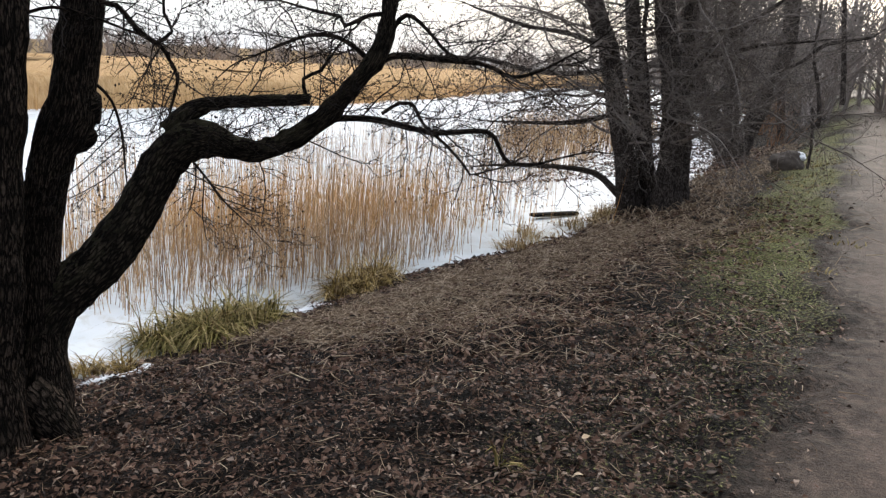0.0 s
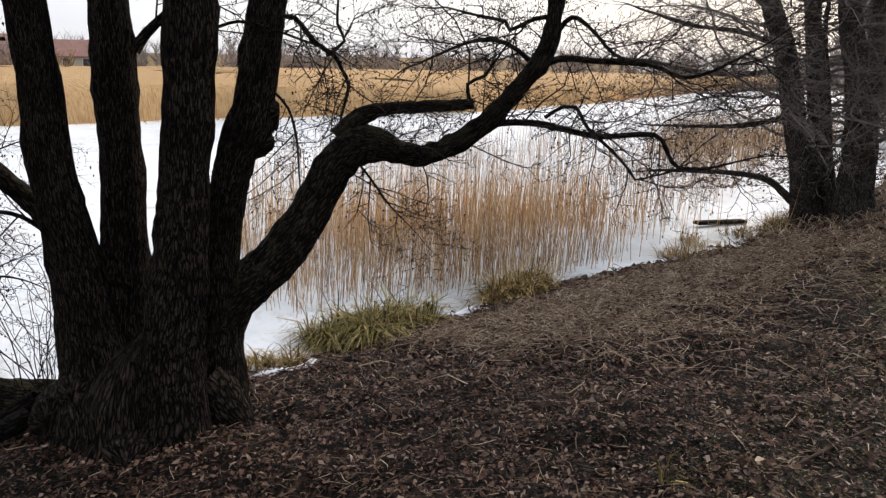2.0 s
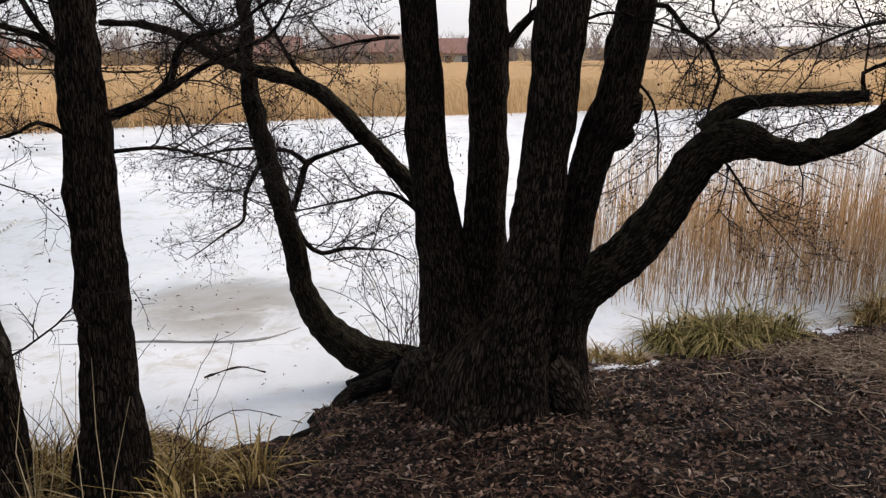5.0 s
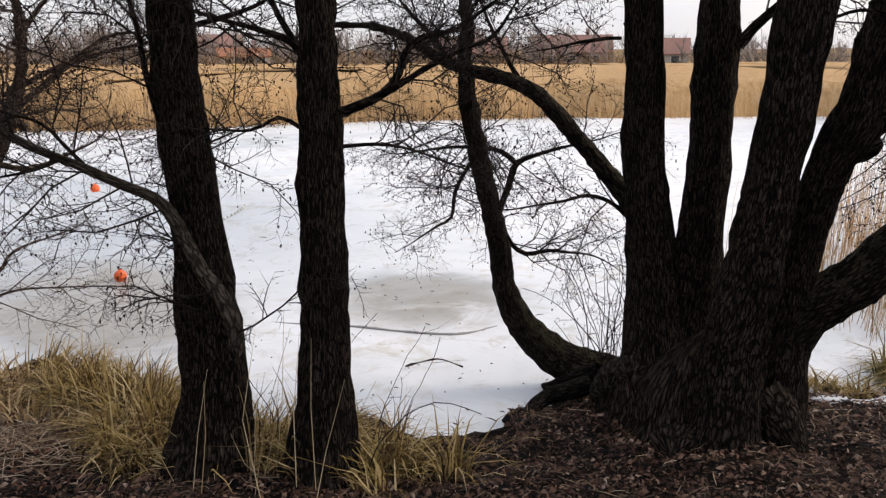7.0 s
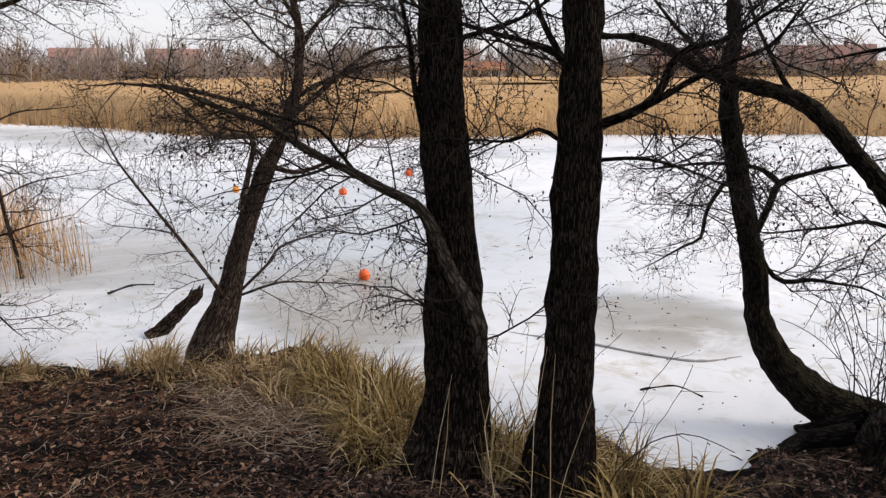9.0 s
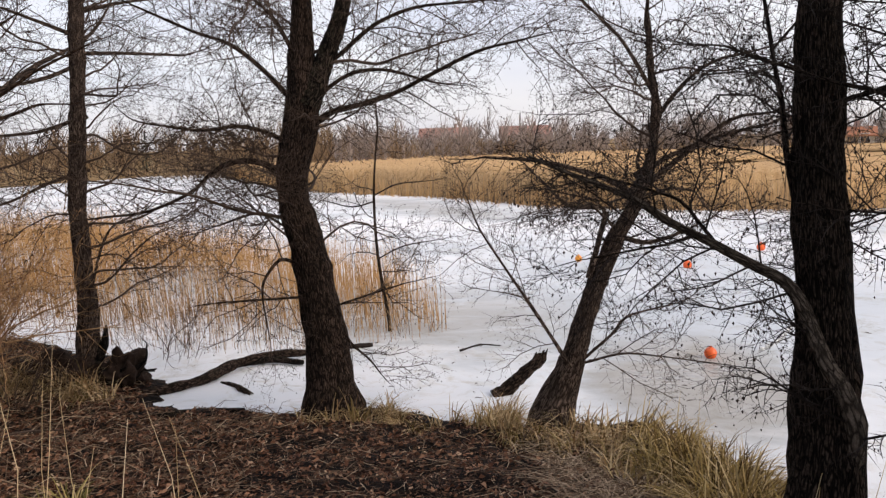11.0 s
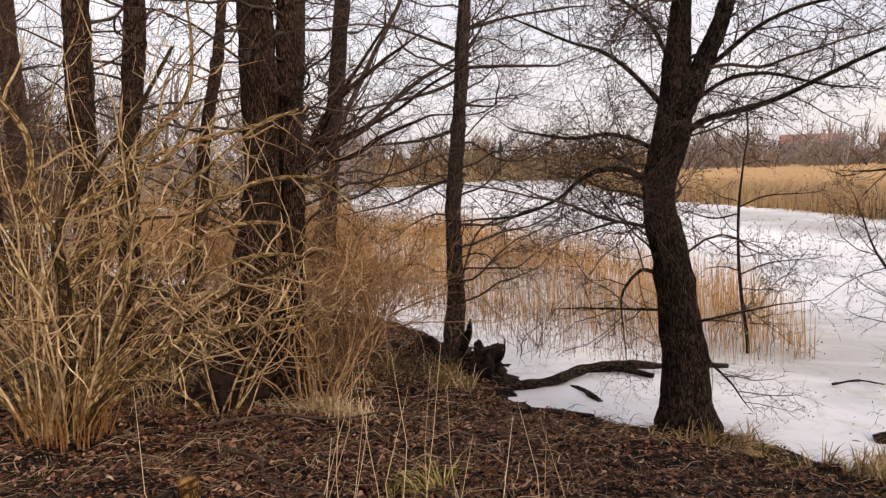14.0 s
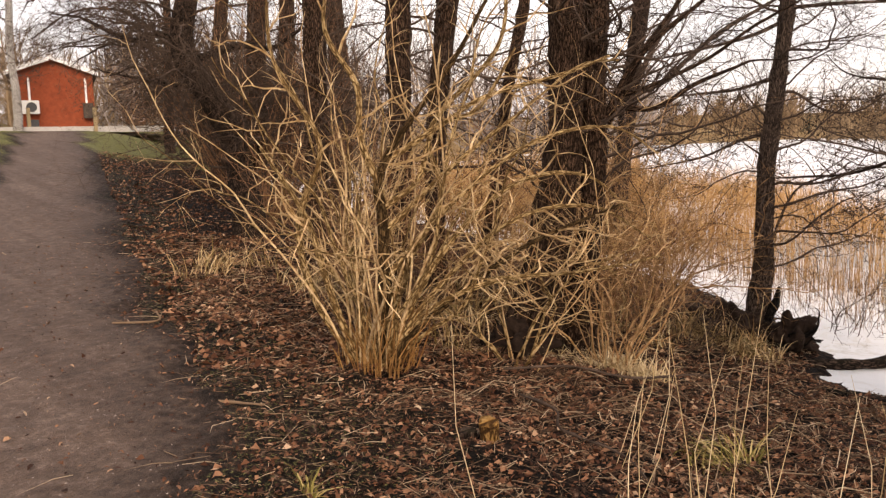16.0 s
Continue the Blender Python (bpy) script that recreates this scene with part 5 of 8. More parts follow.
limbs = []
limbs.append(("stem", [(-5.57, -6.85, 0.17, 0.155), (-5.6, -6.82, 0.71, 0.142), (-5.63, -6.8, 1.47, 0.134), (-5.62, -6.8, 2.21, 0.138), (-5.63, -6.8, 2.88, 0.148), (-5.63, -6.8, 3.95, 0.111)]))
limbs.append(("stem", [(-6.15, -6.88, 0.22, 0.138), (-6.16, -6.86, 0.97, 0.124), (-6.19, -6.84, 1.76, 0.122), (-6.24, -6.79, 2.47, 0.12), (-6.28, -6.76, 2.94, 0.131), (-6.32, -6.72, 4.06, 0.093)]))
alder("alder", "dark alder trunk standing in the bankside thicket", limbs, bark=BARK_WARM, twig=TWIG_BROWN, height=9.0, density=5, size=0.65, detail=0.8, slim=0.93, extra=16, extra_low=0.8, extra_size=1.8, low=3.8, fat=1.2)

limbs = []
limbs.append(("stem", [(-7.16, -7.15, -0.21, 0.125), (-7.25, -7.06, 0.42, 0.103), (-7.33, -6.98, 1.24, 0.088), (-7.39, -6.9, 2.1, 0.08), (-7.5, -6.78, 2.93, 0.072), (-7.56, -6.71, 3.81, 0.058)]))
alder("alder", "dark alder trunk standing in the bankside thicket", limbs, bark=BARK_WARM, twig=TWIG_BROWN, height=9.0, density=5, size=0.65, detail=0.8, slim=0.93, extra=16, extra_low=0.8, extra_size=1.8, low=3.8, fat=1.2)

limbs = []
limbs.append(("stem", [(-6.18, -9.26, -0.2, 0.212), (-6.21, -9.23, 0.63, 0.179), (-6.23, -9.22, 1.81, 0.169), (-6.24, -9.21, 2.67, 0.16), (-6.25, -9.21, 3.78, 0.143)]))
alder("alder", "dark alder trunk standing in the bankside thicket", limbs, bark=BARK_WARM, twig=TWIG_BROWN, height=9.0, density=5, size=0.65, detail=0.8, slim=0.93, extra=16, extra_low=0.8, extra_size=1.8, low=3.8, fat=1.2)

limbs = []
limbs.append(("stem", [(-6.66, -11.88, 0.25, 0.273), (-6.57, -11.93, 0.98, 0.216), (-6.45, -12, 1.6, 0.196), (-6.22, -12.11, 2.11, 0.203), (-5.97, -12.24, 2.56, 0.2), (-5.89, -12.28, 2.98, 0.19), (-5.98, -12.23, 3.57, 0.172), (-6.13, -12.16, 4.4, 0.137)]))
limbs.append(("branch", [(-5.93, -12.26, 2.64, 0.087), (-6.31, -12.07, 2.78, 0.079), (-6.69, -11.86, 2.91, 0.071), (-7.07, -11.65, 2.87, 0.053), (-7.37, -11.46, 3.09, 0.036)]))
limbs.append(("branch", [(-5.91, -12.27, 2.9, 0.078), (-5.58, -12.41, 3.05, 0.06), (-5.21, -12.57, 2.96, 0.051), (-4.72, -12.76, 3.19, 0.033)]))
limbs.append(("branch", [(-6.07, -12.19, 2.3, 0.061), (-5.69, -12.37, 2.3, 0.052), (-5.32, -12.53, 2.38, 0.034)]))
alder("bent_alder", "alder with a strongly bent dark trunk beside the path", limbs, bark=BARK_BROWN, twig=TWIG_BROWN, height=7.5, density=8, size=0.8, detail=0.7, extra=40, extra_low=0.9, extra_size=2.6, low=4.4, fat=1.5)

limbs = []
limbs.append(("stem", [(-7.74, -13.57, 0.25, 0.231), (-7.82, -13.53, 1.49, 0.208), (-7.84, -13.51, 2.71, 0.205), (-7.91, -13.47, 3.9, 0.183), (-8, -13.42, 5.07, 0.15)]))
alder("alder", "dark alder trunk standing in the bankside thicket", limbs, bark=BARK_WARM, twig=TWIG_BROWN, height=9.0, density=5, size=0.65, detail=0.8, slim=0.93, extra=16, extra_low=0.8, extra_size=1.8, low=3.8, fat=1.2)

limbs = []
limbs.append(("stem", [(-9.22, -15.02, 0.41, 0.215), (-9.32, -14.96, 1.94, 0.189), (-9.4, -14.91, 3.32, 0.187), (-9.43, -14.89, 5.11, 0.161)]))
alder("alder", "dark alder trunk standing in the bankside thicket", limbs, bark=BARK_WARM, twig=TWIG_BROWN, height=9.0, density=5, size=0.65, detail=0.8, slim=0.93, extra=16, extra_low=0.8, extra_size=1.8, low=3.8, fat=1.2)

limbs = []
limbs.append(("stem", [(-10.77, -15.19, -0.34, 0.284), (-10.87, -15.13, 1.32, 0.254), (-10.86, -15.14, 2.94, 0.251), (-10.79, -15.18, 4.39, 0.223), (-10.78, -15.19, 5.8, 0.183)]))
alder("alder", "dark alder trunk standing in the bankside thicket", limbs, bark=BARK_WARM, twig=TWIG_BROWN, height=9.0, density=5, size=0.65, detail=0.8, slim=0.93, extra=16, extra_low=0.8, extra_size=1.8, low=3.8, fat=1.2)

limbs = []
limbs.append(("stem", [(-9.94, -19.2, 0.31, 0.261), (-9.95, -19.19, 1.74, 0.23), (-10.06, -19.13, 3.42, 0.213), (-10.25, -19.04, 5.61, 0.168)]))
alder("alder", "dark alder trunk standing in the bankside thicket", limbs, bark=BARK_WARM, twig=TWIG_BROWN, height=9.0, density=5, size=0.65, detail=0.8, slim=0.93, extra=16, extra_low=0.8, extra_size=1.8, low=3.8, fat=1.2)

limbs = []
limbs.append(("stem", [(-10.1, -22.44, 1.3, 0.145), (-10.16, -22.42, 2.88, 0.128), (-10.22, -22.39, 4.43, 0.111), (-10.26, -22.37, 6.11, 0.094)]))
limbs.append(("branch", [(-9.99, -21.95, 3.92, 0.062), (-9.29, -22.25, 4.65, 0.054), (-8.51, -22.55, 4.83, 0.045), (-7.73, -22.82, 4.65, 0.037), (-7.05, -23.03, 4.12, 0.029)]))
limbs.append(("branch", [(-9.82, -21.48, 4.46, 0.061), (-8.88, -21.87, 5.29, 0.052), (-7.88, -22.25, 5.37, 0.044), (-6.85, -22.57, 4.89, 0.029)]))
limbs.append(("branch", [(-9.55, -21.05, 3.24, 0.06), (-8.99, -21.29, 3.81, 0.044), (-8.36, -21.54, 3.86, 0.036), (-7.71, -21.77, 3.49, 0.029)]))
limbs.append(("branch", [(-9.8, -21.48, 4.17, 0.061), (-10.54, -21.13, 4.78, 0.046), (-11.47, -20.65, 4.96, 0.046)]))
limbs.append(("branch", [(-10.25, -22.38, 4.89, 0.063), (-9.68, -22.63, 5.77, 0.047), (-8.88, -22.94, 5.87, 0.046)]))
limbs.append(("branch", [(-9.32, -20.6, 2.77, 0.059), (-8.64, -20.89, 3.19, 0.043), (-8.26, -21.04, 3.05, 0.029)]))
alder("birch", "birch beside the path with fine hanging brown twigs", limbs, bark=BARK_BROWN, twig=TWIG_BROWN, height=9, density=5.5, size=1.1, detail=0.5, extra=12, extra_low=1.8, extra_size=2.2, low=5, fat=2.2, droop=-0.16)

limbs = []
limbs.append(("stem", [(3.08, 12.93, -0.56, 0.32), (3.01, 12.95, -0.07, 0.253), (2.84, 12.99, 0.67, 0.231), (2.67, 13.02, 1.39, 0.22), (2.5, 13.06, 2.09, 0.2), (2.23, 13.11, 2.78, 0.18), (1.98, 13.15, 3.79, 0.142)]))
limbs.append(("stem", [(3.43, 13.05, -0.47, 0.285), (3.27, 13.09, 0.3, 0.188), (3.12, 13.13, 1.03, 0.177), (3.01, 13.16, 1.76, 0.166), (2.86, 13.19, 2.81, 0.145), (2.7, 13.22, 3.83, 0.116)]))
limbs.append(("stem", [(3.56, 12.5, -0.37, 0.327), (3.55, 12.5, 0.2, 0.261), (3.53, 12.51, 0.91, 0.24), (3.45, 12.53, 1.6, 0.22), (3.3, 12.57, 2.28, 0.209), (3.15, 12.61, 3.43, 0.171)]))
limbs.append(("stem", [(3.87, 13.03, -0.24, 0.245), (3.85, 13.04, 0.7, 0.186), (3.8, 13.05, 1.52, 0.174), (3.81, 13.05, 2.31, 0.163), (3.81, 13.05, 3.34, 0.133)]))
limbs.append(("stem", [(3.35, 12.66, -0.43, 0.092), (3.28, 12.68, 0.17, 0.073), (3.2, 12.7, 0.8, 0.063), (3.11, 12.72, 1.5, 0.054), (3, 12.75, 2.27, 0.044)]))
limbs.append(("branch", [(3.66, 12.68, 1.3, 0.161), (3.77, 12.64, 1.79, 0.124), (3.99, 12.58, 2.03, 0.105), (4.31, 12.47, 2.31, 0.078), (4.72, 12.32, 2.65, 0.051)]))
limbs.append(("branch", [(2.86, 12.68, -0.31, 0.129), (2.72, 12.71, -0.18, 0.11), (2.53, 12.75, -0.01, 0.092), (2.3, 12.79, 0.09, 0.083), (1.75, 12.88, 0.13, 0.065), (1.11, 12.95, 0.12, 0.047)]))
limbs.append(("branch", [(2.7, 12.92, 1.03, 0.073), (2.18, 13.01, 0.87, 0.065), (1.64, 13.09, 0.82, 0.056), (0.99, 13.16, 0.81, 0.037)]))
limbs.append(("branch", [(2.6, 12.94, 1.74, 0.081), (2.03, 13.04, 1.63, 0.073), (1.31, 13.13, 1.65, 0.064), (0.57, 13.18, 1.8, 0.055), (-0.08, 13.2, 1.82, 0.037)]))
limbs.append(("branch", [(2.53, 12.95, 2, 0.072), (1.9, 13.06, 2.24, 0.063), (1.18, 13.14, 2.35, 0.055), (0.53, 13.19, 2.55, 0.036)]))
limbs.append(("branch", [(3.57, 12.7, 1.78, 0.071), (4.19, 12.51, 2.01, 0.061), (4.71, 12.33, 2.15, 0.051), (5.21, 12.12, 2.21, 0.034)]))
limbs.append(("branch", [(3.54, 12.5, 0.65, 0.054), (3.39, 12.54, 0.46, 0.045), (3.24, 12.58, 0.27, 0.036), (3.02, 12.64, -0.11, 0.027)]))
alder("cluster_alder", "cluster of several dark alder stems at the water's edge", limbs, bark=BARK_HAZED, twig=TWIG_HAZED, height=10, density=6.0, size=0.9, detail=0.6, extra=22, extra_low=0.5, extra_size=3.2, low=3.6, fat=1.45, slim=0.8)

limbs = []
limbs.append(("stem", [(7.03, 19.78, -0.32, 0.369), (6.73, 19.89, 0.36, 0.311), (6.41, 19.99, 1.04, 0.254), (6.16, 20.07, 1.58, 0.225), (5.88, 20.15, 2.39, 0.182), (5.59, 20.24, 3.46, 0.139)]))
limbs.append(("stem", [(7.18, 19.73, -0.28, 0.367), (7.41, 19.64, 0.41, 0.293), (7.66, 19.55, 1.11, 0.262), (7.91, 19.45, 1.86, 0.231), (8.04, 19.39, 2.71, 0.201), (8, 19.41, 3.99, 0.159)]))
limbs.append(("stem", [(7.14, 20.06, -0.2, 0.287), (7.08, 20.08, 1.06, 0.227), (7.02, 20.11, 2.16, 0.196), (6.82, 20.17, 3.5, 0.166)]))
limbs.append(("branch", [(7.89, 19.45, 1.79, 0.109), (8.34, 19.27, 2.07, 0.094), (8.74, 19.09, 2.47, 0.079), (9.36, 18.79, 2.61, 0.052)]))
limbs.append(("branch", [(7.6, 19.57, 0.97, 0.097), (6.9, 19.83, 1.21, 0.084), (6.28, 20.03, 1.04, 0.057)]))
alder("v_alder", "alder with two trunks spreading in a V", limbs, bark=BARK_HAZED, twig=TWIG_HAZED, height=10, density=4, size=0.9, detail=0.5, extra=7, extra_low=1.6, extra_size=2.4, low=4.5, fat=1.7, slim=0.85)

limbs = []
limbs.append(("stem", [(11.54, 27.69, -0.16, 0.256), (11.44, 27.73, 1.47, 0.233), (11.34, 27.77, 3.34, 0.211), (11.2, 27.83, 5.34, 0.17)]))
alder("path_tree", "bare slender tree standing along the path verge", limbs, bark=BARK_HAZED, twig=TWIG_HAZED, height=10, density=3.0, size=1.0, detail=0.5, extra=11, extra_low=1.3, extra_size=2.6, low=5, fat=1.9, slim=0.55, group="trees along the path")

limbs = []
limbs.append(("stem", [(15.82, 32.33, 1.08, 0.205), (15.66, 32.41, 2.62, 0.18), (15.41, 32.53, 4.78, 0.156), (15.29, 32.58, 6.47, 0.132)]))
alder("path_tree", "bare slender tree standing along the path verge", limbs, bark=BARK_HAZED, twig=TWIG_HAZED, height=10, density=3.0, size=1.0, detail=0.5, extra=11, extra_low=1.3, extra_size=2.6, low=5, fat=1.9, slim=0.55, group="trees along the path")

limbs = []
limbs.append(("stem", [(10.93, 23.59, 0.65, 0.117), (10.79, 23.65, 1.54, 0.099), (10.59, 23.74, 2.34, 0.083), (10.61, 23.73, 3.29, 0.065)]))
alder("path_tree", "bare slender tree standing along the path verge", limbs, bark=BARK_HAZED, twig=TWIG_HAZED, height=10, density=3.0, size=1.0, detail=0.5, extra=11, extra_low=1.3, extra_size=2.6, low=5, fat=1.9, slim=0.55, group="trees along the path")

limbs = []
limbs.append(("stem", [(-11.32, -8.87, -0.91, 0.303), (-11.36, -8.81, 0.25, 0.23), (-11.4, -8.77, 1.66, 0.211), (-11.45, -8.7, 3.13, 0.2), (-11.51, -8.62, 4.91, 0.172)]))
limbs.append(("stem", [(-12.5, -8.97, -0.98, 0.195), (-12.58, -8.85, 0.68, 0.165), (-12.66, -8.75, 2.21, 0.164), (-12.74, -8.62, 3.73, 0.153), (-12.82, -8.51, 5.22, 0.133)]))
alder("alder", "tall dark trunk at the edge of the reed bed", limbs, bark=BARK_BROWN, twig=TWIG_BROWN, height=10, density=4, size=0.9, detail=0.6, extra=16, extra_low=1.0, extra_size=2.4, low=4.5, fat=1.7)

limbs = []
limbs.append(("stem", [(-13.93, -10.4, -0.96, 0.153), (-14.11, -10.15, 0.56, 0.131), (-14.35, -9.81, 2.29, 0.12), (-14.74, -9.22, 3.81, 0.099), (-15.1, -8.61, 5.13, 0.078)]))
limbs.append(("stem", [(-13.99, -10.32, -0.97, 0.154), (-14.28, -9.92, 1.85, 0.12), (-14.69, -9.29, 2.5, 0.111), (-15.2, -8.44, 3.38, 0.09), (-15.71, -7.44, 4.06, 0.057)]))
alder("willow", "leaning many-branched willow at the reed edge", limbs, bark=BARK_SLIM, height=6, density=5, size=0.9, detail=0.5, extra=16, extra_low=0.6, extra_size=2.2, low=3.6, fat=1.4, slim=0.5, group="willows")


# ---- reeds ----


def inside_poly(x, y, poly):
    return shore_distance(x, y, np.array(poly, float)) < 0


def scatter(poly, count):
    """Random places inside a polygon."""
    p = np.array(poly, float)
    lo, hi = p.min(0), p.max(0)
    got = np.zeros((0, 2))
    while len(got) < count:
        c = lo + rng.random((count * 2, 2)) * (hi - lo)
        got = np.vstack([got, c[inside_poly(c[:, 0], c[:, 1], poly)]])
    return got[:count]


def clumped(pts, scale, power, seed):
    """Thins places by a noise, so that they stand in denser and thinner patches."""
    out = []
    for x, y in pts:
        d = 0.5 + 0.9 * noise.noise((x * scale, y * scale, seed))
        if rng.random() < max(0.0, d) ** power:
            out.append((x, y))
    return out


def reeds(name, label, pts, lo, hi, r, material, base=LAKE_Z, lean=0.07, leafy=0.35, far=False):
    geo = Geo()
    wind = np.array([0.05, -0.03])
    for x, y in pts:
        h = lo + (hi - lo) * rng.random() ** 1.3
        dx, dy = rng.normal(size=2) * lean * h + wind * h
        rr, bx, by = r * (0.75 + 0.6 * rng.random()), rng.normal() * 0.02, rng.normal() * 0.02
        if far:
            thin(geo, [(x, y, base - 0.03, rr), (x + dx, y + dy, base + h, 0)])
        else:
            thin(geo, [(x, y, base - 0.03, rr), (x + dx * 0.5 + bx, y + dy * 0.5 + by, base + h * 0.5, rr * 0.85), (x + dx, y + dy, base + h, 0)])
        if rng.random() < leafy:
            a, z = rng.random() * 6.28, base + h * (0.45 + 0.45 * rng.random())
            f = (z - base) / h
            blade(geo, (x + dx * f, y + dy * f, z), (math.cos(a), math.sin(a), 0.9), 0.18 + 0.2 * rng.random(), r * 1.1, 0.5)
    return tagged(new(name, geo.mesh(name, material)), label, "reeds", kind="stuff")


REED_BED_EAST = [(-4.6, 8.7), (-3.4, 7.8), (-1.9, 8.5), (-0.7, 9.6), (0.8, 12.2), (1.9, 14.6), (3.6, 19), (4.0, 24), (-3.5, 24), (-7.6, 17.0)]


def drift(centre, sx, sy, turn, count):
    """Places drawn round a centre, thinning outwards."""
    p = rng.normal(size=(count, 2)) * (sx, sy)
    c, s = math.cos(turn), math.sin(turn)
    return [(centre[0] + c * u - s * v, centre[1] + s * u + c * v) for u, v in p]


reeds("reed_bed", "stand of dry brown reeds growing through the ice", clumped(scatter(REED_BED_EAST, 5200), 0.4, 1.2, 2.0), 0.6, 1.6, 0.0032, REED_MIX, lean=0.05, leafy=0.15)
core = drift((-2.2, 11.6), 1.5, 0.9, 0.35, 1100) + drift((-3.6, 10.4), 0.8, 0.6, 0.2, 300) + drift((-0.9, 12.6), 1.1, 0.8, 0.6, 420)
reeds("reed_bed", "dense core of rust-brown reeds in the ice", core, 0.5, 1.15, 0.0042, REED)
front = scatter([(-5.2, 9.3), (-3.7, 7.75), (-2.7, 7.75), (-1.8, 8.25), (-0.5, 9.2), (0.5, 10.8), (-1.4, 10.6), (-4.2, 10.0)], 1150)
front = list(front) + list(scatter([(-4.4, 7.6), (-2.9, 6.9), (-2.0, 7.4), (-0.9, 8.7), (0.4, 10.2), (-0.6, 10.2), (-2.4, 8.6)], 520))
reeds("reed_bed", "thin front row of broken reeds in the ice", front, 0.3, 1.0, 0.0031, REED_MIX, leafy=0.1)
reeds("reed_bed", "orange-brown reeds at the far end of the inlet", scatter([(2.2, 19.5), (6.0, 25.0), (9.0, 33), (3.0, 31), (1.0, 24)], 1700), 0.8, 1.6, 0.008, REED_MIX, far=True)
REED_BED_WEST = [(-10.6, -0.4), (-10.9, -2.5), (-11.3, -3.6), (-12.0, -6.3), (-12.4, -8.5), (-18, -14), (-27, -19), (-28, -14), (-19.5, -5.8), (-15, -1.6)]
reeds("reed_bed", "stand of straw-coloured reeds along the inner shore", clumped(scatter(REED_BED_WEST, 16000), 0.3, 0.7, 9.0), 0.55, 1.25, 0.0048, REED_PALE, far=True)
reeds("reed_bed", "thin reed stalks scattered before the western reed bed", scatter([(-9.6, -2.2), (-9.9, -4.2), (-11.6, -7.2), (-13, -6), (-11.5, -2), (-10.4, -0.6)], 1000), 0.2, 0.75, 0.0026, REED_MIX)
reeds("reed_bed", "reeds on the swampy western shore behind the thicket", scatter([(-10.8, -6.6), (-12, -11), (-15, -20), (-24, -26), (-30, -20), (-20, -13), (-13, -8)], 7000), 0.8, 1.7, 0.010, REED_PALE, far=True)

# the far bed: a standing mass with loose stalks along its front and top
far_front = np.array(FAR_SHORE, float)[2:]


def far_mass():
    geo = Geo()
    line = []
    for a, b in zip(far_front[:-1], far_front[1:]):
        n = max(1, int(np.hypot(*(b - a)) / 1.2))
        line += [a + (b - a) * k / n for k in range(n)]
    line = np.array(line)
    norm = np.gradient(line, axis=0)
    norm = np.stack([-norm[:, 1], norm[:, 0]], 1) / (np.hypot(norm[:, 0], norm[:, 1])[:, None] + 1e-9)
    probe = shore_distance(*(line + norm * 2).T)
    norm[probe < 0] *= -1
    away = (0.0, 0.35, 0.6, 1.2, 2.5, 5.0, 9.0, 15, 24, 36, 52, 72)
    for i, (p, m) in enumerate(zip(line, norm)):
        for k, s in enumerate(away):
            jag = noise.noise((p[0] * 0.35, p[1] * 0.35, 0)) * 1.4
            x, y = p + m * (s + jag * (1 if s < 20 else 0))
            top = 1.45 + 0.22 * noise.noise((x * 0.3, y * 0.3, 4)) + 0.25 * noise.noise((x * 1.7, y * 1.7, 8)) + min(s, 40) * 0.012
            z = LAKE_Z - 0.1 if k == 0 else LAKE_Z + top * (0.62 if k == 1 else 0.9 if k == 2 else 1.0)
            geo.v.append((x, y, z))
    n = len(away)
    for i in range(len(line) - 1):
        for k in range(n - 1):
            a = i * n + k
            geo.f.append((a, a + 1, a + n + 1, a + n))
    tagged(new("reed_marsh", geo.mesh("reed_marsh", REED_MASS, True)), "wide marsh of tall straw-coloured reeds across the lake", "reeds", kind="stuff")
    loose = Geo()
    for _ in range(16000):
        i = rng.integers(0, len(line) - 1)
        s = rng.random() ** 2 * 16 - 0.7
        x, y = line[i] + norm[i] * s + rng.normal(size=2) * 0.5
        h = 1.0 + 0.85 * rng.random() if s > 0.5 else 0.5 + 0.9 * rng.random()
        thin(loose, [(x, y, LAKE_Z, 0.014), (x + rng.normal() * 0.1, y + rng.normal() * 0.1, LAKE_Z + h, 0.01)])
    tagged(new("reed_fringe", loose.mesh("reed_fringe", REED_PALE)), "loose reed stalks along the front of the far marsh", "reeds", kind="stuff")


far_mass()
brown_front = []
for a, b in zip(FAR_SHORE[3:9], FAR_SHORE[4:10]):
    for k in range(380):
        t, w = random.random(), random.random() ** 1.5 * 3.5 - 0.8
        x, y = a[0] + (b[0] - a[0]) * t, a[1] + (b[1] - a[1]) * t
        brown_front.append((x - w * 0.9, y + w * 0.2))
reeds("reed_bed", "darker brown reeds and scrub fringing the far marsh", brown_front, 0.6, 1.7, 0.016, FAR_SCRUB, leafy=0.1, far=True)

# ---- grass, leaves and straw on the bank ----


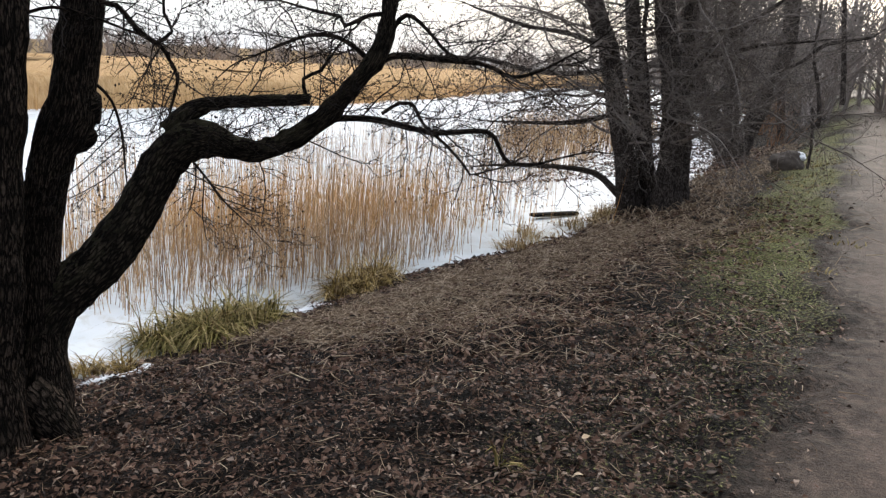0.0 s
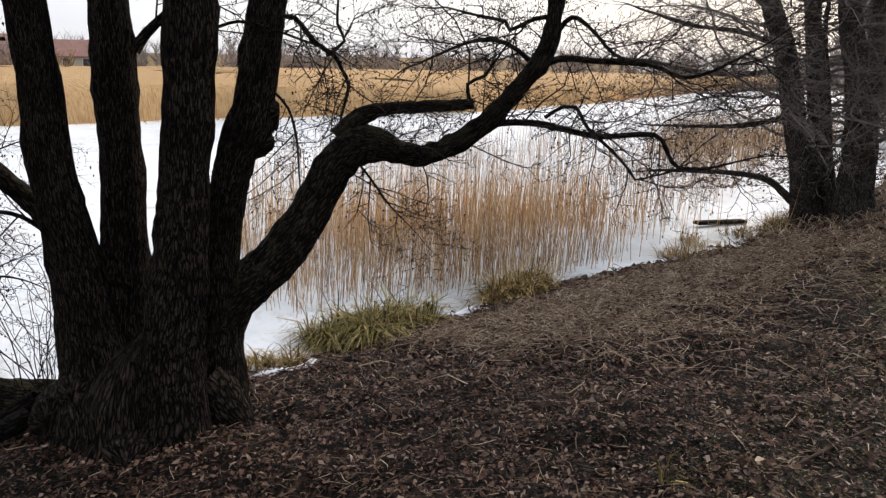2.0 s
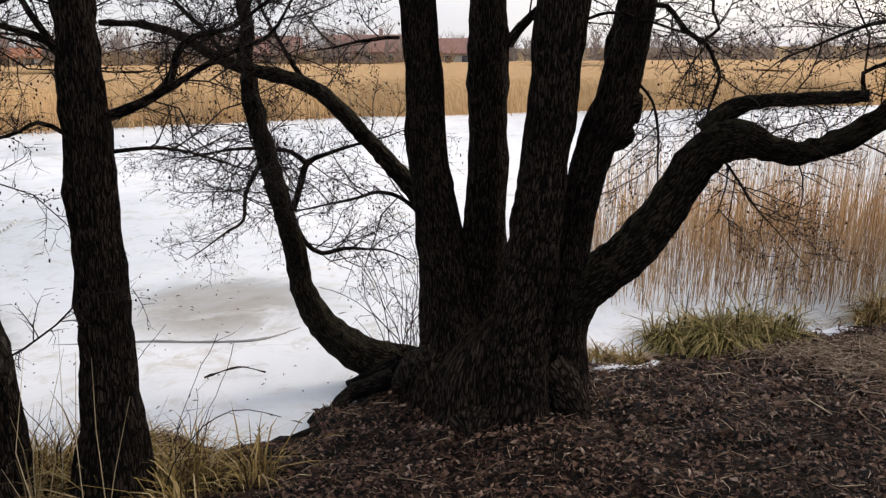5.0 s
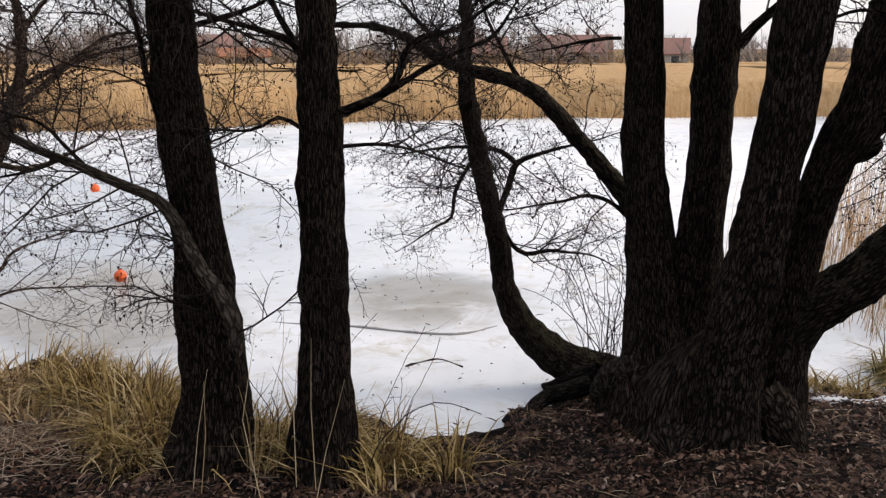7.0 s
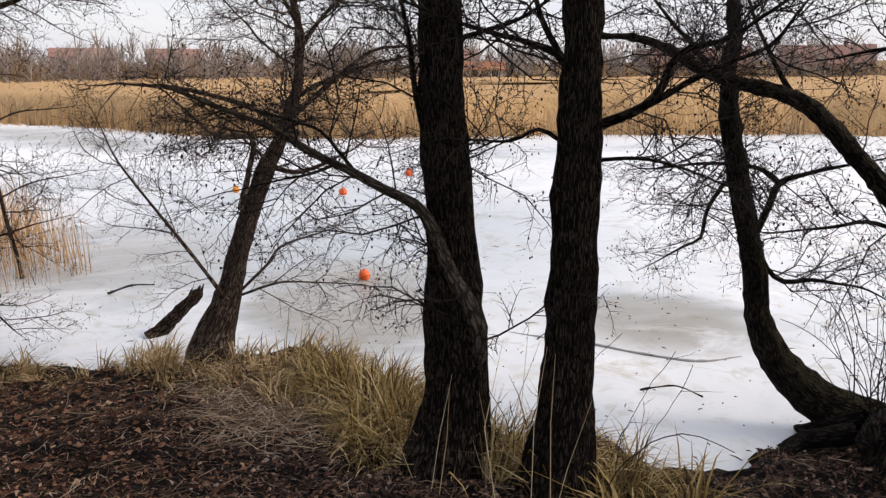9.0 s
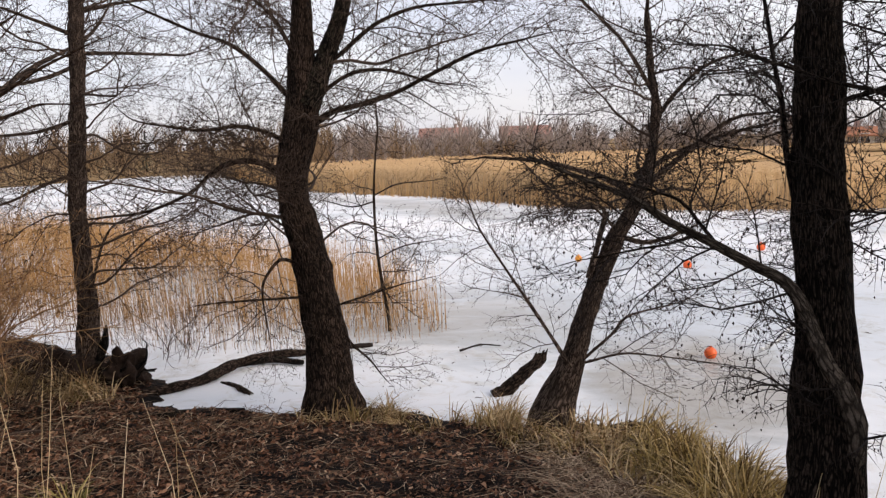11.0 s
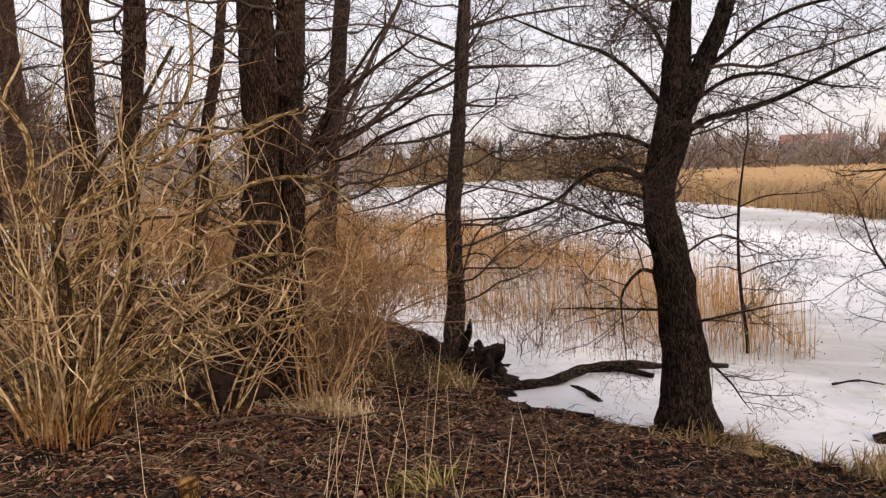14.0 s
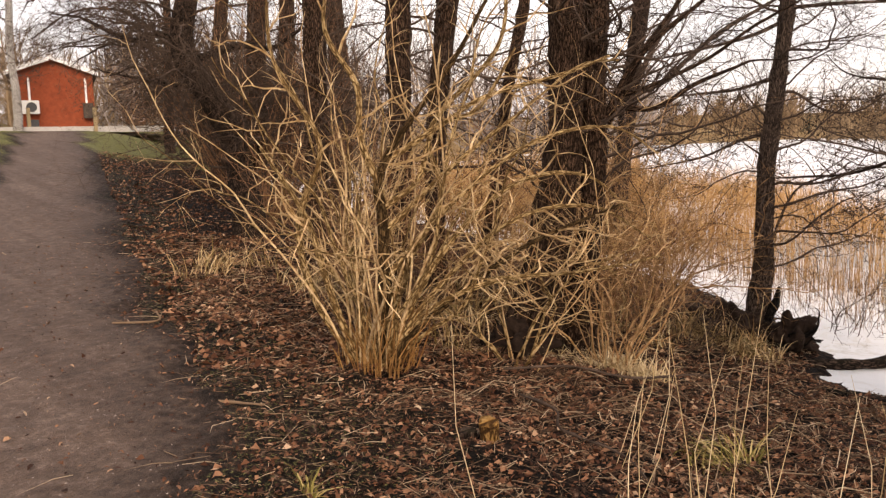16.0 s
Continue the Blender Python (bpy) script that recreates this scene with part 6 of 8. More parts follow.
def tufts(name, label, spots, material, blades, length, spread, hang=(0, 0), width=0.0056, droop=0.48):
    """Clumps of grass; hang: the way in which they lean."""
    geo = Geo()
    for x, y, size in spots:
        if y < -2 and float(path_edge(x, y)) < 0.5:
            continue
        size *= 0.75 + 0.5 * rng.random()
        comb = rng.normal(size=2) * 0.42
        for _ in range(int(blades * size * 0.75)):
            a, d = rng.random() * 6.28, 0.72 * spread * size * math.sqrt(rng.random())
            bx, by = x + math.cos(a) * d, y + math.sin(a) * d
            z = max(ground_at_fast(bx, by), LAKE_Z) - 0.02
            b = a + random.gauss(0, 1.5)
            tilt = (0.2 + 0.5 * rng.random()) * (0.5 + 0.8 * d / (spread * size))
            lying = rng.random() < 0.3
            if lying:
                tilt *= 3.0
            blade(geo, (bx, by, z), (math.cos(b) * tilt + hang[0] + comb[0], math.sin(b) * tilt + hang[1] + comb[1], 0.45 if lying else 1.0), 1.25 * length * (0.35 + 0.95 * rng.random()) * (0.7 + 0.3 * size), width * (0.6 + 0.7 * rng.random()), droop * (0.6 + 1.1 * rng.random()))
    return tagged(new(name, geo.mesh(name, material)), label, "grass", kind="stuff")


# a table of heights near the bank, to lay small things down quickly
TX, TY = np.arange(-14, 8.01, 0.1), np.arange(-14, 16.01, 0.1)
TABLE = land_height(*np.meshgrid(TX, TY))


def ground_at_fast(x, y):
    i, j = (y + 14) / 0.1, (x + 14) / 0.1
    if not (0 <= i < len(TY) - 1 and 0 <= j < len(TX) - 1):
        return ground_at(x, y)
    a, b = int(i), int(j)
    u, v = i - a, j - b
    return float((TABLE[a, b] * (1 - v) + TABLE[a, b + 1] * v) * (1 - u) + (TABLE[a + 1, b] * (1 - v) + TABLE[a + 1, b + 1] * v) * u)


def spots_along(points, count, jitter, lo, hi):
    p, out = np.array(points, float), []
    for _ in range(count):
        i = rng.integers(0, len(p) - 1)
        q = p[i] + (p[i + 1] - p[i]) * rng.random() + rng.normal(size=2) * jitter
        out.append((q[0], q[1], lo + (hi - lo) * rng.random()))
    return out


tufts("grass_tuft", "large green and straw tuft of sedge at the ice edge", spots_along([(-2.2, 6.4), (-1.98, 6.6), (-1.78, 6.9)], 40, 0.13, 0.6, 1.15), GRASS_GREEN, 130, 0.46, 0.17, (-0.15, -0.1), 0.0065, 0.85)
tufts("grass_tuft", "green sedge tuft along the ice edge", spots_along([(-1.15, 7.95), (-0.85, 8.3), (-0.55, 8.65)], 26, 0.10, 0.4, 0.95), GRASS_MIX, 120, 0.42, 0.16, (-0.1, -0.1), 0.0065, 0.6)
tufts("grass_tuft", "small tuft of grass at the ice edge", spots_along([(-2.85, 5.6), (-2.3, 5.85)], 14, 0.06, 0.4, 0.8), GRASS_MIX, 90, 0.24, 0.12, (-0.2, 0.1))
tufts("grass_tuft", "low sedge fringe before the cluster of alders", spots_along([(0.6, 10.3), (1.9, 11.9), (3.2, 13.9)], 26, 0.25, 0.6, 1.1), GRASS_DRY, 110, 0.3, 0.22, (-0.2, 0.1))
tufts("grass_tuft", "long overhanging grass round the two bank alders", spots_along([(-3.35, 2.45), (-3.75, 2.2), (-4.2, 1.9), (-4.6, 1.6)], 26, 0.14, 0.6, 1.1), GRASS_MIX, 150, 0.40, 0.2, (-0.2, 0.1))
tufts("grass_tuft", "long yellow-green grass on the lake bank", spots_along([(-4.75, 1.6), (-5.2, 1.5), (-5.8, 1.3), (-6.4, 1.05)], 34, 0.13, 0.6, 1.15), GRASS_MIX, 190, 0.38, 0.22, (-0.4, 0.2))
tufts("grass_tuft", "shaggy straw-green grass lying over the bank top", spots_along([(-4.75, 1.35), (-4.55, 1.25), (-4.95, 1.2)], 16, 0.12, 0.5, 0.9), GRASS_MIX, 120, 0.32, 0.2, (0.2, -0.15))
tufts("grass_tuft", "dry grass on the bank by the leaning alder", spots_along([(-5.2, 1.0), (-5.8, 0.8), (-6.4, 0.5), (-6.8, 0.0)], 20, 0.22, 0.5, 1.0), GRASS_DRY, 120, 0.28, 0.22, (-0.3, 0.1))
tufts("grass_tuft", "grass along the bank edge to the forked alder", spots_along([(-6.75, 0.1), (-6.85, -0.6), (-6.95, -1.2), (-7.0, -1.8)], 18, 0.16, 0.4, 0.9), GRASS_DRY, 110, 0.26, 0.2, (-0.3, 0.0))
tufts("grass_tuft", "pale flattened tuft of dry grass on the leaf litter", spots_along([(-5.60, -4.37), (-5.83, -3.91)], 9, 0.15, 0.7, 1.1), HAY, 170, 0.2, 0.26, (0.1, -0.1))
tufts("grass_tuft", "dry grass by the root stump", spots_along([(-7.5, -3.75), (-7.75, -4.2), (-7.5, -4.7)], 20, 0.14, 0.6, 1.0), GRASS_DRY, 120, 0.35, 0.2)
tufts("grass_tuft", "dry grass in the thicket", spots_along([(-5.2, -5.4), (-6.2, -5.8), (-7.4, -5.6), (-5.4, -7.5), (-4.6, -9.5)], 60, 0.45, 0.6, 1.1), GRASS_DRY, 70, 0.36, 0.3)
tufts("grass_tuft", "sparse grass at the path verge", spots_along([(2.9, 7.6), (3.9, 9.6), (6.4, 14.6), (8.6, 19.0)], 230, 0.42, 0.5, 1.0), GRASS_GREEN, 40, 0.075, 0.22, (0, 0), 0.008)
tufts("grass_tuft", "small yellow-green tuft in the leaf litter", [(-3.05, -2.35, 1.0), (-2.85, -2.55, 0.8), (-4.54, -2.57, 1.15), (-4.4, -2.7, 0.9), (-4.66, -2.5, 0.8), (-2.1, -4.6, 0.4), (-2.2, -3.4, 0.4), (0.3, 3.35, 0.35)], GRASS_GREEN, 70, 0.24, 0.11)


def tall_stalks():
    geo = Geo()
    for k in range(32):
        x, y = -2.55 - 1.6 * rng.random(), -1.3 - 1.7 * rng.random()
        if k >= 18:
            x, y = -3.1 - 1.0 * rng.random(), 1.3 + 1.0 * rng.random()
        h = 0.45 + 0.65 * rng.random()
        z = ground_at_fast(x, y)
        stalk(geo, (x, y, z - 0.02), (x + rng.normal() * 0.16, y + rng.normal() * 0.16, z + h), 0.0026, 0.04, 4)
    tagged(new("dry_stalks", geo.mesh("dry_stalks", HAY)), "thin pale dry stalks standing on the bank", "stalks", kind="stuff")


tall_stalks()


def leaf(geo, x, y, z, s, flat=0.35):
    """A curled dead leaf of two folded halves."""
    rnd, g = random.random, random.gauss
    a = rnd() * 6.28
    c, d = math.cos(a), math.sin(a)
    tilt, roll = g(0, 0.4), (0.25 + 1.0 * rnd()) * s * (1 if rnd() < 0.65 else -0.6)
    w, o = s * (0.16 + 0.34 * rnd() ** 1.4), len(geo.v)
    nose, tail = g(0, 1) * flat * s, g(0, 0.6) * flat * s
    k, off = 0.8 + 0.4 * rnd(), g(0, 0.12) * s
    for u, v, h in ((-s, 0, tail), (-s * 0.35, w + off, roll * k + w * tilt), (s * 0.4, w * 0.75 + off, roll + w * tilt), (s, off, nose), (s * 0.4, off - w * 0.75, roll * 0.7 - w * tilt), (-s * 0.35, off - w, roll * 0.8 * k - w * tilt)):
        geo.v.append((x + c * u - d * v, y + d * u + c * v, z + 0.005 + h * 0.8 + abs(roll) * 0.2))
    geo.f += [(o, o + 1, o + 5), (o + 1, o + 2, o + 4, o + 5), (o + 2, o + 3, o + 4)]


def shred(geo, x, y, z, s):
    """A scrap of a broken leaf, folded along its middle."""
    rnd = random.random
    a, w, o = rnd() * 6.28, s * (0.22 + 0.4 * rnd()), len(geo.v)
    c, d, h = math.cos(a), math.sin(a), (rnd() - 0.3) * 1.7 * s
    n, m = (rnd() - 0.3) * s, 0.6 * (rnd() - 0.5) * s
    geo.v += [(x - c * s, y - d * s, z + 0.004), (x - d * w + c * m, y + c * w + d * m, z + 0.005 + max(h, 0)), (x + c * s, y + d * s, z + 0.006 + max(n, 0)), (x + d * w, y - c * w, z + 0.005 + max(-h, 0))]
    geo.f += [(o, o + 1, o + 2), (o, o + 2, o + 3)]


def path_edge_fast(x, y):
    s = x * 0.453 + y * 0.892
    return -(x * 0.892 - y * 0.453) + 0.16 * min(max(-s - 4.5, 0), 60) - 0.05 + 0.12 * math.sin(s * 1.3) + 0.08 * math.sin(s * 3.1 + 1)


def litter():
    leaves, dry, bits = Geo(), Geo(), Geo()
    made, rnd = 0, random.random
    while made < 300000:
        r, a = 2.3 + 11.0 * rnd(), rnd() * 6.28
        x, y = -0.2 + r * math.cos(a), -0.2 + r * math.sin(a)
        e = path_edge_fast(x, y)
        along_path = x * 0.453 + y * 0.892
        if e < -3 or (e < 0.8 and rnd() > (0.22 + e if e > 0 else 0.10 + 0.3 * e if e > -0.25 else 0.012)) or (along_path > 6 and e < 1.7 and rnd() < 0.75):
            continue
        made += 1
        if not (-14 < x < 8 and -14 < y < 16):
            continue
        z = ground_at_fast(x, y)
        if z < LAKE_Z + 0.05:
            continue
        if rnd() < (0.80 if y + 0.35 * x < -1.2 else 0.90):
            west = y + 0.35 * x + 0.4 * random.gauss(0, 1) < -1.2
            put, size = dry if west else leaves, (0.006 + 0.014 * rnd() ** 2.0) * (1 + 0.075 * r)
            if rnd() < 0.2:
                leaf(put, x, y, z, size * 1.25)
            else:
                shred(put, x, y, z + 0.012 * rnd(), size)
        else:
            b, ln, fat = rnd() * 6.28, (0.03 + (0.13 if y > -1 else 0.2) * rnd() ** 2.4) * (1 + 0.05 * r), 0.65 + 0.06 * r
            p = (x, y, z + 0.012 + 0.012 * rnd())
            q = (x + math.cos(b) * ln, y + math.sin(b) * ln, p[2] + random.gauss(0, 0.012))
            m = ((p[0] + q[0]) / 2 + random.gauss(0, 0.12 * ln), (p[1] + q[1]) / 2 + random.gauss(0, 0.12 * ln), (p[2] + q[2]) / 2 + 0.03 * ln)
            thin(bits, [(*p, 0.0022 * fat), (*m, 0.0024 * fat), (*q, 0.0014 * fat)] if ln > 0.1 else [(*p, 0.0022 * fat), (*q, 0.0014 * fat)])
    for k in range(30000):
        x, y = -3.6 - 5.6 * rnd(), -1.6 - 7.2 * rnd()
        z = ground_at_fast(x, y)
        if z < LAKE_Z + 0.05 or path_edge_fast(x, y) < 0.5:
            continue
        if k % 9:
            shred(dry, x, y, z + 0.01 * rnd(), 0.012 + 0.018 * rnd())
        else:
            b, ln = rnd() * 6.28, 0.1 + 0.4 * rnd() ** 2
            c, d = math.cos(b) * ln, math.sin(b) * ln
            thin(bits, [(x, y, z + 0.01, 0.0032), (x + c * 0.5 + random.gauss(0, 0.1 * ln), y + d * 0.5, z + 0.03 + 0.12 * ln, 0.003), (x + c, y + d, z + 0.02, 0.002)])
    for k in range(15000):
        x, y = -3.0 + 8.5 * rnd(), 4.6 + 7.5 * rnd()
        z, e = ground_at_fast(x, y), path_edge_fast(x, y)
        if z < LAKE_Z + 0.05 or e < 0.5 or (e < 1.8 and rnd() < 0.6):
            continue
        if k % 7:
            leaf(leaves, x, y, z + 0.008, 0.020 + 0.022 * rnd(), 0.5)
        else:
            b, ln = rnd() * 6.28, 0.12 + 0.3 * rnd() ** 2
            c, d, n = math.cos(b) * ln, math.sin(b) * ln, random.gauss(0, 0.2)
            thin(bits, [(x, y, z + 0.02, 0.004), (x + c * 0.5 - d * n, y + d * 0.5 + c * n, z + 0.035, 0.004), (x + c, y + d, ground_at_fast(x + c, y + d) + 0.02, 0.0025)])
    for _ in range(16000):
        s, e = 8 + 16 * rnd() ** 1.2, 0.2 + 6.0 * rnd()
        if e < 1.8 and rnd() < 0.8:
            continue
        x, y = PATH_DIR[0] * s - PATH_DIR[1] * e, PATH_DIR[1] * s + PATH_DIR[0] * e
        z = ground_at_fast(x, y) if y < 15.9 and x < 7.9 else -0.6 * min(1.0, e / 5.5) ** 1.1
        if z > LAKE_Z + 0.06:
            shred(leaves, x, y, z + 0.01, 0.02 + 0.026 * rnd())
    for _ in range(11000):
        s, e = -6 - 20 * rnd() ** 1.2, 0.15 + 3.2 * rnd()
        e -= 0.16 * max(0, -s - 4.5)
        x, y = PATH_DIR[0] * s - PATH_DIR[1] * e, PATH_DIR[1] * s + PATH_DIR[0] * e
        shred(dry, x, y, ground_at_fast(x, y) + 0.01, 0.018 + 0.03 * rnd())
    for _ in range(6500):
        s, e = -3 - 14 * rnd() ** 1.2, 0.3 - 2.6 * rnd() ** 1.7
        x, y = PATH_DIR[0] * s - PATH_DIR[1] * (e - 0.16 * max(0, -s - 4.5)), PATH_DIR[1] * s + PATH_DIR[0] * (e - 0.16 * max(0, -s - 4.5))
        leaf(dry, x, y, ground_at_fast(x, y) - 0.004, 0.006 + 0.018 * rnd() ** 3, 0.15)
    hay = Geo()
    for k in range(10000):
        t, w = rnd(), abs(random.gauss(0, 1.1)) - 0.15
        x, y = (-1.75 + 3.9 * t + w * 0.89 + 0.2, 6.1 + 5.0 * t - w * 0.45) if k % 9 else (-4.7 - 1.6 * rnd(), 0.3 + 1.1 * rnd())
        z = ground_at_fast(x, y)
        if z < LAKE_Z + 0.03:
            continue
        b, ln = rnd() * 6.28, 0.1 + 0.3 * rnd()
        c, d, n = math.cos(b) * ln, math.sin(b) * ln, random.gauss(0, 0.25)
        x2, y2 = x + c, y + d
        thin(hay, [(x, y, z + 0.012, 0.0026), (x + c * 0.5 - d * n, y + d * 0.5 + c * n, (z + ground_at_fast(x2, y2)) / 2 + 0.02 + 0.05 * rnd(), 0.0026), (x2, y2, max(LAKE_Z, ground_at_fast(x2, y2)) + 0.014, 0.0016)])
    for k in range(5200):
        s, e = 10.5 + 15 * rnd(), 1.3 + 4.2 * rnd()
        x, y = PATH_DIR[0] * s - PATH_DIR[1] * e, PATH_DIR[1] * s + PATH_DIR[0] * e
        z = ground_at(x, y) if k % 2 else ground_at_fast(x, y)
        if z < LAKE_Z + 0.06:
            continue
        b, ln = rnd() * 6.28, 0.15 + 0.3 * rnd()
        thin(hay, [(x, y, z + 0.01, 0.005), (x + math.cos(b) * ln * 0.5, y + math.sin(b) * ln * 0.5, z + 0.05 + 0.10 * rnd(), 0.005), (x + math.cos(b) * ln, y + math.sin(b) * ln, z + 0.03, 0.003)])
    tagged(new("hay_litter", hay.mesh("hay_litter", HAY_DULL)), "flattened dead stems lying matted along the bank edge", "hay", kind="stuff")
    flecks = Geo()
    for _ in range(420):
        x, y = -3.8 - 6.5 * rnd() ** 1.3, -2.5 + 8.0 * rnd()
        b, ln = rnd() * 6.28, 0.015 + 0.09 * rnd() ** 3
        if ground_at_fast(x, y) < LAKE_Z:
            thin(flecks, [(x, y, LAKE_Z + 0.014, 0.004), (x + math.cos(b) * ln * 0.5, y + math.sin(b) * ln * 0.5, LAKE_Z + 0.02, 0.005), (x + math.cos(b) * ln, y + math.sin(b) * ln, LAKE_Z + 0.014, 0.003)])
    tagged(new("ice_debris", flecks.mesh("ice_debris", TWIG_BROWN)), "bits of bark and twig lying on the ice", "twigs", kind="stuff")
    grit = Geo()
    for _ in range(11000):
        s, e = -1.5 - 15 * rnd() ** 1.3, -0.1 - 3.3 * rnd()
        e -= 0.16 * max(0, -s - 4.5)
        x, y = PATH_DIR[0] * s - PATH_DIR[1] * e, PATH_DIR[1] * s + PATH_DIR[0] * e
        z, r, o = ground_at_fast(x, y), 0.003 + 0.006 * rnd() ** 3, len(grit.v)
        a = rnd() * 6.28
        c, d = math.cos(a) * r, math.sin(a) * r
        grit.v += [(x + c, y + d, z), (x - d * 0.7, y + c * 0.7, z), (x - c, y - d, z), (x + d * 0.7, y - c * 0.7, z), (x, y, z + r * 0.7)]
        grit.f += [(o, o + 1, o + 4), (o + 1, o + 2, o + 4), (o + 2, o + 3, o + 4), (o + 3, o, o + 4)]
    tagged(new("grit", grit.mesh("grit", GRIT)), "small stones pressed into the path", "gravel", kind="stuff")
    tagged(new("dead_leaves", leaves.mesh("dead_leaves", LITTER)), "dark brown wet dead leaves covering the bank", "leaves", kind="stuff")
    tagged(new("dead_leaves", dry.mesh("dead_leaves", LITTER_DRY)), "reddish-brown drier dead leaves before the thicket", "leaves", kind="stuff")
    tagged(new("straw_litter", bits.mesh("straw_litter", STRAW)), "broken straw and twigs lying among the leaves", "twigs", kind="stuff")


litter()

# ---- shrubs and thicket ----


def fork(geo, rows, depth, density, size, r, start=0.2):
    """Side twigs that leave at wide angles and bend, each with twigs of its own."""
    pts, g, rnd = rows[:, :3], random.gauss, random.random
    seg = np.linalg.norm(np.diff(pts, axis=0), axis=1)
    cum = np.concatenate([[0], np.cumsum(seg)])
    total = float(cum[-1])
    count = max(2, int(total * density * (1 - start) + rnd()))
    for j in range(count):
        u = start + (1 - start) * (j + rnd()) / count
        at = min(u, 0.995) * total
        i = int(np.searchsorted(cum, at, side="right") - 1)
        f = (at - cum[i]) / (seg[i] + 1e-9)
        p, t = pts[i] + (pts[i + 1] - pts[i]) * f, (pts[i + 1] - pts[i]) / (seg[i] + 1e-9)
        o = np.array([g(0, 1), g(0, 1), g(0, 0.9)])
        o -= t * o.dot(t)
        o /= np.linalg.norm(o) + 1e-9
        ln = size * (0.35 + 0.95 * rnd()) * (1.2 - 0.5 * u)
        rr = max(0.0012, min(rows[i, 3] * 0.7, r * (0.7 + 0.6 * rnd())))
        b = wander(p, t * (0.25 + 0.75 * rnd()) + o * (0.6 + 0.5 * rnd()), ln, rr, rr * 0.4, max(1, min(8, int(ln / 0.09))), 0.24, g(0.015, 0.05))
        thin(geo, b.tolist())
        if depth:
            fork(geo, b, depth - 1, density * 1.3, size * 0.5, r * 0.72, 0.12)


def shrub(name, at, label, stems, height, spread, material, density=5.0, size=0.5, radius=0.011, level=1, trunk=None, group="shrubs", fat=1.3, limbs=0, skirt=0, away=None, kink=0.28):
    """A bush of crooked limbs and straighter shoots from one foot, with forking side twigs."""
    x, y = at
    z = ground_at_fast(x, y)
    bush = thing(name, (x, y, z), label, "shrub", group)
    brush, tw, near = Geo(), Geo(), math.hypot(x, y) < 8
    for k in range(limbs):
        a, t = 6.28 * (k + random.random()) / limbs, spread * (0.25 + 0.9 * random.random())
        short = 1.0
        if away is not None and math.cos(a - away) > 0.1:
            t, short = t * 0.45, 0.75
        b = wander((x + math.cos(a) * 0.08, y + math.sin(a) * 0.08, z - 0.05), (math.cos(a) * t, math.sin(a) * t, 1.0), height * (0.6 + 0.5 * random.random()) * short, radius * (0.6 + 1.1 * random.random()), 0.003, 15, kink, 0.03)
        g = Geo()
        tube(g, spline(b, 0.09), 7, lumps=0.3, uv=near)
        part("limb", g, SHRUB_LIMB if near and material is SHRUB else material, bush, smooth=True)
        fork(tw, b, 1, density * (1.0 if near else 1.5), size * 1.35, (0.0056 if near else 0.0042) * fat, 0.15 if kink > 0.2 else 0.3)
    for k in range(stems):
        a, t = random.random() * 6.28, spread * (0.15 + 0.85 * random.random())
        if away is not None and math.cos(a - away) > 0.1:
            t *= 0.6
        foot = (x + math.cos(a) * 0.22 * random.random(), y + math.sin(a) * 0.22 * random.random(), z - 0.05)
        b = wander(foot, (math.cos(a) * t, math.sin(a) * t, 1.0), height * (0.4 + 0.65 * random.random()), radius * (0.5 + 0.8 * random.random()), 0.002, 12, 0.135 if near else 0.11, 0.01)
        if near and level:
            g = Geo()
            tube(g, spline(b, 0.16), 5, uv=False, cap=False)
            part("shoot", g, material, bush, smooth=True)
        else:
            tube(brush, spline(b, 0.2), 4, uv=False, cap=False)
        fork(tw, b, level, density * (0.5 if near else 0.95), size, 0.0038 * fat, 0.3)
    if skirt:
        low = Geo()
        for k in range(skirt):
            a, d = random.random() * 6.28, 0.3 * math.sqrt(random.random())
            t = 0.05 + 0.4 * random.random()
            b = wander((x + math.cos(a) * d, y + math.sin(a) * d, z - 0.04), (math.cos(a) * t, math.sin(a) * t, 1.0), 0.2 + 0.5 * random.random() ** 2, 0.007, 0.003, 4, 0.16)
            thin(low, b.tolist())
        tagged(part("basal_growth", low, SHRUB_BASE, bush, "orange-brown short shoots at the foot"), kind="stuff")
    for rows in trunk or []:
        g = Geo()
        s = spline(rows, 0.05)
        tube(g, s, 14, relief=0.006, lumps=0.2, uv=True)
        part("trunk", g, SHRUB_TRUNK if rows[0][3] > 0.034 else SHRUB_LIMB, bush, smooth=True)
        fork(tw, s, 1, density * 1.1, size * 1.4, 0.0064 * fat, 0.3)
    if brush.v:
        tagged(part("brush", brush, material, bush, smooth=True), kind="stuff")
    tagged(part("crown", tw, material, bush), kind="stuff")
    return bush


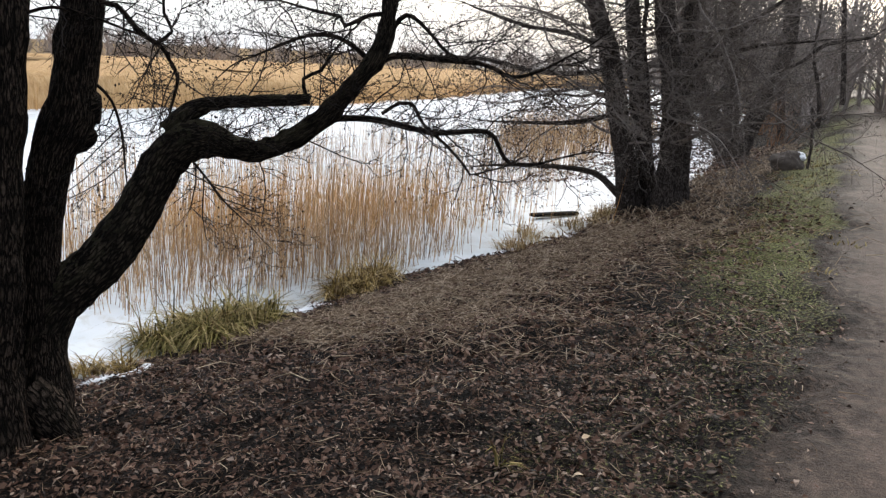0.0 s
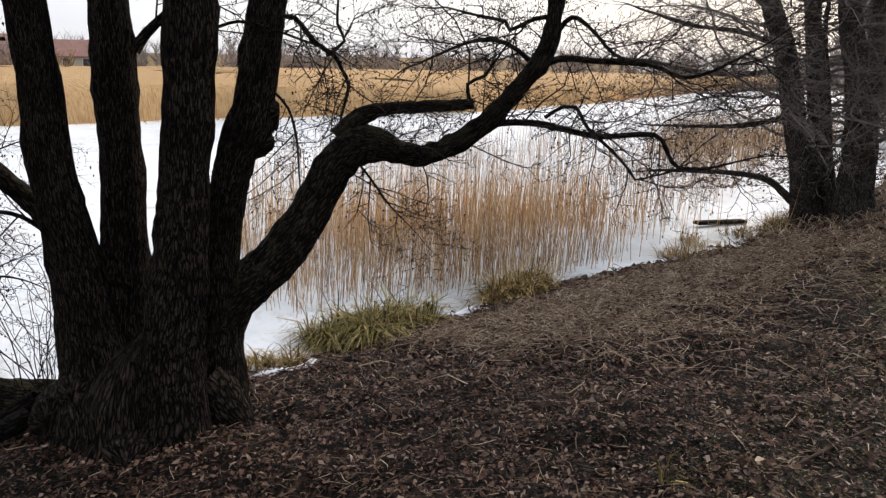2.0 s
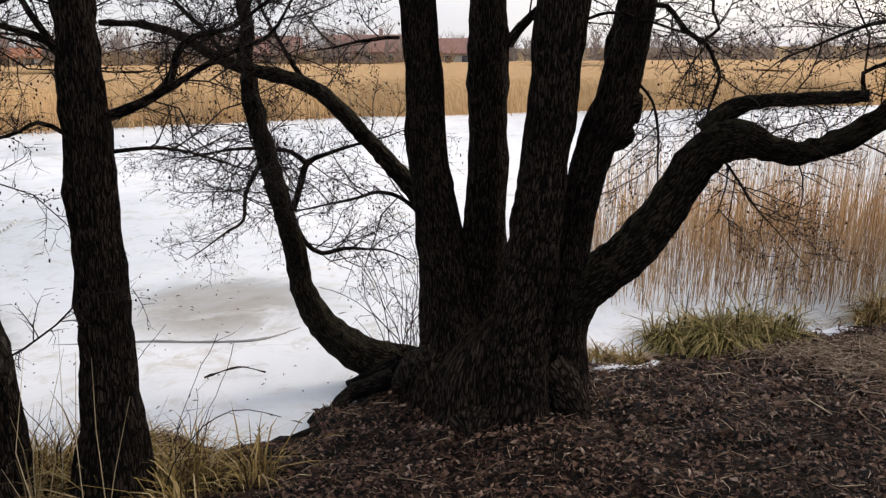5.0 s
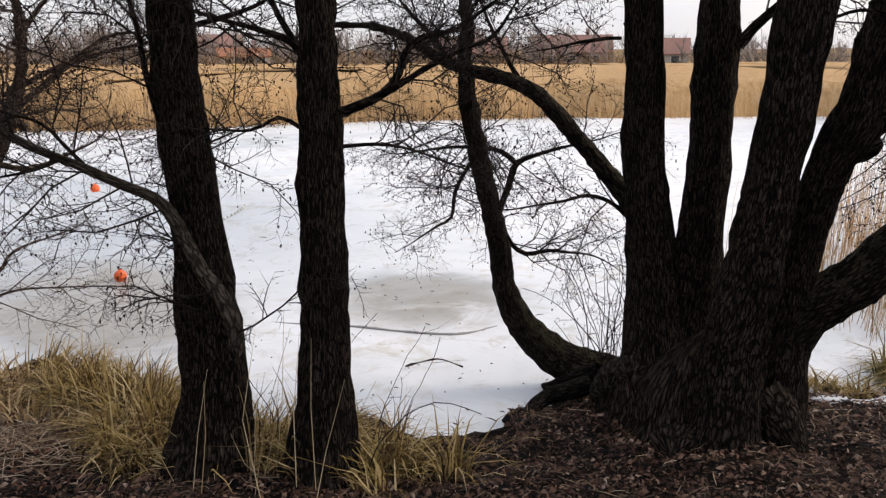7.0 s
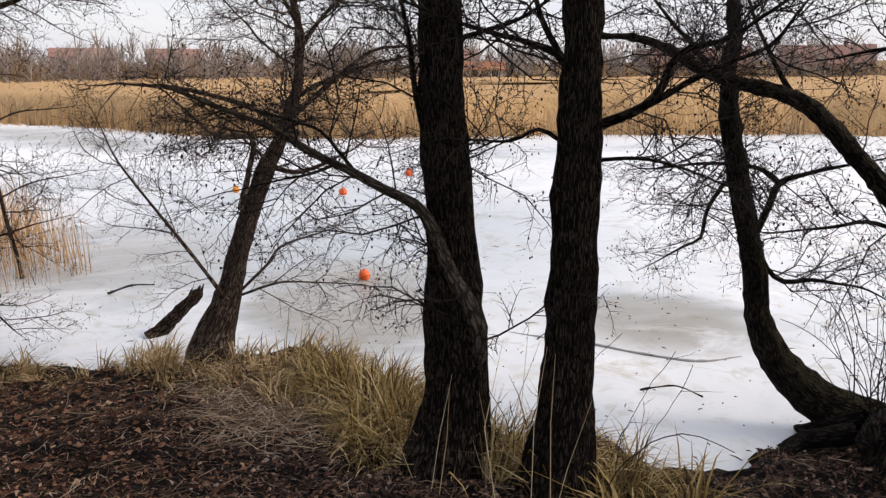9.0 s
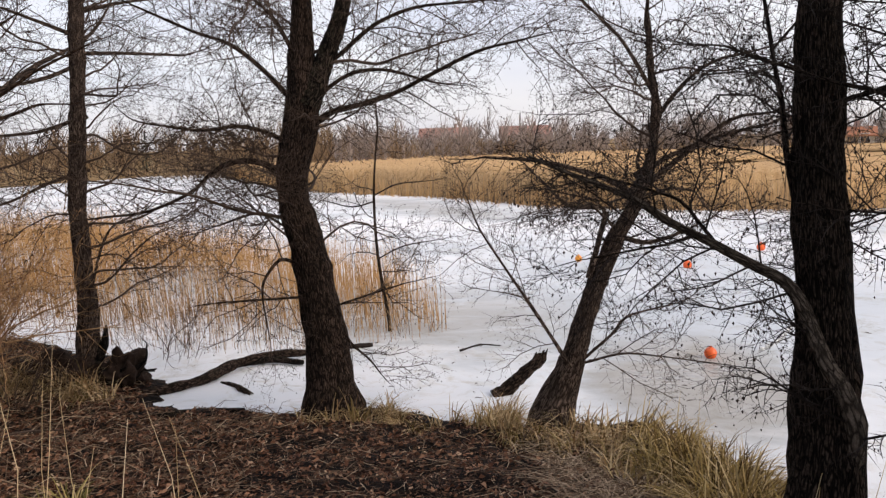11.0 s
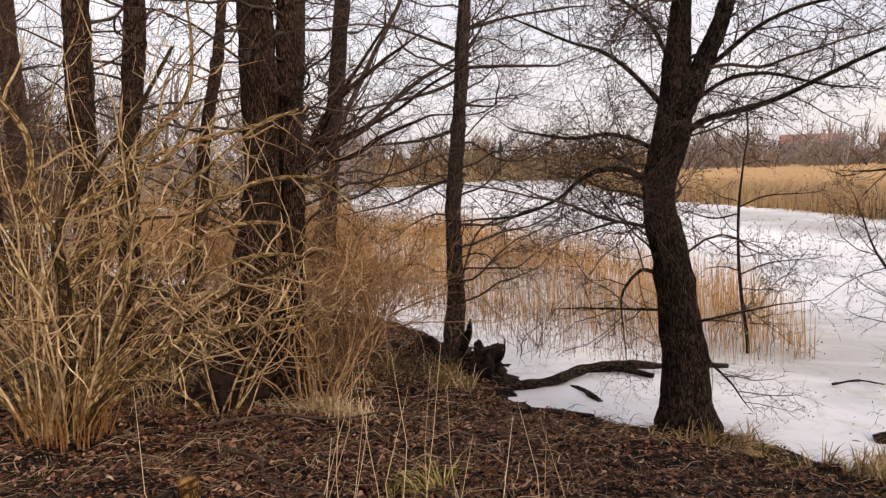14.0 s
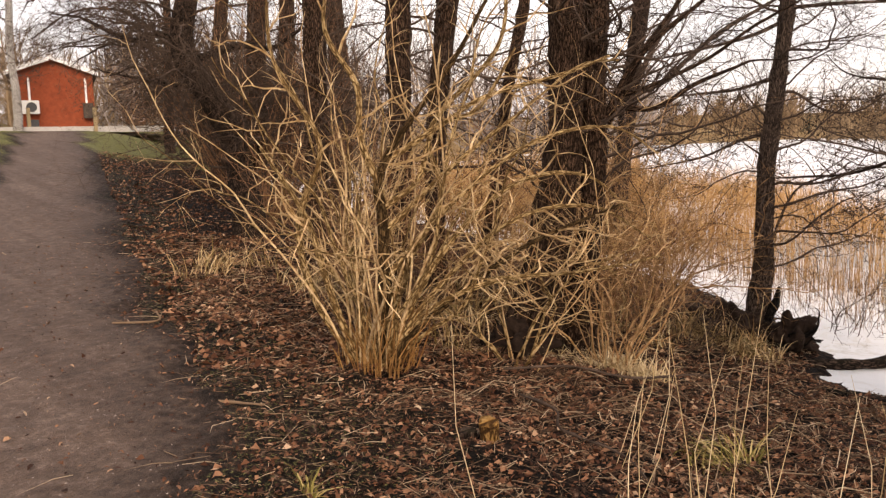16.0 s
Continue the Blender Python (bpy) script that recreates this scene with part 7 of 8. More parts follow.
bush_trunks = [
    [(-3.86, -4.88, -0.15, 0.055), (-3.86, -4.89, 0.26, 0.048), (-3.86, -4.89, 0.9, 0.042), (-3.84, -4.9, 1.25, 0.034), (-3.95, -4.8, 1.55, 0.024), (-4.24, -4.56, 2.06, 0.017), (-4.42, -4.38, 2.5, 0.010)],
    [(-3.82, -4.79, -0.1, 0.035), (-3.94, -4.69, 0.15, 0.030), (-4.16, -4.5, 0.39, 0.026), (-4.38, -4.27, 0.64, 0.020), (-4.59, -4.03, 0.84, 0.015), (-4.92, -3.6, 1.08, 0.008)],
    [(-3.71, -5.0, -0.1, 0.032), (-3.59, -5.09, 0.27, 0.027), (-3.5, -5.15, 0.65, 0.023), (-3.41, -5.21, 1.01, 0.018), (-3.17, -5.36, 1.49, 0.010)],
    [(-3.80, -4.86, -0.1, 0.028), (-4.0, -4.6, 0.3, 0.022), (-4.3, -4.2, 0.55, 0.017), (-4.7, -3.75, 0.62, 0.012), (-5.1, -3.4, 0.72, 0.006)],
    [(-3.70, -5.05, -0.1, 0.03), (-3.52, -5.3, 0.4, 0.026), (-3.45, -5.35, 0.95, 0.022), (-3.55, -5.2, 1.5, 0.018), (-3.35, -5.45, 2.1, 0.013), (-3.3, -5.4, 2.8, 0.007)],
    [(-3.90, -5.0, -0.1, 0.03), (-4.05, -4.95, 0.5, 0.026), (-4.25, -4.7, 1.1, 0.022), (-4.2, -4.75, 1.6, 0.018), (-4.55, -4.4, 2.2, 0.013), (-4.6, -4.4, 2.9, 0.007)],
    [(-3.88, -4.87, 1.38, 0.024), (-4.18, -4.61, 1.63, 0.018), (-4.4, -4.39, 1.82, 0.015), (-4.76, -3.98, 1.97, 0.012), (-4.94, -3.74, 2.08, 0.007)],
    [(-3.84, -4.82, 0.0, 0.026), (-4.1, -4.55, 0.5, 0.021), (-4.45, -4.2, 0.95, 0.017), (-4.9, -3.85, 1.05, 0.012), (-5.3, -3.6, 0.8, 0.006)],
    [(-3.86, -4.84, 0.05, 0.024), (-4.2, -4.6, 0.75, 0.019), (-4.6, -4.3, 1.2, 0.015), (-5.1, -4.05, 1.25, 0.011), (-5.5, -3.9, 0.95, 0.005)],
    [(-3.87, -4.87, 0.55, 0.022), (-4.25, -4.55, 1.1, 0.018), (-4.7, -4.2, 1.5, 0.014), (-5.2, -3.9, 1.6, 0.010), (-5.6, -3.75, 1.4, 0.005)],
    [(-3.88, -4.86, 0.9, 0.020), (-4.3, -4.6, 1.35, 0.017), (-4.75, -4.4, 1.7, 0.013), (-5.2, -4.2, 2.05, 0.008), (-5.5, -4.05, 2.1, 0.004)],
    [(-3.85, -4.9, 1.18, 0.026), (-3.72, -4.95, 1.55, 0.022), (-3.74, -5.0, 1.9, 0.019), (-3.55, -5.1, 2.3, 0.015), (-3.6, -5.0, 2.8, 0.008)],
    [(-3.87, -4.88, 1.05, 0.022), (-4.05, -4.72, 1.25, 0.019), (-4.15, -4.65, 1.6, 0.016), (-4.4, -4.45, 1.75, 0.013), (-4.55, -4.25, 2.15, 0.008)],
]
shrub("golden_shrub", (-3.82, -4.95), "large leafless shrub with golden-brown shoots on the bank", 16, 3.3, 0.7, SHRUB, 3.6, 0.42, 0.0125, 1, bush_trunks, limbs=15, fat=1.7, skirt=120, away=-0.2, kink=0.17)
shrub("shrub", (-4.4, -5.6), "leafless shrub with golden shoots behind the large one", 14, 2.8, 0.6, SHRUB, 4.0, 0.55, 0.007, limbs=7)
shrub("shrub", (-4.9, -4.55), "low tangle of yellowish bare twigs on the bank", 3, 2.9, 0.9, SHRUB, 4.6, 0.6, 0.008, limbs=7, fat=1.7)
shrub("shrub", (-5.75, -4.25), "tangle of bare twigs at the foot of an alder", 10, 2.9, 0.9, SHRUB_MID, 3.6, 0.5, 0.0065, limbs=12, fat=1.6)
shrub("bramble", (-7.05, -4.3), "low tangle of thin dark bramble stems over the leaf litter", 26, 0.95, 1.7, TWIG_BROWN, 5.0, 0.35, 0.0045, group="brambles")
shrub("bramble", (-6.6, -4.9), "low tangle of thin dark bramble stems over the leaf litter", 26, 1.05, 1.6, SHRUB_DULL, 5.0, 0.4, 0.005, group="brambles")
shrub("shrub", (-7.0, -5.0), "brown tangle of bare twigs near the reeds", 10, 1.5, 1.3, SHRUB_DULL, 4.0, 0.5, 0.006, limbs=8)
shrub("shrub", (-5.4, -7.1), "dense brown thicket shrub along the path", 30, 2.4, 0.8, SHRUB_DULL, 4.0, 0.6, 0.008, limbs=6)
shrub("shrub", (-6.7, -9.7), "dense brown thicket shrub along the path", 46, 2.2, 0.9, SHRUB_DULL, 4.0, 0.6, 0.009)
shrub("shrub", (-7.4, -9.4), "dense thicket shrub under the alders", 46, 2.4, 0.9, SHRUB_DULL, 4.0, 0.6, 0.009)
shrub("shrub", (-9.0, -14.4), "dark thicket shrub under the trees", 46, 7.0, 0.8, TWIG_BROWN, 2.7, 0.9, 0.014, limbs=5, fat=2.0)
shrub("shrub", (-10.8, -19.4), "dark thicket shrub under the trees", 40, 6.5, 0.8, TWIG_BROWN, 2.7, 1.0, 0.016, limbs=5, fat=2.4)
shrub("shrub", (-13.6, -26.6), "dark thicket shrub near the road", 40, 7.4, 0.8, SHRUB_DULL, 3.5, 1.1, 0.018, limbs=5, fat=3.0)
shrub("shrub", (-15.4, -38.2), "brown shrub beside the red building", 50, 3.0, 0.8, SHRUB_DULL, 3.5, 0.9, 0.016)
shrub("shrub", (-9.2, -12.4), "dark thicket shrub under the alders", 40, 5.9, 0.8, TWIG_BROWN, 2.7, 0.9, 0.012, limbs=5, fat=1.9)
shrub("shrub", (-12.0, -17.0), "dark thicket shrub by the marsh", 40, 6.8, 0.8, TWIG_BROWN, 2.7, 1.0, 0.014, limbs=5, fat=2.2)
shrub("root_shoots", (-3.62, 4.42), "thin upright shoots at the foot of the big alder", 34, 1.4, 0.3, TWIG, 3.5, 0.22, 0.0065, 0, group="root shoots")
shrub("root_shoots", (-4.0, 1.95), "thin bare shoots between the two bank alders", 9, 1.15, 0.35, TWIG, 4.0, 0.22, 0.004, 0, group="root shoots")
shrub("root_shoots", (-3.5, 2.1), "thin bare shoots beside an alder trunk", 6, 1.0, 0.5, TWIG, 4.0, 0.22, 0.004, 0, group="root shoots")
shrub("shrub", (5.7, 17.2), "low brown brambles under the alders", 16, 0.7, 1.0, SHRUB_DULL, 4.0, 0.4, 0.007)
shrub("shrub", (9.5, 23.0), "bare brown bush at the path verge", 18, 2.0, 0.7, SHRUB_DULL, 4.0, 0.6, 0.012)
shrub("shrub", (8.0, 26.0), "brown scrub at the lakeside", 20, 1.9, 0.8, SHRUB_DULL, 4.0, 0.7, 0.014)
shrub("shrub", (12.4, 32.0), "brown scrub at the lakeside", 26, 2.6, 0.8, SHRUB_DULL, 3.5, 0.8, 0.018)
shrub("shrub", (-7.3, -12.6), "dark thicket shrub along the path", 46, 6.2, 0.8, SHRUB_DULL, 3.2, 0.9, 0.012, limbs=5, fat=1.9)
shrub("shrub", (-9.5, -17.8), "dark thicket shrub along the path", 40, 5.9, 0.8, TWIG_BROWN, 2.7, 1.0, 0.015, limbs=5, fat=2.3)
shrub("shrub", (-11.9, -22.8), "dark thicket shrub along the path", 40, 6.2, 0.8, TWIG_BROWN, 3.5, 1.1, 0.017, limbs=5, fat=2.8)
shrub("shrub", (-17.0, -30.5), "dark thicket shrub near the road", 40, 6.8, 0.8, SHRUB_DULL, 3.5, 1.2, 0.018, limbs=5, fat=3.2)
shrub("shrub", (-7.3, -6.0), "brown leafless shrub between the alders and the reeds", 16, 2.6, 0.8, SHRUB_DULL, 5.5, 0.55, 0.007, limbs=8)
shrub("shrub", (-8.4, -5.6), "brown leafless shrub between the alders and the reeds", 16, 2.3, 0.9, SHRUB_DULL, 5.5, 0.55, 0.007, limbs=8)
shrub("shrub", (-6.4, -6.7), "brown leafless shrub behind the double alder", 14, 3.0, 0.7, SHRUB_DULL, 5.0, 0.6, 0.008, limbs=8)
shrub("shrub", (-7.9, -5.3), "brown-gold leafless shrub beside the slender alder", 8, 2.8, 1.0, SHRUB_MID, 4.5, 0.6, 0.008, limbs=9, fat=1.7)
shrub("shrub", (-6.9, -5.5), "brown-gold leafless shrub behind the double alder", 8, 3.2, 0.9, SHRUB_MID, 4.5, 0.6, 0.008, limbs=9, fat=1.7)
shrub("shrub", (-9.2, -6.8), "brown leafless shrub at the edge of the reed bed", 16, 2.8, 0.8, TWIG_BROWN, 5.0, 0.6, 0.008, limbs=7)
shrub("shrub", (-10.9, -1.1), "fine-twigged brown willow bush standing in the ice", 10, 1.9, 0.9, TWIG_BROWN, 6.0, 0.5, 0.005, limbs=5)
shrub("shrub", (-9.7, -3.9), "fine-twigged brown bush at the reed edge", 10, 1.7, 0.9, TWIG_BROWN, 6.0, 0.5, 0.005, limbs=4)


# ---- things on the ice and the bank ----


def log(name, label, rows, material=None, sides=16, lumps=0.2):
    g = Geo()
    tube(g, spline(rows, 0.06), sides, relief=0.008, lumps=lumps)
    ob = new(name, g.mesh(name, material or WOOD_WET, True))
    return tagged(ob, label, "log")


log("fallen_log", "dark wet fallen trunk lying on the ice", [(-8.0, -3.5, -0.71, 0.05), (-8.4, -3.04, -0.69, 0.056), (-8.9, -2.85, -0.66, 0.056), (-9.3, -2.5, -0.66, 0.047), (-9.5, -2.0, -0.69, 0.034)], BARK_BROWN, lumps=0.35)
log("fallen_branch", "dark branch lying on the ice beside the fallen trunk", [(-9.0, -2.86, -0.70, 0.035), (-9.2, -2.5, -0.69, 0.04), (-9.12, -2.1, -0.71, 0.025)])
log("fallen_branch", "short dark piece of wood frozen in the ice", [(-8.05, -2.40, -0.75, 0.02), (-8.2, -2.56, -0.73, 0.03), (-8.32, -2.64, -0.735, 0.026), (-8.5, -2.86, -0.75, 0.014)], BARK_BROWN, lumps=0.45)
log("fallen_branch", "wet branch at the edge of the small bay", [(-7.2, -3.1, -0.68, 0.03), (-7.35, -2.8, -0.70, 0.04), (-7.45, -2.3, -0.72, 0.03)])
log("root", "black wet root running from the big alder to the ice", [(-3.55, 4.05, -0.55, 0.07), (-3.72, 3.75, -0.64, 0.055), (-3.62, 3.45, -0.70, 0.045), (-3.6, 3.25, -0.70, 0.04), (-3.7, 3.05, -0.72, 0.03)])
log("root", "dark root hanging over the ice under the big alder", [(-3.6, 4.2, -0.5, 0.06), (-3.9, 4.05, -0.68, 0.04), (-4.05, 4.1, -0.74, 0.02)])


def root_plate(at, size, label, spikes):
    """A torn-up root plate: a lump of earth and wood with roots and splinters standing out of it."""
    x, y = at
    z = max(ground_at_fast(x, y), LAKE_Z)
    plate = thing("root_stump", (x, y, z), label, "stump", "root stumps")
    bm = bmesh.new()
    bmesh.ops.create_icosphere(bm, subdivisions=5, radius=0.95)
    for v in bm.verts:
        k = 1 + 0.6 * noise.noise(v.co * 2.2 + Vector((x, y, 0))) + 0.26 * noise.noise(v.co * 5) + 0.12 * noise.noise(v.co * 13) + 0.07 * noise.noise(v.co * 30)
        v.co = Vector((v.co.x * k * size[0] + x, v.co.y * k * size[1] + y, v.co.z * k * size[2] + z + size[2] * 0.3))
    part("body", bm, EARTH, plate, smooth=True)
    for k in range(spikes):
        a, up = 6.28 * random.random(), 0.55 * random.random() ** 2
        b = wander((x + math.cos(a) * size[0] * 0.5, y + math.sin(a) * size[1] * 0.5, z + size[2] * (0.2 + 0.6 * random.random())), (math.cos(a) * (1 - up), math.sin(a) * (1 - up), up * 1.5 - 0.25), size[2] * (0.7 + 0.9 * random.random()), 0.012 + 0.016 * random.random(), 0.003, 7, 0.4)
        g = Geo()
        tube(g, spline(b, 0.04), 7, lumps=0.4)
        part("root", g, WOOD_WET, plate, smooth=True)


root_plate((-7.96, -4.36), (0.40, 0.36, 0.24), "rotten root plate with jagged snags beside the slender alder", 18)
root_plate((-8.25, -3.78), (0.26, 0.2, 0.28), "rotten earth-black root lump at the water's edge", 16)
root_plate((-5.35, -4.88), (0.34, 0.26, 0.24), "dark earthy root mound under the double alder", 16)
log("stick", "thin stick on the ice", [(-6.35, 3.35, LAKE_Z + 0.02, 0.008), (-6.55, 3.62, LAKE_Z + 0.03, 0.006)], TWIG, 6)
log("stick", "thin stick on the ice", [(-9.6, -0.3, LAKE_Z + 0.02, 0.012), (-9.75, -0.05, LAKE_Z + 0.05, 0.01), (-9.8, 0.2, LAKE_Z + 0.02, 0.006)], TWIG, 6)
log("stick", "dark twig on the ice", [(-5.0, 3.5, LAKE_Z + 0.02, 0.007), (-4.9, 3.75, LAKE_Z + 0.05, 0.005), (-4.7, 3.85, LAKE_Z + 0.02, 0.004)], TWIG, 6)
log("stick", "broken stick on the ice", [(-9.85, -1.7, LAKE_Z + 0.03, 0.03), (-9.95, -1.4, LAKE_Z + 0.03, 0.025)], TWIG, 6)
log("stick", "pale broken stick lying on the leaves", [(-2.42, -5.1, 0.0, 0.010), (-2.5, -4.85, 0.005, 0.011), (-2.45, -4.7, 0.0, 0.009)], STRAW, 6)
log("stick", "pale broken stick lying on the leaves", [(-2.3, -4.95, 0.0, 0.009), (-2.42, -4.75, 0.01, 0.010), (-2.62, -4.5, 0.0, 0.008)], STRAW, 6)
log("stick", "crooked bare stick lying on the leaves", [(-2.7, -7.1, 0.02, 0.010), (-3.0, -6.9, 0.02, 0.010), (-3.1, -7.15, 0.05, 0.006)], STRAW, 6)
log("stick", "long thin branch lying on the leaf litter", [(-4.2, -3.9, -0.17, 0.009), (-4.1, -3.5, -0.15, 0.008), (-3.85, -3.25, -0.14, 0.008), (-3.8, -2.8, -0.14, 0.006), (-3.6, -2.5, -0.13, 0.004)], TWIG_BROWN, 6)
log("stick", "long thin branch lying on the leaf litter", [(-4.6, -4.4, -0.2, 0.010), (-4.95, -4.05, -0.18, 0.009), (-5.1, -3.6, -0.2, 0.008), (-5.5, -3.3, -0.2, 0.007), (-5.6, -3.0, -0.22, 0.004)], TWIG_BROWN, 6)
log("stick", "short stick lying on the leaf litter", [(0.8, 3.45, -0.08, 0.008), (1.1, 3.75, -0.06, 0.008), (1.35, 4.0, -0.05, 0.006)], TWIG_BROWN, 6)


def plank():
    bm = box_bm((1.0, 0.16, 0.05), (0, 0, 0), 0.008)
    bm.transform(pose(1.85, 13.1, LAKE_Z + 0.05, 0, 2, 35))
    tagged(part("plank", bm, WOOD_WET), "dark wet plank lying at the ice edge", "plank")


plank()


def boulder():
    x, y = 7.05, 16.2
    z = ground_at(x, y)
    rock = thing("boulder", (x, y, z), "dark boulder with a white top at the path verge", "rock")
    for name, mat, at, s in (("stone", STONE, (-0.05, 0.0, 0.10), (0.36, 0.27, 0.27)), ("white_top", SNOW, (0.13, 0.03, 0.27), (0.20, 0.17, 0.10))):
        bm = bmesh.new()
        bmesh.ops.create_icosphere(bm, subdivisions=4, radius=1)
        for v in bm.verts:
            k = 1 + 0.3 * noise.noise(v.co * 1.4 + Vector((3, 1, 0))) + 0.10 * noise.noise(v.co * 4) + 0.04 * noise.noise(v.co * 11)
            v.co = Vector((v.co.x * k * s[0] + x + at[0], v.co.y * k * s[1] + y + at[1], v.co.z * k * s[2] + z + at[2]))
        part(name, bm, mat, rock, smooth=True)
    stub = thing("dead_sapling", (x + 0.2, y - 0.35, z), "broken-off dead sapling standing beside the boulder", "sapling")
    for k, rows in enumerate(([(0.2, -0.35, -0.05, 0.035), (0.22, -0.35, 0.5, 0.03), (0.18, -0.36, 0.95, 0.034), (0.13, -0.36, 1.3, 0.022)], [(0.19, -0.36, 0.9, 0.022), (0.28, -0.37, 1.05, 0.018), (0.31, -0.38, 1.22, 0.010)])):
        g = Geo()
        tube(g, spline([(x + p, y + q, z + r, w) for p, q, r, w in rows], 0.05), 8, lumps=0.25)
        part("stem" if k == 0 else "snag", g, BARK_HAZED, stub, smooth=True)


boulder()


def stump():
    x, y = -3.42, -3.42
    z = ground_at_fast(x, y)
    st = thing("stump", (x, y, z), "small freshly cut yellow-brown stump in the leaf litter", "stump")
    g = Geo()
    tube(g, spline([(x, y, z - 0.1, 0.07), (x, y, z + 0.02, 0.056), (x + 0.008, y, z + 0.10, 0.052), (x + 0.012, y + 0.004, z + 0.125, 0.050)], 0.012), 30, relief=0.016, lumps=0.12)
    part("wood", g, CUT_WOOD, st, smooth=True)
    g = Geo()
    tube(g, spline([(x + 0.06, y - 0.1, z - 0.1, 0.06), (x + 0.07, y - 0.11, z + 0.06, 0.05)], 0.02), 12, relief=0.008, lumps=0.4)
    part("root", g, BARK_BROWN, st, smooth=True)


stump()
big = Geo()
for lx, ly, ls in ((-1.28, 3.06, 0.032), (0.72, 3.5, 0.042), (0.62, 3.12, 0.028), (-2.1, -4.0, 0.026), (-3.3, -3.9, 0.03), (-3.0, -3.4, 0.03), (-2.3, -3.6, 0.028)):
    leaf(big, lx, ly, ground_at_fast(lx, ly) + 0.02, ls)
tagged(new("pale_leaves", big.mesh("pale_leaves", LEAF_PALE)), "large pale dead leaves on the litter", "leaves", kind="stuff")


def snow_patch(x, y, sx, sy, turn):
    """A crust of old snow left at the ice edge, thin at the rim."""
    bm = bmesh.new()
    bmesh.ops.create_circle(bm, cap_ends=False, segments=28, radius=1)
    c = bm.verts.new((0, 0, 0))
    for e in bm.edges[:]:
        bm.faces.new((e.verts[0], e.verts[1], c))
    bmesh.ops.subdivide_edges(bm, edges=bm.edges[:], cuts=3, use_grid_fill=True)
    for v in bm.verts:
        r = v.co.length
        k = 1 + 0.5 * noise.noise((v.co.x * 1.5 + x, v.co.y * 1.5 + y, 1)) + 0.35 * noise.noise((v.co.x * 4 + x, v.co.y * 4 + y, 5))
        px, py = v.co.x * sx * k, v.co.y * sy * k
        ca, sa = math.cos(turn), math.sin(turn)
        wx, wy = x + px * ca - py * sa, y + px * sa + py * ca
        v.co = (wx, wy, max(ground_at_fast(wx, wy), LAKE_Z) + 0.014 * max(0, 1 - r * r) + (0.006 if r < 0.99 else -0.03) + 0.01 * noise.noise((wx * 6, wy * 6, 2)))
    bmesh.ops.recalc_face_normals(bm, faces=bm.faces[:])
    tagged(part("snow_patch", bm, SNOW, smooth=True), "patch of old white snow at the ice edge", "snow", "snow patches")


for sp in ((-1.3, 7.42, 0.32, 0.11, 0.75), (1.35, 10.7, 0.5, 0.2, 0.9), (1.75, 11.25, 0.4, 0.14, 0.8), (-2.4, 5.5, 0.4, 0.10, 0.9), (0.6, 9.95, 0.35, 0.1, 0.8)):
    snow_patch(*sp)


def broken_stub():
    """A short broken trunk leaning out of the ice, split into splinters at its end."""
    a, b = Vector((-7.95, 0.10, LAKE_Z - 0.05)), Vector((-7.92, 0.55, -0.37))
    g = Geo()
    rows = [(*(a + (b - a) * t), r) for t, r in ((0, 0.085), (0.3, 0.062), (0.6, 0.054), (0.9, 0.046), (1.0, 0.034))]
    tube(g, spline(rows, 0.03), 14, relief=0.012, lumps=0.5)
    stub = thing("broken_stub", a, "short splintered stub of a trunk leaning out of the ice", "stump")
    part("wood", g, BARK_BROWN, stub)
    d = (b - a).normalized()
    for k in range(7):
        o = b + Vector((random.gauss(0, 0.02), random.gauss(0, 0.02), random.gauss(0, 0.015))) - d * 0.03
        ln = 0.05 + 0.07 * random.random() ** 2
        tip = o + d * ln * 0.6 + Vector((0, 0, ln * 0.7))
        g = Geo()
        tube(g, np.array([(*o, 0.018), (*((o + tip) / 2), 0.013), (*tip, 0.003)]), 6)
        part("splinter", g, BARK_BROWN, stub)


broken_stub()
log("snag", "jagged dark snag standing beside the slender alder", [(-8.24, -4.08, -0.65, 0.085), (-8.26, -4.05, -0.42, 0.06), (-8.29, -3.99, -0.2, 0.038), (-8.30, -3.97, -0.05, 0.008)], lumps=0.5)


def buoy(x, y, r, colour="orange"):
    plastic = ORANGE if colour == "orange" else YELLOW
    b = thing("buoy", (x, y, LAKE_Z), "round " + colour + " plastic buoy frozen into the ice", "buoy", "lane buoys")
    bm = bmesh.new()
    bmesh.ops.create_uvsphere(bm, u_segments=24, v_segments=14, radius=r, matrix=Matrix.Translation((x, y, LAKE_Z + r * 0.75)))
    part("ball", bm, plastic, b, smooth=True)
    g = Geo()
    tube(g, np.array([(x, y, LAKE_Z + r * 1.7, r * 0.22), (x, y, LAKE_Z + r * 1.85, r * 0.24), (x, y, LAKE_Z + r * 1.95, r * 0.12)]), 10, uv=False)
    part("neck", g, plastic, b, smooth=True)


BUOYS = ((-9.13, 2.54, 0.07), (-15.8, 4.1, 0.085), (-17.1, 2.15, 0.075), (-18.2, 6.4, 0.095))
for bx, by, br in BUOYS:
    buoy(bx, by, br, "yellow" if bx == -17.1 else "orange")


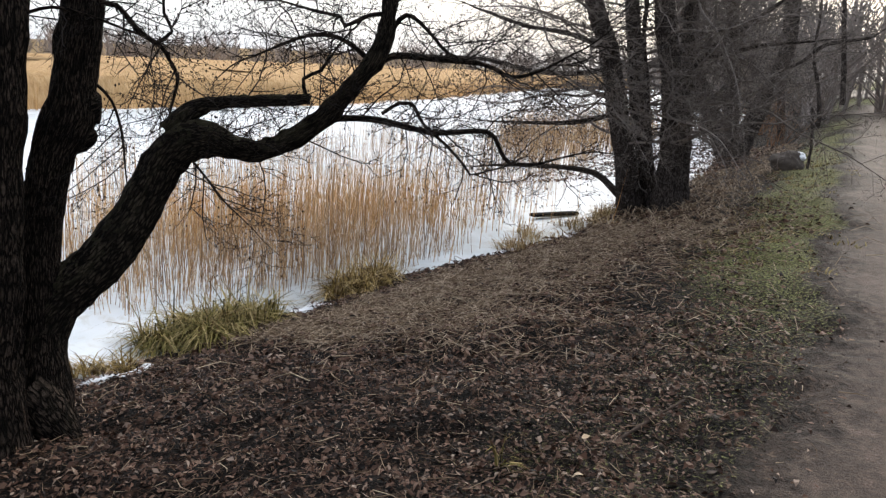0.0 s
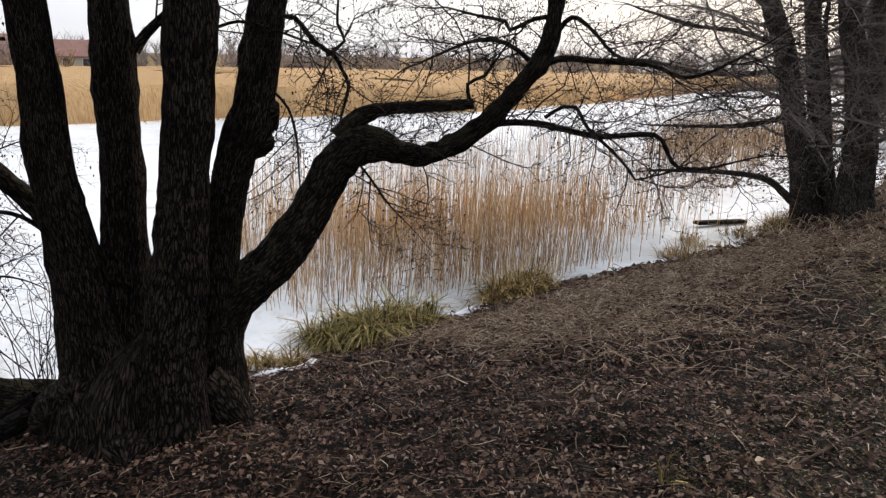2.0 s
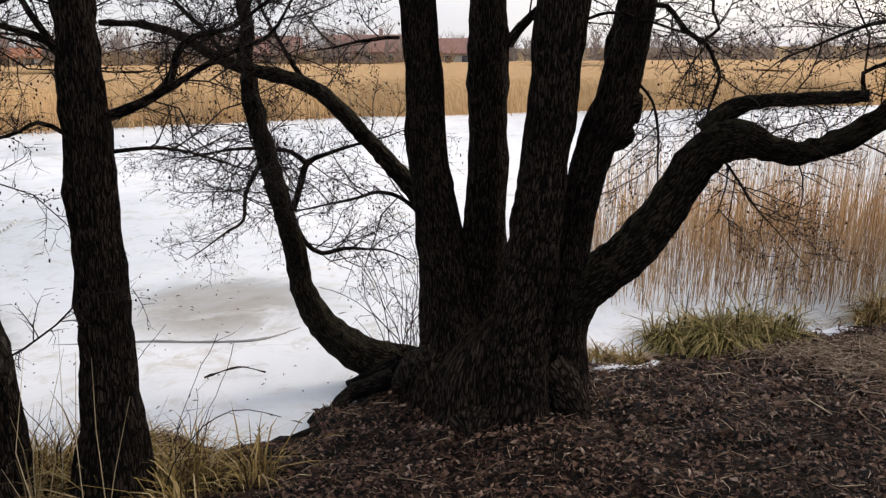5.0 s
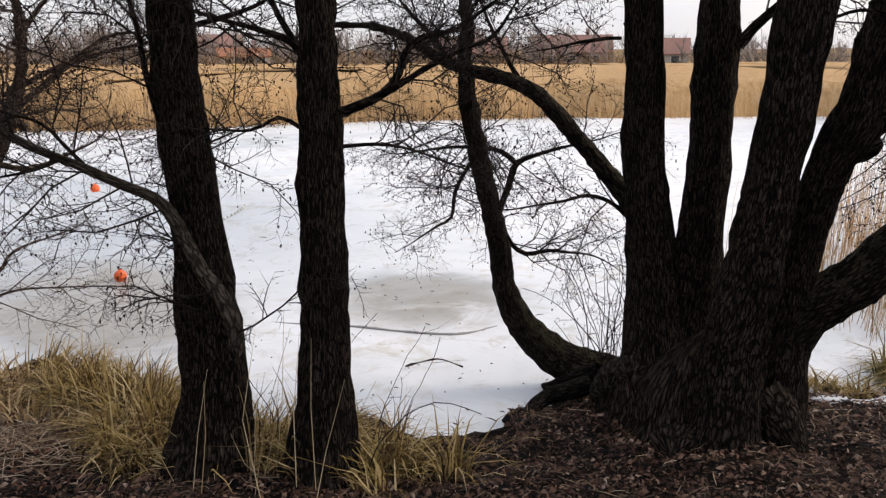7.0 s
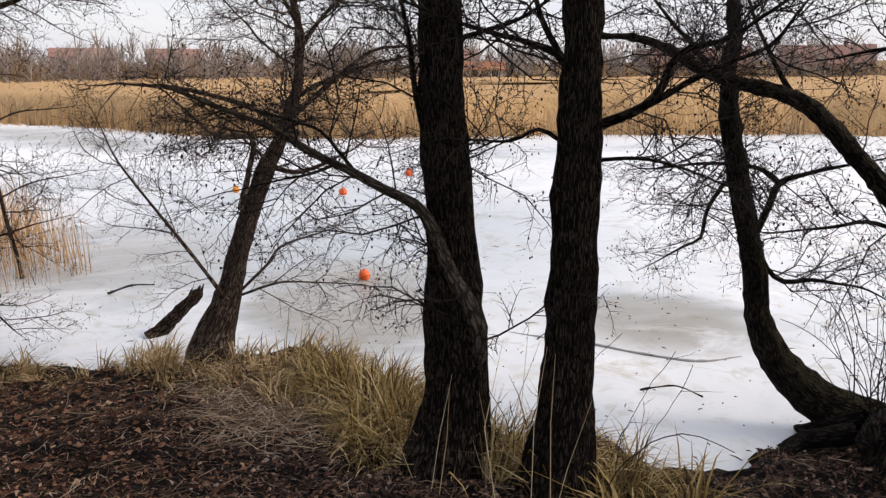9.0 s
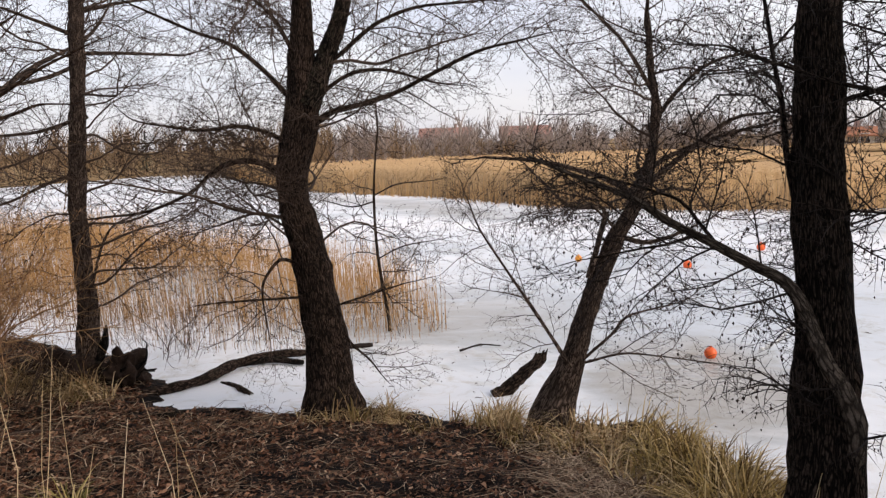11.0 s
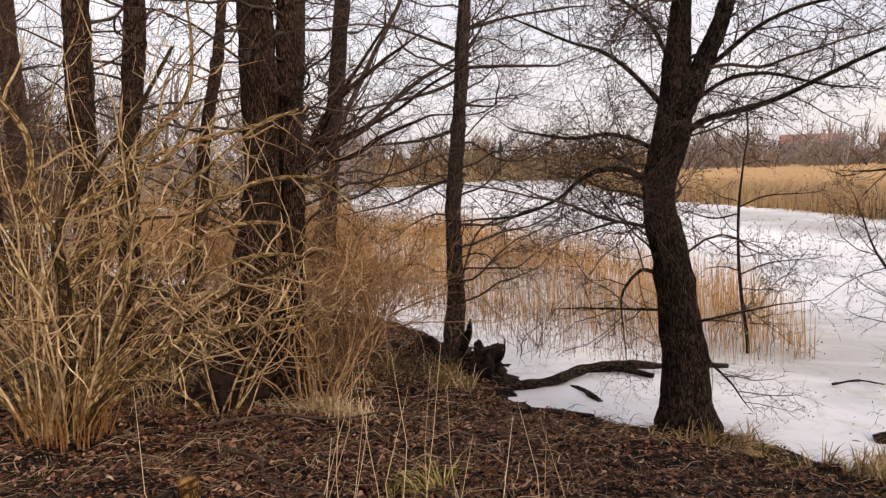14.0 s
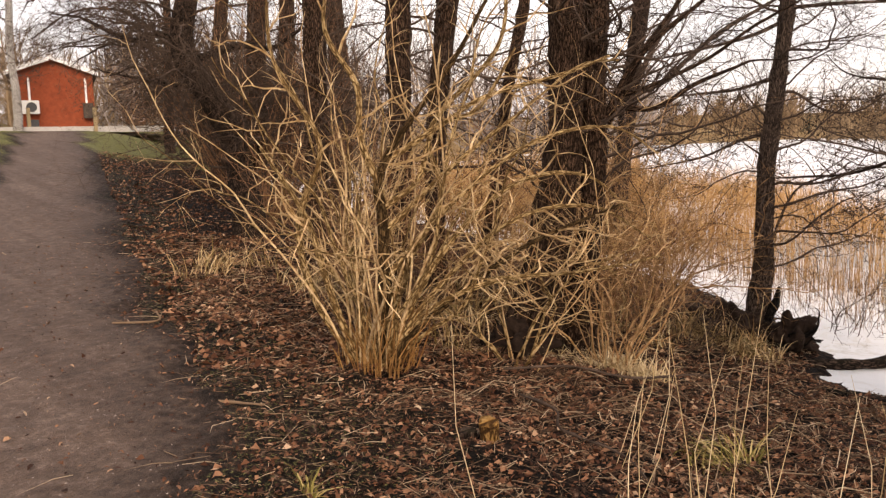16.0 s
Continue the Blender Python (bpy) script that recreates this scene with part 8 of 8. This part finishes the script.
def float_line(a, b, count):
    line = thing("float_line", (a[0], a[1], LAKE_Z), "lane rope with small white floats frozen on the ice", "rope")
    g = Geo()
    rows = []
    for k in range(count * 2 + 1):
        t = k / (count * 2)
        rows.append((a[0] + (b[0] - a[0]) * t + 0.06 * math.sin(9 * t), a[1] + (b[1] - a[1]) * t + 0.05 * math.sin(7 * t + 1), LAKE_Z + 0.02, 0.006))
    rows = np.array(rows)
    tube(g, rows, 5, uv=False)
    part("rope", g, ROPE, line)
    for k in range(count):
        p = rows[k * 2 + 1]
        bm = bmesh.new()
        bmesh.ops.create_uvsphere(bm, u_segments=10, v_segments=6, radius=0.028, matrix=Matrix.Translation((p[0], p[1], LAKE_Z + 0.03)))
        part("float", bm, FLOAT_WHITE, line, smooth=True)


log("ice_ridge", "low grey crack ridge running across the ice", [(-6.75, 3.2, LAKE_Z - 0.012, 0.010), (-6.39, 3.49, LAKE_Z - 0.004, 0.012), (-6.12, 3.75, LAKE_Z - 0.003, 0.013), (-5.8, 3.97, LAKE_Z - 0.003, 0.014), (-5.54, 4.17, LAKE_Z - 0.003, 0.012), (-5.35, 4.4, LAKE_Z - 0.004, 0.010), (-5.33, 4.8, LAKE_Z - 0.012, 0.008)], KERB, 8, 0.4)
float_line((-9.3, 3.1), (-12.6, 5.6), 26)

# ---- buildings and the road ----


def house(name, label, at, yaw, w, d, wall_h, roof_h, wall_mat, roof_mat, windows, chimney=True, overhang=0.35, group="houses across the lake"):
    """A gabled house: w along its front, d deep; windows: places along the front as shares of w, with width and height."""
    m = pose(*at, 0, 0, yaw)
    hs = thing(name, at, label, "house", group)
    g = Geo()
    t = 0.0
    v = [(-w / 2, -d / 2, t), (w / 2, -d / 2, t), (w / 2, d / 2, t), (-w / 2, d / 2, t)]
    base = [(x, y, z - 0.6) for x, y, z in v]
    top = [(x, y, wall_h) for x, y, z in v]
    ridge = [(-w / 2, 0, wall_h + roof_h - 0.06), (w / 2, 0, wall_h + roof_h - 0.06)]
    g.v = [tuple(m @ Vector(p)) for p in base + top + ridge]
    g.f = [(0, 1, 5, 4), (1, 2, 6, 9, 5), (2, 3, 7, 6), (3, 0, 4, 8, 7), (0, 3, 2, 1)]
    part("wall", g, wall_mat, hs)
    for sgn in (-1, 1):
        r = Geo()
        sl = roof_h / (d / 2)
        e = d / 2 + overhang
        pts = []
        for x in (-w / 2 - overhang, w / 2 + overhang):
            pts += [(x, 0, wall_h + roof_h), (x, sgn * e, wall_h + roof_h - e * sl), (x, sgn * e, wall_h + roof_h - e * sl + 0.16), (x, 0, wall_h + roof_h + 0.16)]
        r.v = [tuple(m @ Vector(p)) for p in pts]
        r.f = [(0, 1, 2, 3), (4, 7, 6, 5), (0, 4, 5, 1), (1, 5, 6, 2), (2, 6, 7, 3), (3, 7, 4, 0)]
        part("roof", r, roof_mat, hs)
    if chimney:
        c = box_bm((0.6, 0.6, 1.4), (w * 0.2, 0, wall_h + roof_h + 0.4), 0.02)
        c.transform(m)
        part("chimney", c, BRICK, hs)
    for sx, sw, sh in windows:
        fr = box_bm((sw + 0.16, 0.08, sh + 0.16), (sx * w, -d / 2 - 0.02, wall_h * 0.55), 0.01)
        fr.transform(m)
        f = part("window", fr, WHITE_PAINT, hs)
        pn = box_bm((sw, 0.03, sh), (sx * w, -d / 2 - 0.07, wall_h * 0.55))
        pn.transform(m)
        part("pane", pn, GLASS_DARK, f)
    return hs


house("house", "low house with an orange tile roof across the lake", (-100.5, 46.5, 0.9), 65, 6.4, 4.6, 1.35, 0.95, YELLOW_WALL, ROOF_ORANGE, ((-0.3, 1.1, 1.0), (-0.1, 1.1, 1.0), (0.12, 1.1, 1.0), (0.34, 0.9, 1.6)))
house("house", "house with a brown tile roof behind the low one", (-124, 52.5, 2.0), 65, 8, 7, 2.0, 1.6, BRICK, ROOF_RED_HAZED, ((-0.25, 1.2, 1.1), (0.2, 1.2, 1.1)))
house("house", "long red-roofed house across the lake", (-101, 84, 0.4), 50, 15, 8, 2.4, 2.4, BRICK, ROOF_RED_HAZED, ((-0.35, 1.2, 1.1), (-0.1, 1.2, 1.1), (0.15, 1.2, 1.1), (0.38, 1.2, 1.1)))
house("house", "red-roofed house across the lake", (-88.5, 97.0, 0.4), 42, 12, 8, 2.5, 2.5, BRICK, ROOF_RED_HAZED, ((-0.3, 1.2, 1.1), (0.0, 1.2, 1.1), (0.3, 1.2, 1.1)))
house("house", "pale house with a red roof across the lake", (-77.4, 106.9, 0.4), 35, 6, 7, 2.2, 2.2, YELLOW_WALL, ROOF_RED_HAZED, ((-0.25, 1.2, 1.2), (0.2, 1.2, 1.2)), False)
house("house", "distant house with a red roof above the scrub", (-205, -6, 3.2), 88, 13, 9, 2.4, 2.2, BRICK, ROOF_RED_HAZED, ((-0.3, 1.4, 1.2), (0.1, 1.4, 1.2), (0.35, 1.4, 1.2)))
house("house", "distant red-roofed house among trees", (-200, 14, 3.0), 92, 12, 9, 2.4, 2.2, BRICK, ROOF_RED_HAZED, ((-0.3, 1.4, 1.2), (0.1, 1.4, 1.2)))


def red_building():
    """The rust-red gable end at the road, with a heat pump on its wall."""
    yaw, at = -17.5, (-12.35, -39.6, 1.74)
    m = pose(*at, 0, 0, yaw)
    hs = thing("red_building", at, "rust-red building with a low white-edged gable beside the road", "house", "houses at the road")
    w, d, h, rh = 3.35, 9.0, 2.5, 0.62
    g = Geo()
    pts = [(-w / 2, 0, -0.4), (w / 2, 0, -0.4), (w / 2, -d, -0.4), (-w / 2, -d, -0.4), (-w / 2, 0, h), (w / 2, 0, h), (w / 2, -d, h), (-w / 2, -d, h), (0, 0, h + rh), (0, -d, h + rh)]
    g.v = [tuple(m @ Vector(p)) for p in pts]
    g.f = [(0, 1, 5, 8, 4), (1, 2, 6, 5), (2, 3, 7, 9, 6), (3, 0, 4, 7)]
    part("wall", g, RED_BOARD, hs)
    sl = rh / (w / 2)
    for sgn in (-1, 1):
        e = w / 2 + 0.25
        r, v = Geo(), []
        for y in (0.3, -d - 0.3):
            v += [(0, y, h + rh), (sgn * e, y, h + rh - e * sl), (sgn * e, y, h + rh - e * sl + 0.12), (0, y, h + rh + 0.12)]
        r.v = [tuple(m @ Vector(p)) for p in v]
        r.f = [(0, 1, 2, 3), (4, 7, 6, 5), (0, 4, 5, 1), (1, 5, 6, 2), (2, 6, 7, 3), (3, 7, 4, 0)]
        roof = part("roof", r, ROOF_GREY, hs)
        bb, v = Geo(), []
        for y in (0.30, 0.34):
            v += [(0, y, h + rh - 0.04), (sgn * e, y, h + rh - e * sl - 0.04), (sgn * e, y, h + rh - e * sl + 0.14), (0, y, h + rh + 0.14)]
        bb.v = [tuple(m @ Vector(p)) for p in v]
        bb.f = [(0, 1, 2, 3), (4, 7, 6, 5), (0, 4, 5, 1), (1, 5, 6, 2), (2, 6, 7, 3), (3, 7, 4, 0)]
        part("bargeboard", bb, WHITE_PAINT, roof)
    for px in (1.0, -1.35):
        bm = box_bm((0.09, 0.09, 1.25), (px, 0.06, 1.65), 0.02)
        bm.transform(m)
        part("pipe", bm, WHITE_PAINT, hs)
    unit = box_bm((0.75, 0.32, 0.6), (1.0, 0.24, 0.95), 0.03)
    unit.transform(m)
    pump = part("heat_pump", unit, MACHINE, hs, "pale grey heat pump on the wall")
    bm = bmesh.new()
    bmesh.ops.create_cone(bm, cap_ends=True, segments=24, radius1=0.22, radius2=0.22, depth=0.03, matrix=Matrix.Translation((0.94, 0.41, 0.95)) @ Matrix.Rotation(radians(90), 4, "X"))
    bm.transform(m)
    part("fan_grille", bm, GRILLE, pump)
    bm = box_bm((0.5, 0.3, 0.5), (0.95, 0.22, 0.15), 0.02)
    bm.transform(m)
    part("bin", bm, GRILLE, hs)
    bm = box_bm((0.45, 0.25, 0.7), (-1.4, 0.2, 0.8), 0.02)
    bm.transform(m)
    part("meter_box", bm, STONE, hs, "grey meter box")


red_building()
house("brick_house", "pinkish brick house with a dark grey roof by the road", (-5.6, -45.0, 1.75), 163, 7.0, 8.0, 2.4, 1.6, BRICK, ROOF_GREY, ((-0.3, 1.0, 1.1), (0.1, 1.0, 1.1)), False, group="houses at the road")


def road():
    """The road across the path's end, with a kerb on its near side."""
    g, k = Geo(), Geo()
    for i in range(19):
        s = -5 + i * 3
        cx, cy = -12.0 + s * 0.945, -36.2 - s * 0.327
        for off, z in ((0.0, 1.68), (3.6, 1.72)):
            g.v.append((cx - 0.327 * off, cy - 0.945 * off, z))
        for off, z in ((0.16, 1.55), (0.16, 1.80), (0.0, 1.80), (0.0, 1.55)):
            k.v.append((cx + 0.327 * off, cy + 0.945 * off, z))
    for i in range(18):
        g.f.append((i * 2, i * 2 + 2, i * 2 + 3, i * 2 + 1))
        for j in range(3):
            k.f.append((i * 4 + j, i * 4 + j + 1, i * 4 + j + 5, i * 4 + j + 4))
    tagged(new("road", g.mesh("road", ASPHALT)), "narrow grey asphalt road crossing the path's end", "road", kind="structure")
    tagged(new("kerb", k.mesh("kerb", KERB)), "pale concrete kerb along the road", "kerb", kind="structure")


road()
for px, py in ((-12.6, -35.3), (-11.0, -38.9)):
    pz = ground_at(px, py)
    post = thing("wooden_post", (px, py, pz), "short weathered wooden post at the road", "post", "posts")
    bm = box_bm((0.13, 0.13, 1.1), (px, py, pz + 0.45), 0.015)
    part("shaft", bm, POST_WOOD, post)
    bm = box_bm((0.15, 0.15, 0.05), (px, py, pz + 1.0), 0.015)
    part("cap", bm, POST_WOOD, post)
alder("birch", "white-stemmed birch in front of the houses at the road", [("stem", [(-9.9, -36.5, 1.5, 0.2), (-9.95, -36.5, 3.0, 0.17), (-9.9, -36.6, 5.0, 0.15), (-10.0, -36.5, 7.0, 0.13)])], bark=BIRCH, twig=TWIG_BROWN, height=13, density=9, size=1.2, detail=0.5, crown=34, low=3.2, crown_size=3.0, fat=2.0, droop=-0.25, group="birches")
alder("birch", "white-stemmed birch in front of the houses at the road", [("stem", [(-8.6, -40.0, 1.5, 0.18), (-8.7, -40.0, 4.0, 0.15), (-8.6, -40.1, 7.0, 0.12)])], bark=BIRCH, twig=TWIG_BROWN, height=13, density=9, size=1.2, detail=0.5, crown=34, low=3.0, crown_size=3.0, fat=2.0, droop=-0.25, group="birches")


# ---- far woods ----


def fan_tree(geo, x, y, z, h, count, thick):
    """A bare crown from afar: spindly twigs fanning up and out from a short trunk."""
    trunk = np.array([(x, y, z - 0.5, h * 0.010 + 0.03), (x + rng.normal() * 0.4, y, z + h * 0.35, h * 0.008 + 0.02), (x + rng.normal() * 0.4, y + rng.normal() * 0.4, z + h * 0.85, 0.03)])
    tube(geo, trunk, 5, uv=False, cap=False)
    for _ in range(count):
        t = 0.12 + 0.75 * rng.random()
        base = np.array([x, y, z + h * t * 0.8])
        a = rng.random() * 6.28
        sp = 0.55 * (1.1 - t) + 0.12
        tip = base + np.array([math.cos(a) * sp, math.sin(a) * sp, 0.30 + 0.35 * rng.random()]) * h * (0.35 + 0.4 * rng.random())
        tip[2] = min(tip[2], z + h * (0.95 + 0.1 * rng.random()))
        m = (base + tip) / 2 + rng.normal(size=3) * 0.03 * h
        r = thick * (0.5 + random.random())
        thin(geo, [(*base, r), (*tip, r * 0.3)])
        for _ in range(1):
            q = m + rng.normal(size=3) * h * 0.1
            thin(geo, [(*m, r * 0.5), (*q, r * 0.3)])


def far_belt(name, label, centre, yaws, dists, hs, count, twigs, thick, material):
    geo = Geo()
    for _ in range(count):
        w = radians(yaws[0] + (yaws[1] - yaws[0]) * rng.random())
        d = dists[0] + (dists[1] - dists[0]) * rng.random()
        x, y = centre[0] - math.sin(w) * d, centre[1] + math.cos(w) * d
        h = hs[0] + (hs[1] - hs[0]) * rng.random()
        fan_tree(geo, x, y, ground_at(x, y) if d > 60 else LAKE_Z, h, twigs, thick)
    tagged(new(name, geo.mesh(name, material)), label, "woods", kind="stuff")


far_belt("far_woods", "hazy bare woodland beyond the marsh", (0, 0), (-22, 42), (125, 185), (4.5, 7.5), 330, 20, 0.085, FAR_TWIG_HAZED)
far_belt("far_woods", "bare trees and gardens round the houses across the lake", (0, 0), (38, 75), (104, 165), (4.5, 8.5), 250, 18, 0.07, FAR_TWIG_HAZED)
far_belt("far_woods", "brown bare woodland across the lake", (0, 0), (72, 100), (95, 170), (4.5, 8.0), 290, 21, 0.07, FAR_TWIG_HAZED)
far_belt("far_woods", "grey-brown thicket at the western end of the lake", (0, 0), (95, 128), (125, 190), (6.0, 10.0), 260, 21, 0.08, FAR_SCRUB)
far_belt("far_woods", "scrub along the western reed edge", (0, 0), (84, 112), (100, 140), (3.0, 5.5), 200, 17, 0.05, FAR_SCRUB)
far_belt("far_woods", "low scrub in front of the houses across the lake", (0, 0), (36, 80), (84, 102), (2.2, 4.2), 170, 15, 0.045, FAR_SCRUB)
far_belt("far_woods", "dark bare trees beyond the thicket", (0, 0), (122, 160), (38, 110), (5.0, 10.0), 110, 26, 0.055, FAR_TWIG_HAZED)
far_belt("far_woods", "bare trees behind the houses at the road", (-10, -40), (120, 215), (16, 60), (7.0, 13.0), 150, 40, 0.04, FAR_SCRUB)
far_belt("far_woods", "bare trees along the path in the distance", (0, 0), (-46, -14), (34, 120), (6.0, 12.0), 100, 26, 0.05, FAR_TWIG_HAZED)
far_belt("far_woods", "dense bare brush along the lakeside of the path", (0, 0), (-25.5, -15), (30, 70), (5.5, 9.5), 50, 60, 0.028, FAR_TWIG_HAZED)
far_belt("far_woods", "dense bare brush on the landward side of the path", (0, 0), (-36, -29.5), (32, 75), (6.0, 10.0), 45, 60, 0.03, FAR_TWIG_HAZED)
far_belt("far_woods", "trees across the path", (0, 0), (-165, -45), (22, 70), (7.0, 12.0), 60, 26, 0.055, FAR_TWIG_HAZED)


def conifer(x, y, h, w):
    z = ground_at(x, y)
    c = thing("conifer", (x, y, z), "dark pointed conifer beyond the lake", "tree", "conifers")
    g = Geo()
    tube(g, np.array([(x, y, z - 0.3, 0.18), (x, y, z + h * 0.5, 0.12), (x, y, z + h, 0.02)]), 6, uv=False)
    part("trunk", g, BARK_BROWN, c)
    g = Geo()
    for _ in range(420):
        t = rng.random() ** 0.8
        a = rng.random() * 6.28
        b = (x, y, z + h * (0.08 + 0.9 * t))
        ln = w * (1 - t) ** 0.9 * (0.6 + 0.5 * rng.random()) + 0.1
        blade(g, b, (math.cos(a), math.sin(a), 0.05 - 0.3 * rng.random()), ln, 0.16, 0.1)
    part("crown", g, CONIFER, c)


for cx, cy, ch, cw in ((-172, 0, 9.5, 1.6), (-172, 11, 10.5, 1.5), (-168, 2.2, 8.5, 1.5), (-140, 62, 7.5, 2.4), (-134, 68, 6.5, 2.2), (-118, 64, 8, 2.5), (-150, -62, 8, 3.0), (-146, -70, 7.5, 3.4), (-160, 24, 7.5, 3.0), (-158, 30, 7, 3.0), (43, 88, 10, 4.0), (47, 85, 11, 4.2), (50, 88, 12, 4.4), (53, 82, 10.5, 4.2), (57, 84, 12, 4.6), (61, 80, 11, 4.4)):
    conifer(cx, cy, ch, cw)
